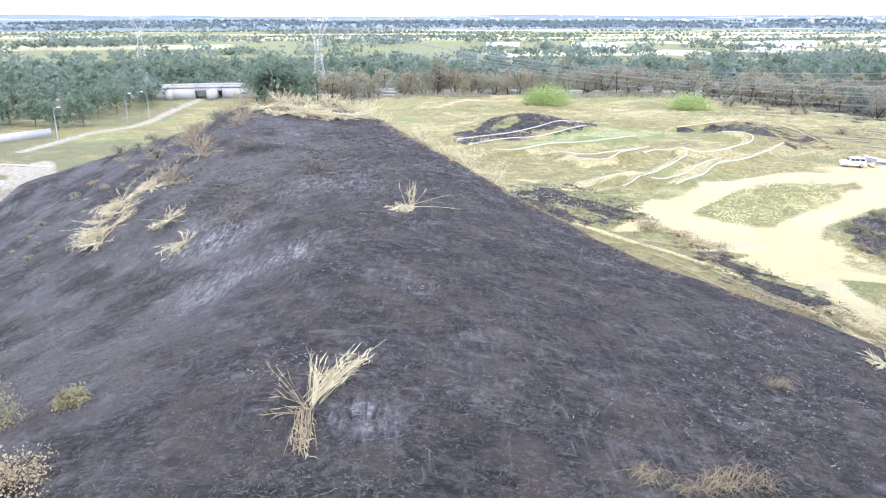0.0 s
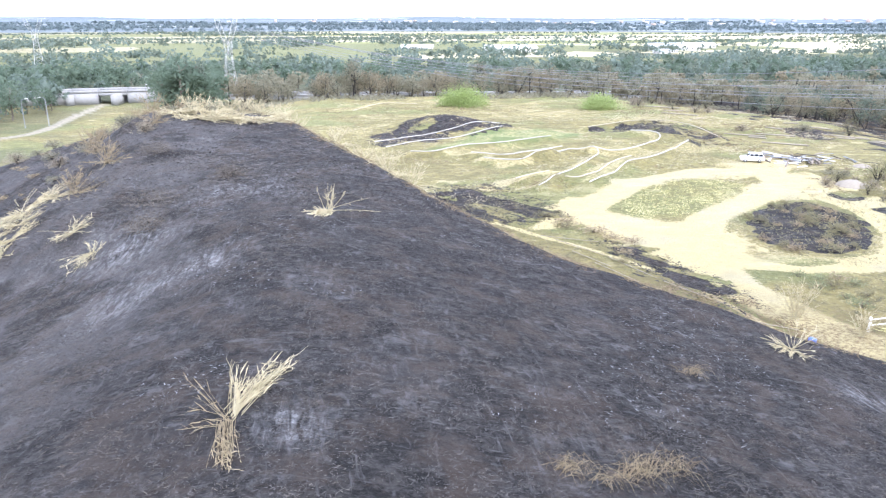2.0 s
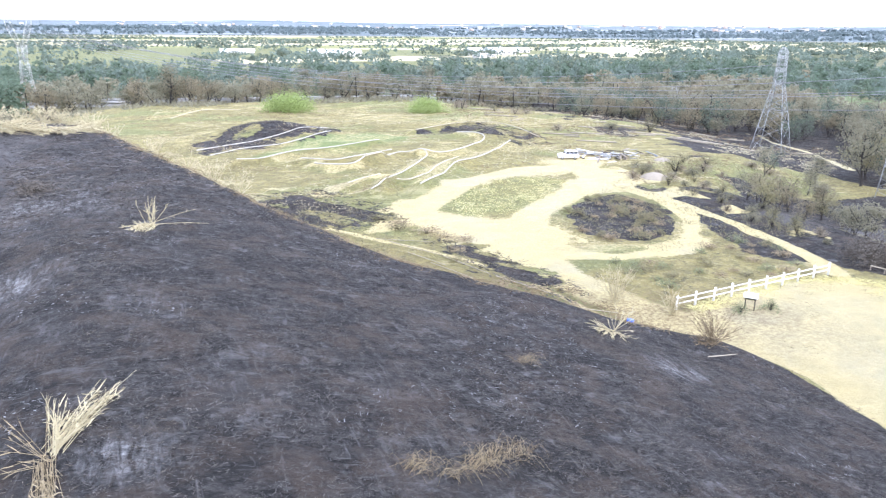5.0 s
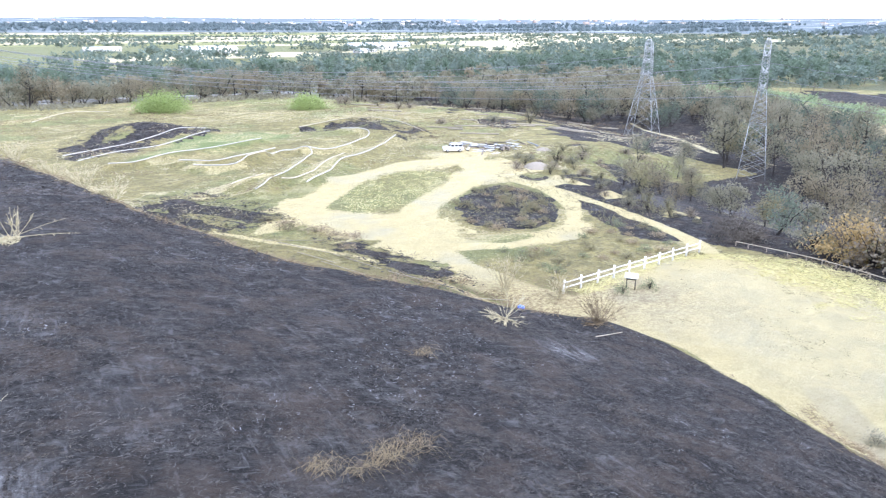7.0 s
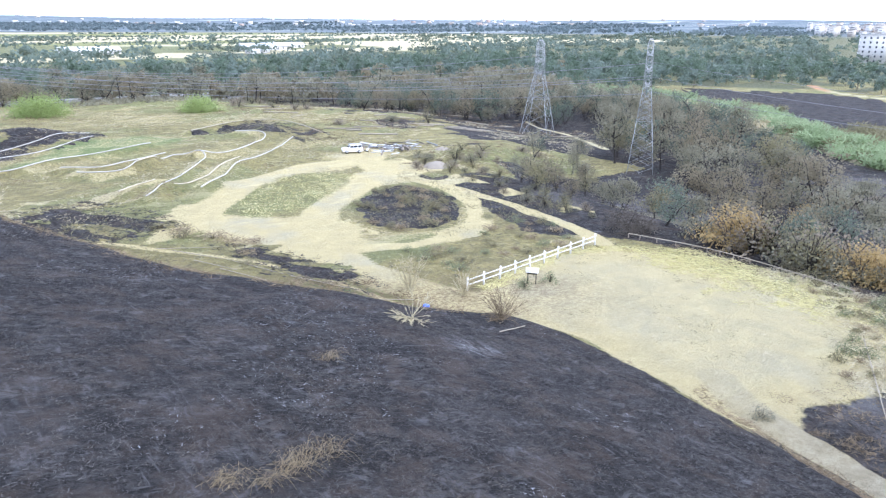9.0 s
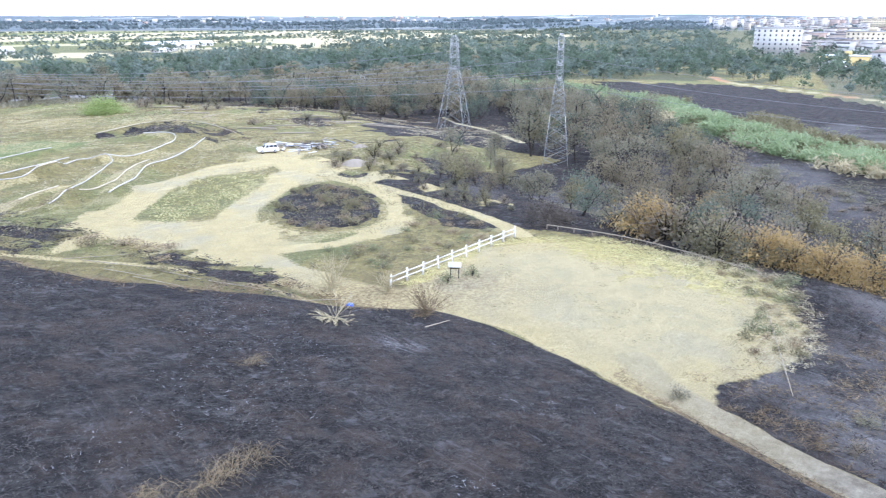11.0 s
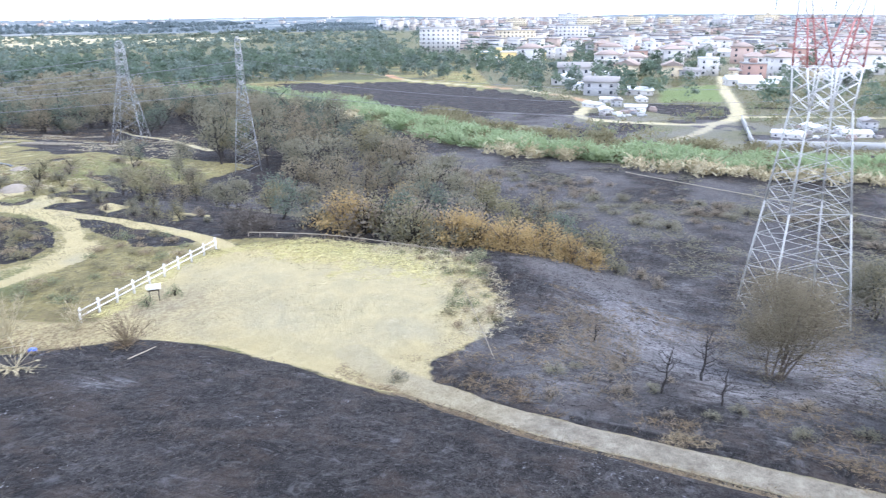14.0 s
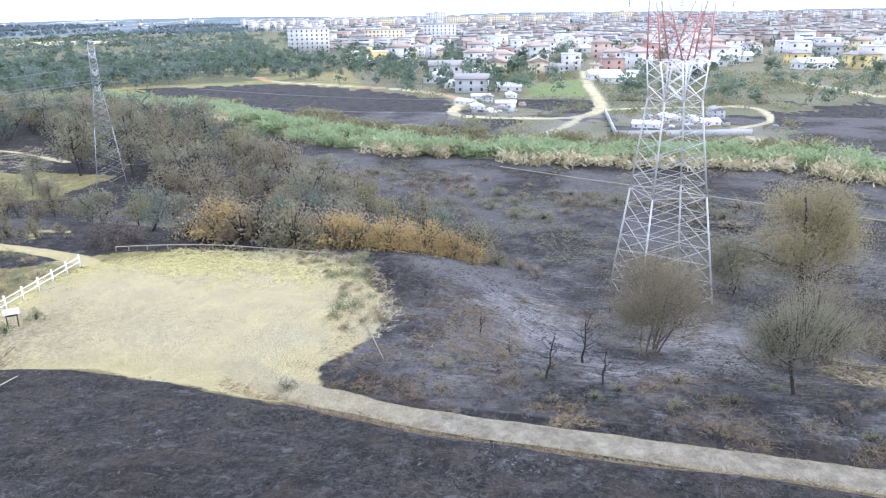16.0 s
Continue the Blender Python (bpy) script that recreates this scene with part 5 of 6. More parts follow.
car()
lrng = random.Random(12)
for k in range(26):
    x, y, a = lrng.uniform(74, 128), lrng.uniform(112, 190), radians(lrng.gauss(150, 18))
    length = lrng.uniform(3, 9)
    ends = [(x + math.cos(a) * length * f, y + math.sin(a) * length * f) for f in (-0.5, 0, 0.5)]
    h = Heap().tube([(px, py, gz(px, py) + 0.15) for px, py in ends], 0.16, 0.11, 6)
    tagged(new("log", h.mesh("log", M_STRAWWOOD)), "pale fallen trunk on rough scorched ground", "log", "fallen trunks")
srng = random.Random(5)
for k in range(72):
    x, y = 70.5 + srng.gauss(0, 3.2), 110 + srng.gauss(0, 2.2)
    length, mat = srng.uniform(1.2, 4.8), (M_SHEET, M_DARKWOOD, M_DULLSTEEL, M_WOOD)[k % 4]
    a = srng.uniform(0, math.pi)
    z = gz(x, y) + 0.12 + abs(srng.gauss(0, 0.22))
    d = Vector((math.cos(a), math.sin(a), srng.uniform(-0.06, 0.12))) * length / 2
    c = Vector((x, y, z))
    h = Heap().beam(c - d, c + d, srng.uniform(0.08, 0.3), srng.uniform(0.06, 0.16))
    tagged(new("scrap_plank", h.mesh("scrap_plank", mat)), ("white sheet lying on the scrap heap", "dark charred beam on the scrap heap", "grey steel bar on the scrap heap", "weathered plank on the scrap heap")[k % 4],
           "scrap", "scrap heap")
for x, y, z, r, hgt in ((66.6, 91.5, None, 2.3, 0.9), (77, 104, None, 1.6, 0.6)):
    h = Heap()
    n, m = 9, 24
    co = [(r * (1 - i / (n - 1)) * (1 + 0.12 * math.sin(3 * j + i)) * math.cos(2 * math.pi * j / m), r * (1 - i / (n - 1)) * (1 + 0.1 * math.cos(4 * j)) * math.sin(2 * math.pi * j / m),
           hgt * (math.sin(i / (n - 1) * math.pi / 2)) - 0.1) for i in range(n) for j in range(m)]
    h.quads(co, [(i * m + j, i * m + (j + 1) % m, (i + 1) * m + (j + 1) % m, (i + 1) * m + j) for i in range(n - 1) for j in range(m)])
    ob = tagged(new("spoil_mound", h.mesh("spoil_mound", M_SPOIL)), "low heap of grey-brown gravel by the track", "mound", "spoil mounds")
    ob.location = (x, y, gz(x, y))
bag = tagged(new("blue_drum", Heap().tube([(0, 0, -0.05), (0, 0, 0.06), (0, 0, 0.62), (0, 0, 0.68)], 0.27, 0.25, 12).mesh("blue_drum", M_BLUE)), "small blue plastic drum in dry grass", "drum")
bag.matrix_basis = pose(28.6, 40.6, gz(28.6, 40.6), 6, 4, 0)


# ---- highway, bridge and road on the far left ----
def highway():
    ob = tagged(new("highway"), "raised highway with pale concrete parapets", "road", kind="structure")
    pts = [(x, y) for x, y in HIGHWAY]
    up = lambda x: 1.0 + 2.3 * math.exp(-((x + 82) / 30) ** 4)
    for side, name in ((-4.2, "parapet"), (4.2, "parapet")):
        h = Heap()
        for p, q in zip(pts, pts[1:]):
            d = Vector((q[0] - p[0], q[1] - p[1])).normalized()
            nx, ny = -d.y * side, d.x * side
            h.beam((p[0] + nx, p[1] + ny, up(p[0]) + 0.45), (q[0] + nx, q[1] + ny, up(q[0]) + 0.45), 0.35, 0.9)
        part(name, h, M_OLDCONCRETE, ob)
    h = Heap()
    for p, q in zip(pts, pts[1:]):
        low = 0.9 if -87 < p[0] < -76 else up(p[0]) + 0.6
        h.beam((p[0], p[1], up(p[0]) - low / 2), (q[0], q[1], up(q[0]) - low / 2), 8.6, low)
    part("deck", h, M_OLDCONCRETE, ob)
    for x in (-88.5, -75):
        part("abutment", Heap().box(x - 1, 240, -0.5, x + 1, 255, 3.0), M_OLDCONCRETE, ob)


highway()


def lamp(x, y, turn):
    ob = thing("street_lamp", "grey steel street lamp by the road", "lamp", "street lamps", pose(x, y, gz(x, y), 0, 0, turn))
    part("pole", Heap().tube([(0, 0, -0.2), (0, 0, 6.3), (0.25, 0, 6.9), (1.1, 0, 7.1)], 0.09, 0.05, 7), M_DULLSTEEL, ob)
    part("lamp_head", Heap().box(0.9, -0.14, 7.04, 1.6, 0.14, 7.18), M_SHEET, ob)


for x, y, t in ((-81, 190, 0), (-77, 194, 180), (-100, 221, 20), (-84, 160, 0), (-62, 228, 90), (-49, 236, 90)):
    lamp(x, y, t)
for pts in ([(-60.5, 92), (-60.3, 106), (-63, 122), (-66, 128)], [(-67.5, 92), (-67.6, 104), (-70.5, 114), (-74, 119), (-90, 122)], [(-70, 130), (-80, 132), (-92, 130)]):
    pts = curved(pts, 8)
    h = Heap()
    for p, q in zip(pts, pts[1:]):
        h.beam((*p, gz(*p) + 0.08), (*q, gz(*q) + 0.08), 0.3, 0.2)
    tagged(new("kerb", h.mesh("kerb", M_CONCRETE)), "pale concrete kerb of the roadway", "kerb", kind="structure")
low_pipe = Heap().tube([(x, y, gz(x, y) + 0.25) for x, y in curved([(128, 20), (127, 18.5), (116.7, -1.6), (111.6, -12.2), (100.7, -33.6), (96, -44)])], 0.055, 0.055, 6)
tagged(new("surface_pipe", low_pipe.mesh("surface_pipe", M_PALEEARTH)), "pale thin pipe lying across the burnt plain", "pipe")
ob = tagged(new("retaining_wall", Heap().beam((-101, 146, 0.8), (-88, 165, 0.8), 0.4, 2.2).mesh("retaining_wall", M_OLDCONCRETE)), "low grey concrete wall by the road", "wall", kind="structure")


# ---- houses ----
def facade_windows(ob, w, d, storeys, mesh, sill_mesh, step, each=3.0, start=1.0):
    for k in range(storeys):
        z = start + each * k
        for s, wide, deep, turn in ((-1, w, d, 0), (1, w, d, 180), (-1, d, w, 90), (1, d, w, 270)):
            n = max(1, int(wide / step))
            for i in range(n):
                u = (i - (n - 1) / 2) * wide / n
                m = pose(0, 0, 0, 0, 0, turn) @ pose(u, -deep / 2, z)
                win = part("window", mesh, None, ob, at=m)
                if sill_mesh is not None:
                    part("window_sill", sill_mesh, None, win)


WINDOW = Heap().box(-0.55, -0.03, 0, 0.55, 0.1, 1.35).mesh("window", M_PANE)
SILL = Heap().box(-0.7, -0.16, -0.12, 0.7, 0.1, 0).mesh("window_sill", M_CONCRETE)


def house(label, w, d, storeys, roof, plaster, tile, balcony):
    """Plastered house: walls, a hipped, gabled or flat roof, windows, and balconies on the long side."""
    ob = thing("house", label, "house", "houses of the town")
    h = storeys * 3.0 + 0.4
    part("wall", Heap().box(-w / 2, -d / 2, -3, w / 2, d / 2, h), plaster, ob)
    e, r = 0.6, Heap()
    if roof == "flat":
        r.box(-w / 2 - 0.25, -d / 2 - 0.25, h, w / 2 + 0.25, d / 2 + 0.25, h + 0.45)
        part("stair_head", Heap().box(-1.6, -1.6, h + 0.4, 1.6, 1.6, h + 2.6), plaster, ob)
    else:
        up = d * 0.22
        inset = d / 2 if roof == "hip" else 0
        co = [(-w / 2 - e, -d / 2 - e, h), (w / 2 + e, -d / 2 - e, h), (w / 2 + e, d / 2 + e, h), (-w / 2 - e, d / 2 + e, h),
              (-w / 2 - e + inset, 0, h + up), (w / 2 + e - inset, 0, h + up)]
        low = [(x, y, z - 0.22) for x, y, z in co[:4]]
        r.quads(co + low, [(0, 1, 5, 4), (2, 3, 4, 5), (6, 7, 1, 0), (7, 8, 2, 1), (8, 9, 3, 2), (9, 6, 0, 3), (9, 8, 7, 6)])
        r.add([co[1], co[2], co[5], co[3], co[0], co[4]], [(0, 1, 2), (3, 4, 5)])
    top = part("roof", r, tile, ob)
    if roof != "flat":
        part("chimney", Heap().box(w * 0.2, -0.35, h, w * 0.2 + 0.7, 0.35, h + d * 0.22 + 0.9), plaster, top)
    facade_windows(ob, w, d, storeys, WINDOW, None, 5.0)
    if balcony:
        for k in range(1, storeys):
            b = Heap().box(-w * 0.42, -d / 2 - 1.4, 3 * k - 0.1, w * 0.42, -d / 2, 3 * k + 0.1)
            b.box(-w * 0.42, -d / 2 - 1.4, 3 * k + 0.1, w * 0.42, -d / 2 - 1.28, 3 * k + 1.0)
            part("balcony", b, PLASTERS[0], ob)
    return ob


P_WHITE, P_CREAM, P_YELLOW, P_PINK, P_GREY, P_BRICK = PLASTERS
HOUSES = [house("white plastered house with a terracotta roof and balconies", 13, 10, 3, "hip", P_WHITE, M_TILE, True),
          house("cream plastered house with a terracotta roof", 11, 9, 2, "gable", P_CREAM, M_TILE, False),
          house("white flat-roofed house with balconies", 14, 11, 3, "flat", P_WHITE, M_SHEET, True),
          house("yellow plastered house with a grey roof", 12, 10, 2, "hip", P_YELLOW, M_TILEGREY, False),
          house("pink plastered house with a terracotta roof and balconies", 12, 11, 3, "hip", P_PINK, M_TILE, True),
          house("grey plastered house with a grey roof", 15, 10, 2, "gable", P_GREY, M_TILEGREY, False),
          house("brick-red house with white balconies", 13, 11, 3, "flat", P_BRICK, M_TILEGREY, True),
          house("low white shed with a white sheet roof", 18, 10, 1, "gable", P_WHITE, M_SHEET, False)]


def apartment_block(label, w, d, storeys, plaster):
    ob = thing("apartment_block", label, "apartment block", "apartment blocks")
    h = storeys * 3.0 + 0.5
    part("wall", Heap().box(-w / 2, -d / 2, -1, w / 2, d / 2, h), plaster, ob)
    top = part("roof", Heap().box(-w / 2 - 0.4, -d / 2 - 0.4, h, w / 2 + 0.4, d / 2 + 0.4, h + 0.6), M_CONCRETE, ob)
    part("lift_housing", Heap().box(-3, -2.5, h + 0.5, 3, 2.5, h + 3.2), plaster, top)
    facade_windows(ob, w, d, storeys, WINDOW, None, 3.4, 3.0, 1.0)
    for k in range(storeys):
        for u in (-w * 0.3, w * 0.3):
            z = 3.0 * k + 0.3
            b = Heap().box(u - w * 0.16, -d / 2 - 1.5, z - 0.12, u + w * 0.16, -d / 2, z + 0.1)
            b.box(u - w * 0.16, -d / 2 - 1.5, z + 0.1, u + w * 0.16, -d / 2 - 1.36, z + 1.05)
            part("balcony", b, P_WHITE, ob)
    return ob


BLOCKS = [apartment_block("white six-storey apartment block with long balconies", 30, 14, 6, P_WHITE),
          apartment_block("cream five-storey apartment block with balconies", 34, 13, 5, P_CREAM)]
place(BLOCKS[0], 545, 236, 120)
place(BLOCKS[1], 640, 205, 100)
place(BLOCKS[0], 700, 170, 100)
for x, y, s, t in ((1500, 330, 1.3, 90), (1560, 260, 1.4, 80), (1620, 190, 1.3, 100), (1700, 420, 1.5, 90), (1500, 480, 1.2, 95), (1650, 90, 1.3, 85), (1800, 10, 1.5, 90)):
    place(choose(BLOCKS), x, y, t, s)
YELLOW_BLOCK = house("long yellow building with a flat white roof", 26, 12, 2, "flat", P_YELLOW, M_SHEET, False)
place(YELLOW_BLOCK, 428, 147, 115)


def town():
    rng = np.random.default_rng(31)
    spots = []
    for _ in range(9000):
        az, r = rng.uniform(58, 112), 310 + 350 * rng.random() ** 0.85
        x, y = r * math.sin(radians(az)), r * math.cos(radians(az))
        if x < 305 or (y > 150 and x < 620) or in_area(TOWN_GREEN)(x, y) or off_line(x, y, TOWN_ROADS[0]) < 9:
            continue
        if y < -30 and x < 350 - 0.3 * y or (y > 75 and x < 400):
            continue
        if all((x - a) ** 2 + (y - b) ** 2 > 17 ** 2 for a, b in spots):
            spots.append((x, y))
        if len(spots) >= 102:
            break
    near = [(262, 52), (276, 60), (268, 40), (288, 58), (318, 8), (330, -6), (300, 2), (342, 30), (356, 12), (366, -20), (300, 75), (322, 62)]
    for x, y in near:
        place(HOUSES[int(rng.choice((1, 5, 7, 7)))], x, y, rng.choice((8, 98)) + rng.uniform(-14, 14), rng.uniform(0.5, 0.8))
    for x, y in spots:
        place(HOUSES[int(rng.choice(8, p=(0.22, 0.15, 0.22, 0.07, 0.06, 0.12, 0.04, 0.12)))], x, y, rng.choice((8, 98, 188, 278)) + rng.uniform(-14, 14), rng.uniform(0.75, 1.05))
    spots += near
    # garden trees between the houses
    spots = scatter(prng, 30, lambda x, y: all(math.hypot(x - a, y - b) > 11 for a, b in spots), 9, (250, -170, 640, 150))
    for x, y in spots:
        if not in_area(TOWN_GREEN)(x, y) and off_line(x, y, TOWN_ROADS[0]) > 6:
            place(choose(GREEN_TREES), x, y, prng.uniform(0, 360), prng.uniform(0.4, 0.8))
    # beyond: plain blocks with roofs, too far to count
    h, roofs = Heap(), Heap()
    garden = Heap()
    for k in range(2020):
        az, r = rng.uniform(62, 113), 640 + 2300 * rng.random() ** 1.25
        if k > 1900:
            az, r = rng.uniform(-10, 60), rng.uniform(2600, 4300)
        x, y = r * math.sin(radians(az)), r * math.cos(radians(az))
        if k < 1900 and az < 66 and r < 1500:
            continue
        z, w, d, t = gz(x, y), rng.uniform(9, 20), rng.uniform(8, 14), rng.uniform(5, 11 + (r > 1500) * 9) * (0.6 if k > 1900 else 1)
        h.box(x - w / 2, y - d / 2, z - 2, x + w / 2, y + d / 2, z + t)
        for k in range(int(t / 3)):
            roofs.box(x - w / 2 - 0.06, y - d * 0.36, z + 1 + 3 * k, x - w / 2 + 0.3, y + d * 0.36, z + 2.1 + 3 * k)
        roofs.box(x - w / 2 - 0.5, y - d / 2 - 0.5, z + t, x + w / 2 + 0.5, y + d / 2 + 0.5, z + t + 0.5)
    s = Shader("far_plaster", 0.9)
    f = s.island()
    s.colour(s.mix(s.span(f, 0.65, 0.9), s.mix(s.span(f, 0.1, 0.6), (0.66, 0.64, 0.61), (0.54, 0.49, 0.42)), (0.44, 0.34, 0.28)))
    crowns = rng.uniform(0, 1, (1000, 2))
    for a, b in crowns:
        az, r = 58 + 55 * a, 235 + 1500 * b ** 1.7
        x, y = r * math.sin(radians(az)), r * math.cos(radians(az))
        if in_area(TOWN_GREEN)(x, y) or off_line(x, y, TOWN_ROADS[0]) < 6 or (r < 420 and y > 150) or in_area(BURNT_FIELD)(x, y) or in_area(FAR_BURNT)(x, y) or min(off_line(x, y, p) for p in (*TOWN_ROADS, ORANGE_ROAD)) < 5:
            continue
        if r < 330 and rng.random() < 0.6:
            continue
        wood, crown, leaves, bark = GREEN_FAR[int(rng.integers(6))]
        sc = rng.uniform(0.25, 0.85)
        co = np.concatenate(crown.co)
        co = co[np.repeat(rng.random(len(co) // 4) < 0.55, 4)]
        garden.quads(co * sc + [x, y, gz(x, y)], np.arange(len(co)).reshape(-1, 4))
    stuff("garden_trees", garden, M_GREEN, "green garden trees between the town's houses", "trees")
    stuff("far_town", h, s.mat, "pale plastered houses of the distant town", "town")
    s = Shader("far_roofs", 0.9)
    f = s.island()
    s.colour(s.mix(s.span(f, 0.4, 0.6), (0.17, 0.17, 0.18), s.mix(s.span(f, 0.6, 1.0), (0.29, 0.235, 0.20), (0.50, 0.48, 0.45))))
    stuff("far_roofs", roofs, s.mat, "roofs and window bands of the distant town", "town")


town()
for x, y, t, k in ((214, 41, 20, 7), (223, 34, 100, 7), (231, 41, 10, 5), (241, 45, 95, 7), (247, 36, 15, 7), (226, 47, 60, 7), (196, -12, 30, 7), (188, -20, 110, 7), (204, -24, 10, 5), (182, -6, 80, 7)):
    place(HOUSES[k], x, y, t, 0.34, tall=0.9)


def compound_wall():
    ob = tagged(new("compound_wall"), "low pale concrete wall round a yard", "wall", kind="structure")
    pts = [(207.9, 4.4), (186, 2.5), (165.7, 0.8), (168, -13), (171.8, -28.1)]
    for p, q in zip(pts, pts[1:]):
        part("wall_panel", Heap().beam((*p, gz(*p) + 0.6), (*q, gz(*q) + 0.6), 0.25, 1.6), M_CONCRETE, ob)


compound_wall()
SHED = house("long white farm shed with a white sheet roof", 46, 12, 1, "gable", P_WHITE, M_SHEET, False)
for x, y, t, s in ((262, 610, 10, 1.0), (120, 590, 8, 0.9), (300, 650, 12, 0.8), (52, 660, 0, 0.6), (235, 560, 30, 0.5)):
    place(SHED, x, y, t, s)


# ---- loose vegetation ----
def far_woods():
    """Hedgerows, copses and woods of the plain."""
    rng = np.random.default_rng(41)
    pts = []
    def row(x, y, long, gap, tall, jitter):
        n = max(3, int(long / gap))
        t = (np.arange(n) / n - 0.5) * long
        a = 0.16 + rng.normal() * 0.05
        q = np.stack([x + t * math.cos(a), y + t * math.sin(a)], -1) + rng.normal(size=(n, 2)) * jitter
        pts.append(np.concatenate((q, np.full((n, 1), tall)), 1))
    for k in range(250):
        az = rng.uniform(-42, 62)
        # low hedges and copses nearer by, thin hedges between the fields behind, woods before the hills
        r, long, gap, tall, jitter = ((rng.uniform(470, 830), rng.uniform(30, 120), 4.0, rng.uniform(0.5, 1.1), 4), (rng.uniform(800, 1400), rng.uniform(60, 300), 5, rng.uniform(0.25, 0.6), 1.6),
                                      (1480 + 1700 * rng.random() ** 1.2, rng.uniform(150, 600), 9, rng.uniform(0.7, 1.2), 12))[(0, 1, 1, 2, 2)[k % 5]]
        row(r * math.sin(radians(az)), r * math.cos(radians(az)), long, gap, tall, jitter)
    for k in range(120):
        az, r = rng.uniform(-42, 62), rng.uniform(440, 900)
        pts.append(np.array([[r * math.sin(radians(az)), r * math.cos(radians(az)), rng.uniform(0.9, 1.7)]]))
    for _ in range(420):
        az, r = rng.uniform(-42, 60), rng.uniform(345, 440)
        q = np.array([[r * math.sin(radians(az)), r * math.cos(radians(az))]]) + rng.normal(size=(2, 2)) * 4
        pts.append(np.concatenate((q, np.full((2, 1), rng.uniform(0.5, 1.1))), 1))
    for _ in range(330):
        az, r = rng.uniform(35, 63), 430 + 800 * rng.random() ** 1.3
        pts.append(np.concatenate((np.array([[r * math.sin(radians(az)), r * math.cos(radians(az))]]) + rng.normal(size=(2, 2)) * 6, np.full((2, 1), rng.uniform(0.5, 1.1))), 1))
    for _ in range(420):
        az, r = rng.uniform(56, 112), 450 + 1500 * rng.random()
        pts.append(np.concatenate((np.array([[r * math.sin(radians(az)), r * math.cos(radians(az))]]) + rng.normal(size=(2, 2)) * 6, np.ones((2, 1))), 1))
    p = np.concatenate(pts)
    p = p[~((p[:, 0] > 240) & (p[:, 1] < 190) & (np.hypot(p[:, 0], p[:, 1]) < 440))]
    z = ground_z(p[:, 0], p[:, 1])
    r = np.hypot(p[:, 0], p[:, 1])
    tall = rng.uniform(5.0, 8.5, len(p)) * p[:, 2]
    per = 26
    ball = rng.normal(size=(len(p), per, 3))
    ball /= np.linalg.norm(ball, axis=2)[:, :, None]
    ball *= rng.uniform(0.55, 1.1, (len(p), per, 1))
    ball[:, :, 2] = np.abs(ball[:, :, 2] + 0.25) - 0.25
    c = np.stack([p[:, 0], p[:, 1], z + tall * 0.5], -1)[:, None] + ball * np.stack([tall * 0.6, tall * 0.6, tall * 0.5], -1)[:, None]
    size = np.repeat((1.35 + r / 750) * np.clip(tall / 6, 0.5, 1.3), per)
    h = Heap()
    near = np.repeat(rng.random(len(p)) < 0.6, per)
    flat = c.reshape(-1, 3)
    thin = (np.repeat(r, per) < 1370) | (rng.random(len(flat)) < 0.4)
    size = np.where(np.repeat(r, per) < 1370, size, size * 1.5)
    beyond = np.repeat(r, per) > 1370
    # woods past 1370 m get the bluest leaves, haze in their colour
    for name, keep, mat in (("far_woods", near & thin & ~beyond, M_HAZEGREEN), ("far_hedges", ~near & thin & ~beyond, M_DARKGREEN), ("distant_woods", thin & beyond, M_HAZEDISTANT)):
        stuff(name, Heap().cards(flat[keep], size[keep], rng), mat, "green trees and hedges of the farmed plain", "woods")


far_woods()


def reed_belt():
    """A broad belt of giant reed, green behind and straw-yellow along its foot."""
    rng = np.random.default_rng(51)
    line = np.array(curved(REED_FRONT, 8))
    seg = np.linalg.norm(np.diff(line, axis=0), axis=1)
    at = np.concatenate(([0], np.cumsum(seg)))
    for name, n, lo, hi, tall, mat, label in (("green_reeds", 1500, 6, 20, 2.9, M_REED, "belt of tall green giant reed"), ("dry_reeds", 380, 1, 9, 2.3, M_STRAW, "dry straw-yellow reeds at the belt's foot"),
                                                ("brown_reeds", 700, 8, 34, 2.0, M_OLIVE, "withered olive scrub in the reed belt")):
        s = rng.uniform(0, at[-1], n)
        x, y = np.interp(s, at, line[:, 0]), np.interp(s, at, line[:, 1])
        t = np.stack([np.interp(s + 2, at, line[:, 0]) - np.interp(s - 2, at, line[:, 0]), np.interp(s + 2, at, line[:, 1]) - np.interp(s - 2, at, line[:, 1])], -1)
        t /= np.linalg.norm(t, axis=1)[:, None]
        off = rng.uniform(lo, hi, n)
        x, y = x - t[:, 1] * off, y + t[:, 0] * off
        keep = vnoise(x, y, 16, 95 + n, 2) > (0.3 if n > 1000 else 0.45)
        x, y = x[keep], y[keep]
        k = 44
        tallness = tall * (0.25 + 1.5 * vnoise(x, y, 7, 96, 3))
        bx, by = np.repeat(x, k) + rng.normal(size=len(x) * k) * 0.8, np.repeat(y, k) + rng.normal(size=len(x) * k) * 0.8
        base = np.stack([bx, by, ground_z(bx, by)], -1)
        m = len(base)
        up = np.repeat(tallness, k) * rng.uniform(0.6, 1.1, m)
        low = rng.uniform(0, 0.75, m) * up
        reach = np.stack([rng.normal(size=m) * 0.55, rng.normal(size=m) * 0.55, rng.uniform(0.4, 1.3, m)], -1)
        bend = np.stack([rng.normal(size=m) * 0.5, rng.normal(size=m) * 0.5, -rng.uniform(0.1, 0.5, m)], -1)
        base[:, 2] += low
        stuff(name, Heap().blades(base, reach, 0.26, bend, rng), mat, label, "reeds")


reed_belt()


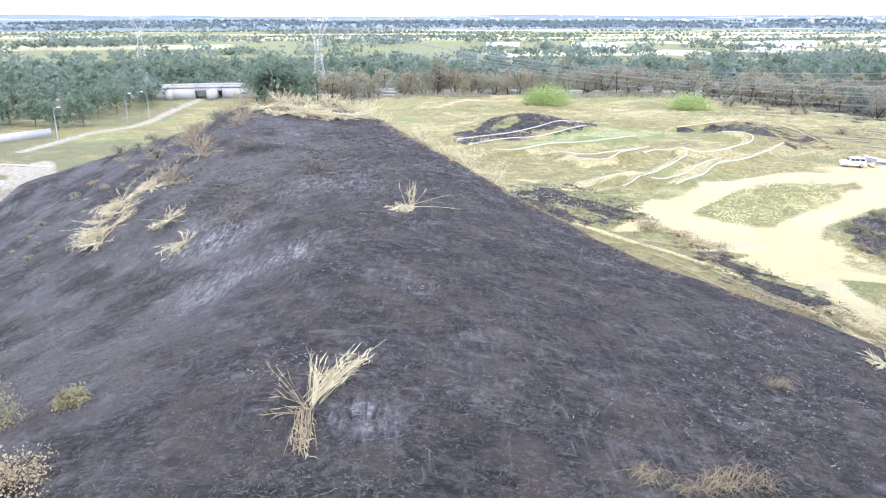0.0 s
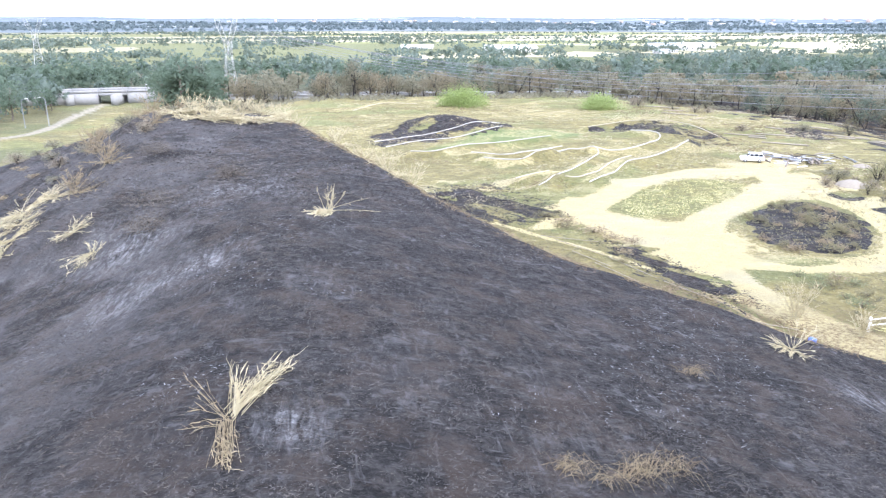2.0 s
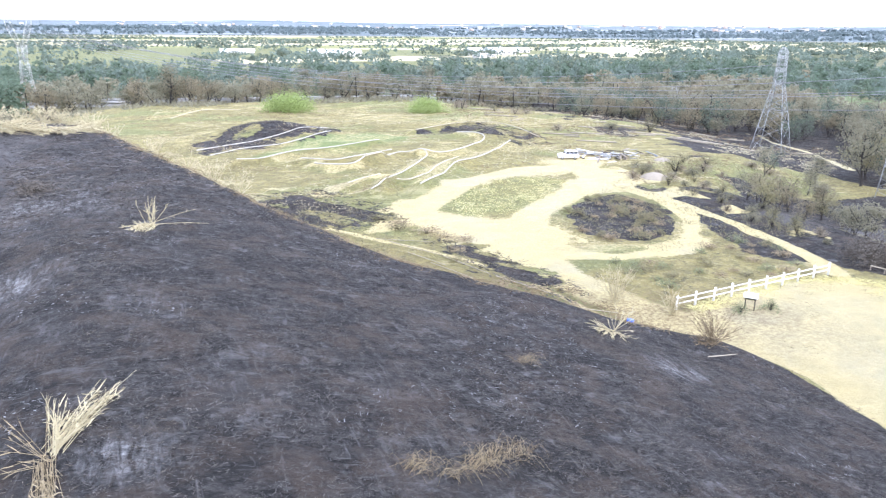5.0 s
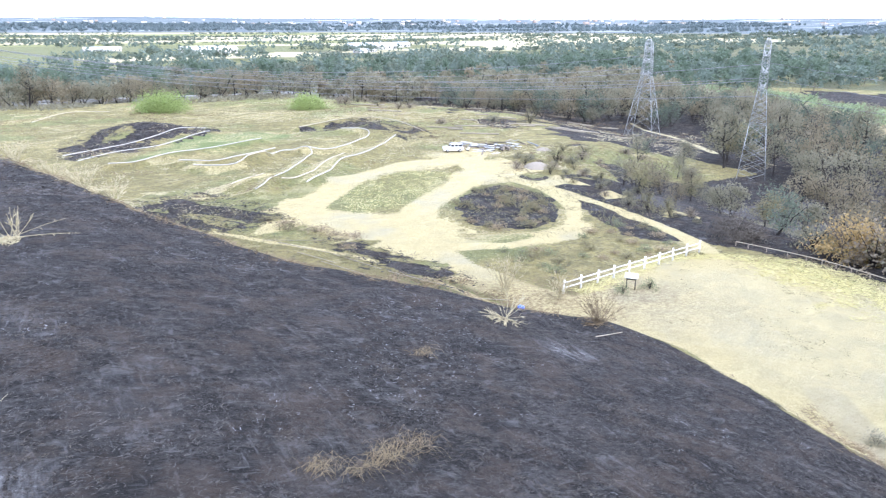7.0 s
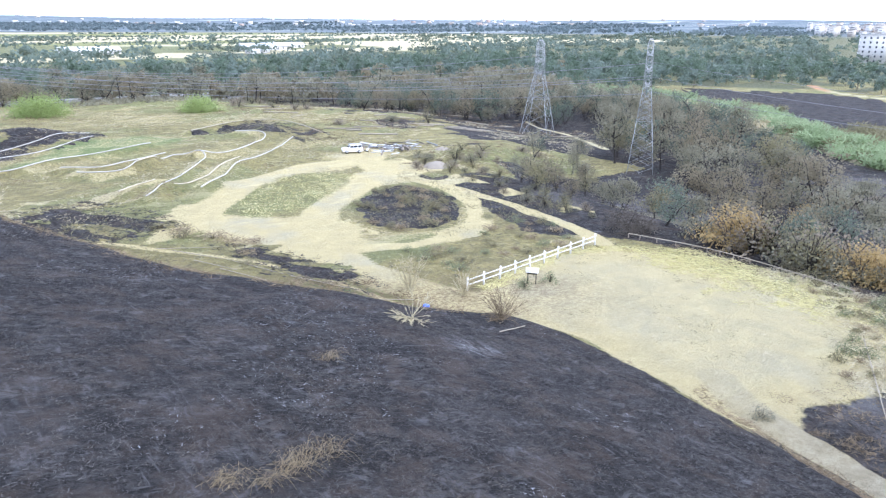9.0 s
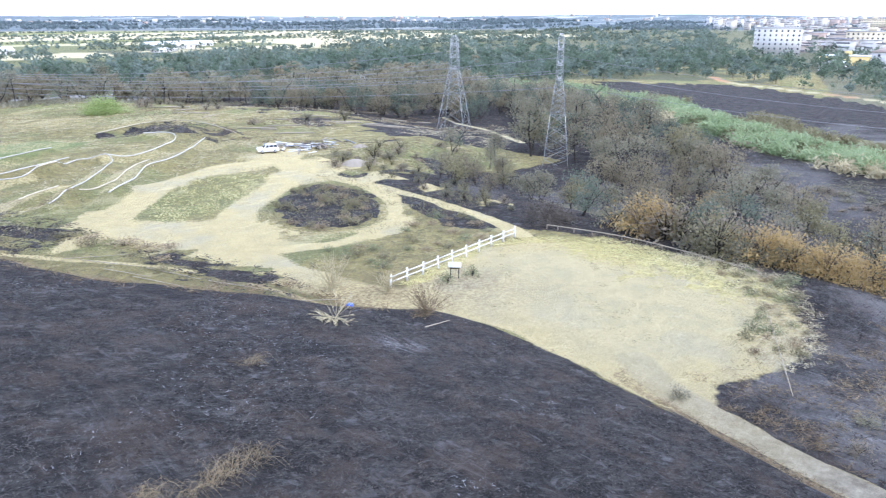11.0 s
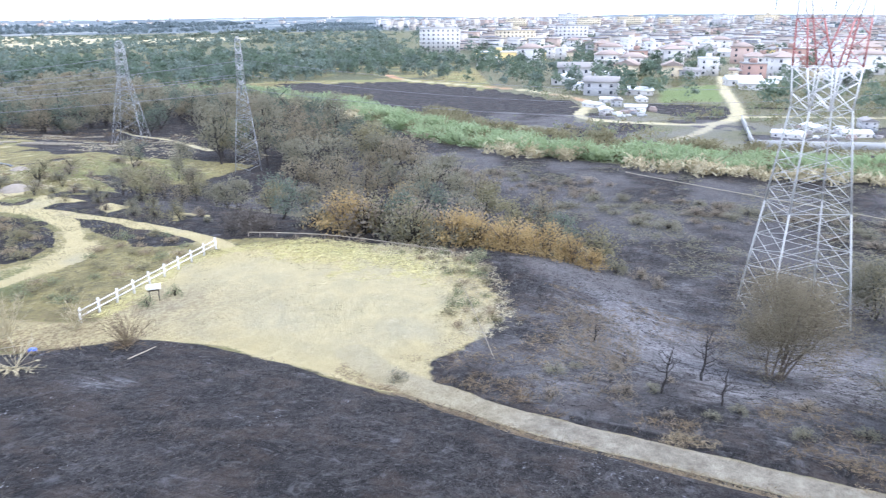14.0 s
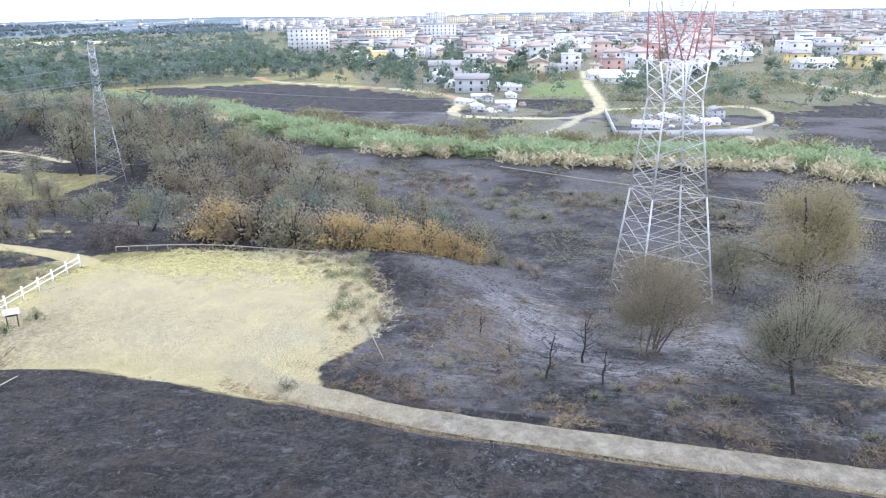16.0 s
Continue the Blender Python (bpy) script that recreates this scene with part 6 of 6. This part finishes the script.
def edge_scrub():
    """Bushes and rough growth between the reed belt and the town."""
    rng = np.random.default_rng(57)
    green, brown = Heap(), Heap()
    for _ in range(2600):
        x, y = rng.uniform(150, 345), rng.uniform(-110, 70)
        if in_area(BURNT_FIELD)(x, y) or in_area(FAR_BURNT)(x, y) or in_area(TOWN_GREEN)(x, y) or min(off_line(x, y, p) for p in TOWN_ROADS) < 3.5 or off_line(x, y, ORANGE_ROAD) < 4:
            continue
        if vnoise(x, y, 22, 58, 3) < 0.42 or off_line(x, y, REED_FRONT) < 20:
            continue
        size = rng.uniform(0.7, 2.6)
        ball = rng.normal(size=(26, 3)) * [size * 0.5, size * 0.5, size * 0.35]
        (green if rng.random() < 0.5 else brown).cards(ball + [x, y, gz(x, y) + size * 0.5], 0.6, rng)
    stuff("green_scrub", green, M_FIELDGREEN, "grey-green bushes on rough ground before the town", "scrub")
    stuff("brown_scrub", brown, M_OLIVE, "dry brown bushes on rough ground before the town", "scrub")


edge_scrub()
yrng = random.Random(9)
for k in range(46):
    x, y = (192 + yrng.gauss(0, 9), -14 + yrng.gauss(0, 9)) if k < 30 else (211 + yrng.gauss(0, 5), 34 + yrng.gauss(0, 4))
    if min(off_line(x, y, p) for p in TOWN_ROADS) < 3:
        continue
    w, d, t = yrng.uniform(0.8, 3.8), yrng.uniform(0.6, 2.0), yrng.uniform(0.3, 1.0)
    h = Heap().box(-w / 2, -d / 2, -0.1, w / 2, d / 2, t).box(-w * 0.3, -d * 0.4, t - 0.02, w * 0.35, d * 0.4, t * 1.35)
    ob = tagged(new("scrap_crate", h.mesh("scrap_crate", (M_SHEET, M_CONCRETE, M_DULLSTEEL, M_TILEGREY, M_TILE)[k % 5])), "pale scrap and crate in the yard beyond the reeds", "scrap", "scrap yard")
    ob.matrix_basis = pose(x, y, gz(x, y), 0, 0, yrng.uniform(0, 180))


def strewn(name, n, box, keep, tall, flat, width, mat, label, seed, clump=0.0, per=1, category="grass"):
    """Blades of grass or stalks over the ground, upright or lying."""
    rng = np.random.default_rng(seed)
    x, y = rng.uniform(box[0], box[2], n), rng.uniform(box[1], box[3], n)
    ok = keep(x, y)
    x, y = np.repeat(x[ok], per), np.repeat(y[ok], per)
    m = len(x)
    x, y = x + rng.normal(size=m) * clump, y + rng.normal(size=m) * clump
    base = np.stack([x, y, ground_z(x, y) + 0.01], -1)
    size = rng.uniform(tall * 0.45, tall * 1.2, m)
    a = rng.uniform(0, 2 * math.pi, m)
    out = flat * rng.uniform(0.5, 1.3, m)
    reach = np.stack([np.cos(a) * out * size, np.sin(a) * out * size, size * rng.uniform(0.2, 1.0, m) * (1 - 0.75 * min(flat, 1))], -1)
    bend = np.stack([np.cos(a) * size * 0.25, np.sin(a) * size * 0.25, -size * 0.12 * np.ones(m)], -1)
    return stuff(name, Heap().blades(base, reach, width * rng.uniform(0.6, 1.4, m), bend, rng), mat, label, category)


def on_mound(x, y):
    return area_distance(x, y, MOUND) < -0.4


def seen_side(x, y):
    return (np.degrees(np.arctan2(x, y)) > -36) & (np.degrees(np.arctan2(x, y)) < 112) & (np.hypot(x, y) > 9)


strewn("charred_stubble", 150000, (-30, -14, 37, 60), lambda x, y: on_mound(x, y) & seen_side(x, y) & (vnoise(x, y, 1.6, 61, 3) > 0.42), 0.16, 0.8, 0.03, M_SOOT, "short charred grass stubble on the hill", 61)
strewn("ashen_stalks", 95000, (-30, -14, 37, 60), lambda x, y: on_mound(x, y) & seen_side(x, y) & (vnoise(x, y, 2.2, 62, 3) > 0.47), 0.16, 1.5, 0.016, M_ASHSTALK, "pale ashen stalks lying on the burnt hill", 62)
strewn("far_ashen_stalks", 16000, (-45, 55, 12, 112), lambda x, y: on_mound(x, y) & (vnoise(x, y, 3, 63, 3) > 0.5), 0.5, 1.5, 0.05, M_ASHSTALK, "pale ashen stalks on the far end of the hill", 63)
strewn("far_stubble", 26000, (-45, 55, 12, 112), lambda x, y: on_mound(x, y), 0.3, 0.8, 0.06, M_SOOT, "charred stubble on the far end of the hill", 64)
strewn("charred_tufts", 11000, (-30, -14, 37, 62), lambda x, y: on_mound(x, y) & seen_side(x, y) & (vnoise(x, y, 3.0, 74, 3) > 0.4), 0.2, 0.6, 0.022, M_TUFT, "grey-brown charred grass tufts on the hill", 74, 0.1, 6)
strewn("white_ash", 26000, (-30, -14, 37, 100), lambda x, y: on_mound(x, y) & seen_side(x, y) & (vnoise(x, y, 4.5, 75, 4) > 0.62), 0.11, 1.5, 0.026, M_WHITEASH, "flecks of pale ash on the burnt hill", 75, 0.1, 2)
strewn("brown_grass", 9000, (-30, 0, 36, 70), lambda x, y: on_mound(x, y) & seen_side(x, y) & (vnoise(x, y, 5, 65, 4) > 0.57 + 0.002 * np.maximum(y - 30, 0)), 0.2, 1.0, 0.016, M_ASHBROWN, "thin patches of brown withered grass on the burnt hill", 65, 0.3, 10)
strewn("flank_grass", 5200, (-34, 12, -4, 75), lambda x, y: on_mound(x, y) & (vnoise(x, y, 4, 82, 4) > 0.55 - 0.006 * (-6 - x)), 0.22, 1.0, 0.018, M_ASHBROWN, "pale withered grass on the hill's steep flank", 82, 0.3, 6)
strewn("verge_grass", 7000, (29, -60, 38, 24), lambda x, y: (np.abs(line_distance(x, y, ROAD) - 1.75) < 0.3 + 0.9 * vnoise(x, y, 3, 89, 3)) & ((x < 35.2 + 0.08 * (y - 2)) | (vnoise(x, y, 2, 90, 3) > 0.62)), 0.45, 0.6, 0.025, M_DRYGRASS, "dry grass along the gravel road's verge", 66, 0.2, 9)
strewn("verge_tussocks", 5200, (28, -60, 42, 22), lambda x, y: (np.abs(line_distance(x, y, ROAD) - 2.5) < 1.2) & ((x < 36) | (vnoise(x, y, 3, 88, 2) > 0.62)) & (vnoise(x, y, 2.5, 83, 3) > 0.42), 0.75, 0.5, 0.025, M_BROWNGRASS, "brown withered tussocks beside the gravel road", 83, 0.2, 10)
strewn("bank_grass", 3200, (37, -34, 64, 22), lambda x, y: (line_distance(x, y, ROAD) > 2.4) & (area_distance(x, y, LOT) > 1.2) & (vnoise(x, y, 4.5, 84, 4) > 0.56), 0.5, 0.7, 0.028, M_BROWNGRASS, "patches of rust-brown grass on the burnt bank", 84, 0.3, 10)
strewn("lot_straw", 20000, (38, 18, 64, 50), lambda x, y: (area_distance(x, y, LOT) < 0.8) & (np.maximum(smooth(45, 63, x), smooth(2.2, 0.2, -area_distance(x, y, LOT))) * (y > 22) > 0.1 + 0.45 * vnoise(x, y, 2.5, 76, 3) + 0.75 * vnoise(x, y, 0.5, 78, 2)) & (line_distance(x, y, [(36, 40), (36, 20)]) > 3), 0.28, 1.4, 0.03, M_YELLOWSTRAW, "yellow straw strewn over the dirt lot's far side", 76, 0.25, 5)
strewn("foot_grass", 8000, (-4, 42, 32, 106), lambda x, y: (area_distance(x, y, MOUND) > 1) & (area_distance(x, y, MOUND) < 13) & (vnoise(x, y, 4, 77, 3) > 0.45) & (line_distance(x, y, FOOT_TRAIL) > 0.6), 0.6, 0.5, 0.05, M_BROWNGRASS, "withered brown grass below the hill", 77, 0.35, 8)
strewn("island_grass", 900, (30, 76, 54, 100), lambda x, y: area_distance(x, y, ISLAND_GREEN) < 0, 0.4, 0.5, 0.06, M_YELLOWSTRAW, "dry yellow grass on the island between the tracks", 78, 0.4, 8)
strewn("slope_grass", 6000, (-14, 30, 40, 112), lambda x, y: (np.abs(area_distance(x, y, MOUND) - 2.6) < 3.6) & (area_distance(x, y, LOT) > 2), 0.65, 0.5, 0.035, M_BROWNGRASS, "dry grass along the foot of the hill", 67, 0.3, 9)
strewn("crest_grass", 4200, (-14, 18, 38, 112), lambda x, y: (np.abs(area_distance(x, y, MOUND) - 0.3) < 0.3 + 2.2 * vnoise(x, y, 3.5, 97, 3) ** 2) & ((y > 38) | (vnoise(x, y, 2.5, 98, 3) > 0.55)), 0.5, 0.6, 0.03, M_DRYGRASS, "dry brown grass along the burnt hill's edge", 97, 0.3, 8)
strewn("field_grass", 8000, (-4, 60, 66, 200), lambda x, y: (area_distance(x, y, MOUND) > 2) & (vnoise(x, y, 10, 68, 3) > 0.47) & (area_distance(x, y, GREEN_STRIP) > 0) & (line_distance(x, y, MAIN_PATH) > 3) & (line_distance(x, y, LEFT_PATH) > 3), 0.45, 0.4, 0.06,
       M_OLIVE, "dry olive grass of the field", 68, 0.5, 7)
strewn("lot_grass", 1500, (40, 17, 66, 49), lambda x, y: (np.abs(area_distance(x, y, LOT) - 0.2) < 1.8) & (y < 46), 0.4, 0.5, 0.03, M_DRYGRASS, "dry grass round the dirt lot's edge", 69, 0.3, 9)
strewn("valley_stubble", 26000, (37, -40, 85, 26), lambda x, y: (line_distance(x, y, ROAD) > 2.2) & (area_distance(x, y, LOT) > 1.5) & (vnoise(x, y, 2, 70, 3) > 0.45), 0.4, 0.8, 0.035, M_SOOT, "charred stubble beyond the road", 70, 0.1, 2)
strewn("valley_stalks", 9000, (37, -40, 85, 26), lambda x, y: (line_distance(x, y, ROAD) > 2.2) & (area_distance(x, y, LOT) > 1.5) & (vnoise(x, y, 2, 71, 3) > 0.5), 0.5, 1.2, 0.03, M_ASHSTALK, "ashen stalks beyond the road", 71)
strewn("straw_patch", 700, (46, -24, 60, -12), lambda x, y: np.hypot((x - 53) / 5, (y + 18) / 2.6) + 0.8 * (vnoise(x, y, 3, 79, 2) - 0.5) < 1, 0.5, 1.0, 0.03, M_STRAW, "pale straw lying below the singed trees", 79, 0.3, 9)
strewn("rust_grass", 900, (40, -2, 56, 22), lambda x, y: np.abs(y - (7 + 0.2 * (x - 40)) - 3 * (vnoise(x, y, 4, 72, 2) - 0.5)) < 2.4, 0.7, 0.4, 0.04, M_BROWN, "rust-brown withered grass on the bank", 72, 0.25, 10)


strewn("valley_brush", 5200, (74, -50, 132, 66), lambda x, y: (area_distance(x, y, MOUND) > 20) & (vnoise(x * 0.6 + 0.3 * y, y, 7, 85, 4) > 0.53), 0.7, 0.8, 0.07, M_GREYBROWN, "low grey-brown brush on the burnt valley floor", 85, 0.6, 9)
strewn("rough_straw", 3000, (62, 88, 135, 205), lambda x, y: (vnoise(x * 0.6 + y * 0.3, y, 7, 91, 4) > 0.53), 0.6, 0.8, 0.07, M_STRAW, "pale straw on the rough ground beyond the field", 91, 0.5, 8)
strewn("rough_brush", 3000, (62, 88, 135, 205), lambda x, y: (vnoise(x * 0.6 + y * 0.3, y, 8, 92, 4) > 0.52), 0.8, 0.6, 0.07, M_BROWNGRASS, "brown brush on the rough ground beyond the field", 92, 0.5, 8)
strewn("corner_grass", 2600, (43, 14, 68, 34), lambda x, y: (line_distance(x, y, [(63.5, 32), (62, 26), (56, 20.8), (48, 17.4)]) < 0.6 + 3.6 * vnoise(x, y, 2.5, 94, 3)), 0.55, 0.6, 0.03, M_STRAW, "tall straw-coloured grass at the lot's far corner", 94, 0.3, 9)
strewn("lot_tufts", 700, (40, 18, 64, 48), lambda x, y: (area_distance(x, y, LOT) < 0) & (vnoise(x, y, 3, 93, 3) > 0.56 - 0.008 * (x - 50)), 0.16, 0.9, 0.03, M_OLIVE, "small olive tufts on the dirt lot", 93, 0.22, 9)
strewn("belt_brush", 2600, (-58, 208, 215, 250), lambda x, y: (line_distance(x, y, HIGHWAY) > 5.5) & (vnoise(x, y, 12, 99, 3) > 0.4), 2.2, 0.4, 0.3, M_GREYBROWN, "grey-brown undergrowth along the highway", 99, 1.2, 9, "brush")
strewn("field_straw", 3600, (-6, 84, 64, 206), lambda x, y: (area_distance(x, y, MOUND) > 3) & (vnoise(x * 0.5 + y * 0.3, y, 6, 86, 4) > 0.55) & (area_distance(x, y, GREEN_STRIP) > 0) & (line_distance(x, y, MAIN_PATH) > 3) & (line_distance(x, y, LEFT_PATH) > 3), 0.5, 0.6, 0.06, M_STRAW, "pale straw in the dry field", 86, 0.5, 7)
strewn("field_brush", 1500, (-10, 92, 66, 210), lambda x, y: (area_distance(x, y, MOUND) > 3) & (vnoise(x * 0.4 + y * 0.3, y, 7, 87, 4) > 0.6) & (area_distance(x, y, GREEN_STRIP) > 0) & (line_distance(x, y, MAIN_PATH) > 3) & (line_distance(x, y, LEFT_PATH) > 3), 0.7, 0.6, 0.07, M_BROWNGRASS, "brown brush in the dry field", 87, 0.6, 10)
strewn("hump_stubble", 2600, (0, 120, 72, 165), lambda x, y: (area_distance(x, y, DARK_HUMP) < 1) | (area_distance(x, y, DARK_BANK) < 1), 0.6, 0.8, 0.1, M_TUFT, "grey stubble on the scorched humps", 80, 0.4, 6)
strewn("foot_stubble", 2600, (0, 50, 32, 98), lambda x, y: (area_distance(x, y, FOOT_BURNT) < 2) | (area_distance(x, y, FOOT_SLIVER) < 1), 0.5, 0.8, 0.06, M_TUFT, "grey stubble on the scorched strip below the hill", 81, 0.3, 7)


for k, (x, y, r) in enumerate(((-16.5, 58.5, 2.6), (-15.4, 53.2, 1.8), (-23.5, 66.5, 2.4), (-25, 77, 2.6), (-24.4, 84, 2.6), (-20, 74, 1.8), (-11, 63, 1.6))):
    place(shrub("low mat of charred brown brush on the hill", "charred brush", 0.75, r, 40, 40, 0.12, M_ASHBROWN, 460 + k, "brush_mat", "brush"), x, y)
# ---- giant reed clumps left standing or fallen on the hill ----
def reed_clump(label, x, y, parts, seed, thick=0.016, mat=None):
    """A burnt-over clump: parts are (kind, heading, length, count, spread, lift)."""
    rng = np.random.default_rng(seed)
    z0 = gz(x, y)
    ob = thing("reed_clump", label, "reed clump", "reed clumps", pose(x, y, z0))
    for kind, head, length, count, spread, lift in parts:
        canes, leaves = Heap(), []
        for k in range(count):
            a = radians(head + rng.normal() * spread)
            ln = length * rng.uniform(0.6, 1.05)
            el = radians(max(lift + rng.normal() * 7, -2))
            foot = rng.normal(size=2) * 0.16
            d = np.array([math.sin(a) * math.cos(el), math.cos(a) * math.cos(el), math.sin(el)])
            path = [np.array([foot[0], foot[1], 0.03]) + d * ln * f + [0, 0, -0.12 * ln * f * f] for f in (0, 0.33, 0.66, 1)]
            low = ground_z(np.array([x + p[0] for p in path]), np.array([y + p[1] for p in path])) - z0
            for p, q in zip(path, low):
                p[2] = max(p[2], q + 0.04 + 0.12 * rng.random())
            canes.tube(path, thick, thick * 0.5, 4, False)
            for f in rng.uniform(0.25, 1.0, 9 if kind == "leafy" else 3):
                leaves.append((path[0] + (path[3] - path[0]) * f, d))
        tagged(part("thatch", canes, mat or M_STRAW, ob), kind="stuff")
        base = np.array([p for p, _ in leaves])
        along = np.array([d for _, d in leaves])
        n = len(base)
        reach = along * 0.35 + rng.normal(size=(n, 3)) * 0.16
        litter = part("litter", Heap().blades(base, reach, thick * 3, np.stack([np.zeros(n), np.zeros(n), -rng.uniform(0, 0.18, n)], -1), rng), mat or M_STRAW, ob, "withered straw-yellow leaves")
        tagged(litter, kind="stuff")
    return ob


reed_clump("straw-yellow giant reed fallen across burnt ground", -4.45, 22.3, (("bare", 20, 5.3, 7, 5, 4), ("leafy", 20, 4.1, 34, 3.5, 5), ("bare", -4, 2.3, 9, 7, 36), ("leafy", -2, 1.9, 5, 6, 30)), 81, 0.012)
reed_clump("half-burnt reed clump with fallen straw", -4.62, 21.75, (("bare", 172, 2.8, 30, 4, 3), ("bare", -45, 2.3, 7, 22, 40), ("bare", -85, 1.8, 4, 12, 10)), 82, 0.01, M_DRYGRASS)
reed_clump("stubby burnt reed clump standing on the hill", -2.2, 50.3, (("bare", 0, 2.5, 11, 60, 74), ("leafy", 215, 1.7, 34, 18, 5), ("bare", 72, 4.2, 3, 6, 2)), 83, 0.02)
reed_clump("flattened pale reeds on the hill's shoulder", -30.5, 68, (("leafy", 60, 4.5, 40, 40, 14), ("leafy", 190, 4.0, 26, 14, 6), ("bare", 95, 5, 12, 20, 5)), 84)
reed_clump("flattened pale reeds lower on the shoulder", -28.2, 60, (("leafy", 200, 4.6, 30, 16, 5), ("leafy", 30, 2.5, 14, 30, 15)), 85)
for k, (x, y, head, length) in enumerate(((-21, 88, 80, 3.6), (-18.5, 87, 100, 4.2), (-16, 88, 60, 3.8), (-13.5, 89.5, 95, 4.0), (-11.5, 92, 70, 3.4), (-17, 91, 20, 2.6))):
    reed_clump("heap of pale fallen straw at the hill's far end", x, y, (("leafy", head, length, 34, 30, 8), ("leafy", head + 170, length * 0.7, 20, 40, 10)), 140 + k, 0.03)
for k, (x, y, head) in enumerate(((-29.5, 66, 200), (-30.5, 63.5, 230), (-28.6, 63, 100), (-29.6, 60.5, 190), (-28, 57.5, 215), (-27, 66.5, 80))):
    reed_clump("mat of flattened pale reeds on the hill's shoulder", x, y, (("leafy", head, 2.2, 13, 55, 9), ("leafy", head + 120, 1.6, 8, 60, 14)), 150 + k, 0.018)
reed_clump("small heap of fallen reeds on the slope", -22.0, 56.3, (("bare", 60, 2.2, 22, 40, 30), ("bare", 200, 2.4, 14, 18, 8)), 86)
reed_clump("small burnt reed tussock on the slope", -19.0, 51.8, (("bare", 190, 3.0, 26, 14, 8), ("bare", 20, 1.2, 10, 50, 40)), 87)
reed_clump("pale fallen leaves of reed by the hill's foot", 24.6, 36.4, (("leafy", 230, 1.6, 16, 60, 14), ("bare", 60, 2.2, 8, 40, 50)), 88)
reed_clump("dry tall bush of canes at the lot's corner", 32.2, 36.2, (("bare", 0, 3.0, 46, 90, 64), ("bare", 60, 2.2, 20, 40, 30), ("bare", 250, 1.8, 16, 50, 20)), 89, 0.014, M_BROWNGRASS)
reed_clump("tall dry golden reeds beside the path", 32.6, 48.6, (("leafy", 0, 3.6, 36, 80, 68),), 90, 0.014)
reed_clump("dry golden reeds at the fence's end", 35.6, 45.0, (("leafy", 0, 2.4, 24, 80, 66),), 91, 0.014)
def tussock(x, y, head, length, count, seed):
    """Long withered grass that arches over to one side."""
    rng = np.random.default_rng(seed)
    z0 = gz(x, y)
    east, north = (gz(x + 0.5, y) - z0) * 2, (gz(x, y + 0.5) - z0) * 2
    ob = thing("grass_tussock", "tussock of long withered grass arching over burnt ground", "grass tussock", "grass tussocks", pose(x, y, z0))
    for name, share, mat in (("pale_thatch", 0.55, M_DRYGRASS), ("brown_thatch", 0.45, M_BROWNGRASS)):
        h = Heap()
        for _ in range(int(count * share)):
            foot = rng.normal(size=2) * [0.32, 0.2]
            a = radians(head + rng.normal() * 52)
            ln, rise = length * rng.uniform(0.45, 1.1), rng.uniform(0.45, 1.15)
            path = []
            for f in (0, 0.3, 0.6, 0.85, 1):
                px, py = foot[0] + math.sin(a) * ln * f, foot[1] + math.cos(a) * ln * f
                path.append((px, py, max(px * east + py * north + 0.02, ln * rise * (1.9 * f - 2.1 * f * f))))
            h.tube(path, 0.008, 0.003, 3, False)
        tagged(part(name, h, mat, ob), kind="stuff")
    return ob


for k, (x, y, head, length, count) in enumerate(((6.3, 20.3, 70, 1.0, 60), (7.4, 20.0, 85, 0.9, 36), (8.6, 20.4, 60, 1.2, 60), (9.5, 21.0, 35, 1.3, 64), (10.8, 21.5, 50, 1.1, 44), (15.5, 30.5, 70, 0.9, 50))):
    tussock(x, y, head, length, count, 920 + k)
for k, (x, y) in enumerate(((2.6, 70.5), (0.5, 74.5), (4.6, 66), (-2.5, 81), (6.2, 73), (5, 78), (-8, 99), (-14, 103), (-19, 104), (-24, 103), (-11, 101), (-12.5, 99), (-15.5, 101), (-17, 99.5), (-20.5, 101), (-9.5, 96.5), (-22, 99), (61, 153), (72.5, 152.6), (64.5, 151), (3, 84), (-20, 92), (-30, 88), (-25, 66), (-24, 72), (-27, 78), (-22.5, 84), (-24, 90), (-20, 97), (-27, 94))):
    reed_clump("golden dry reed clump along the hill's edge", x, y, (("leafy", 0, 2.8, 22, 90, 55), ("leafy", 90, 2.6, 12, 90, 12)), 100 + k, mat=M_DRYGRASS if x < -21 else None)
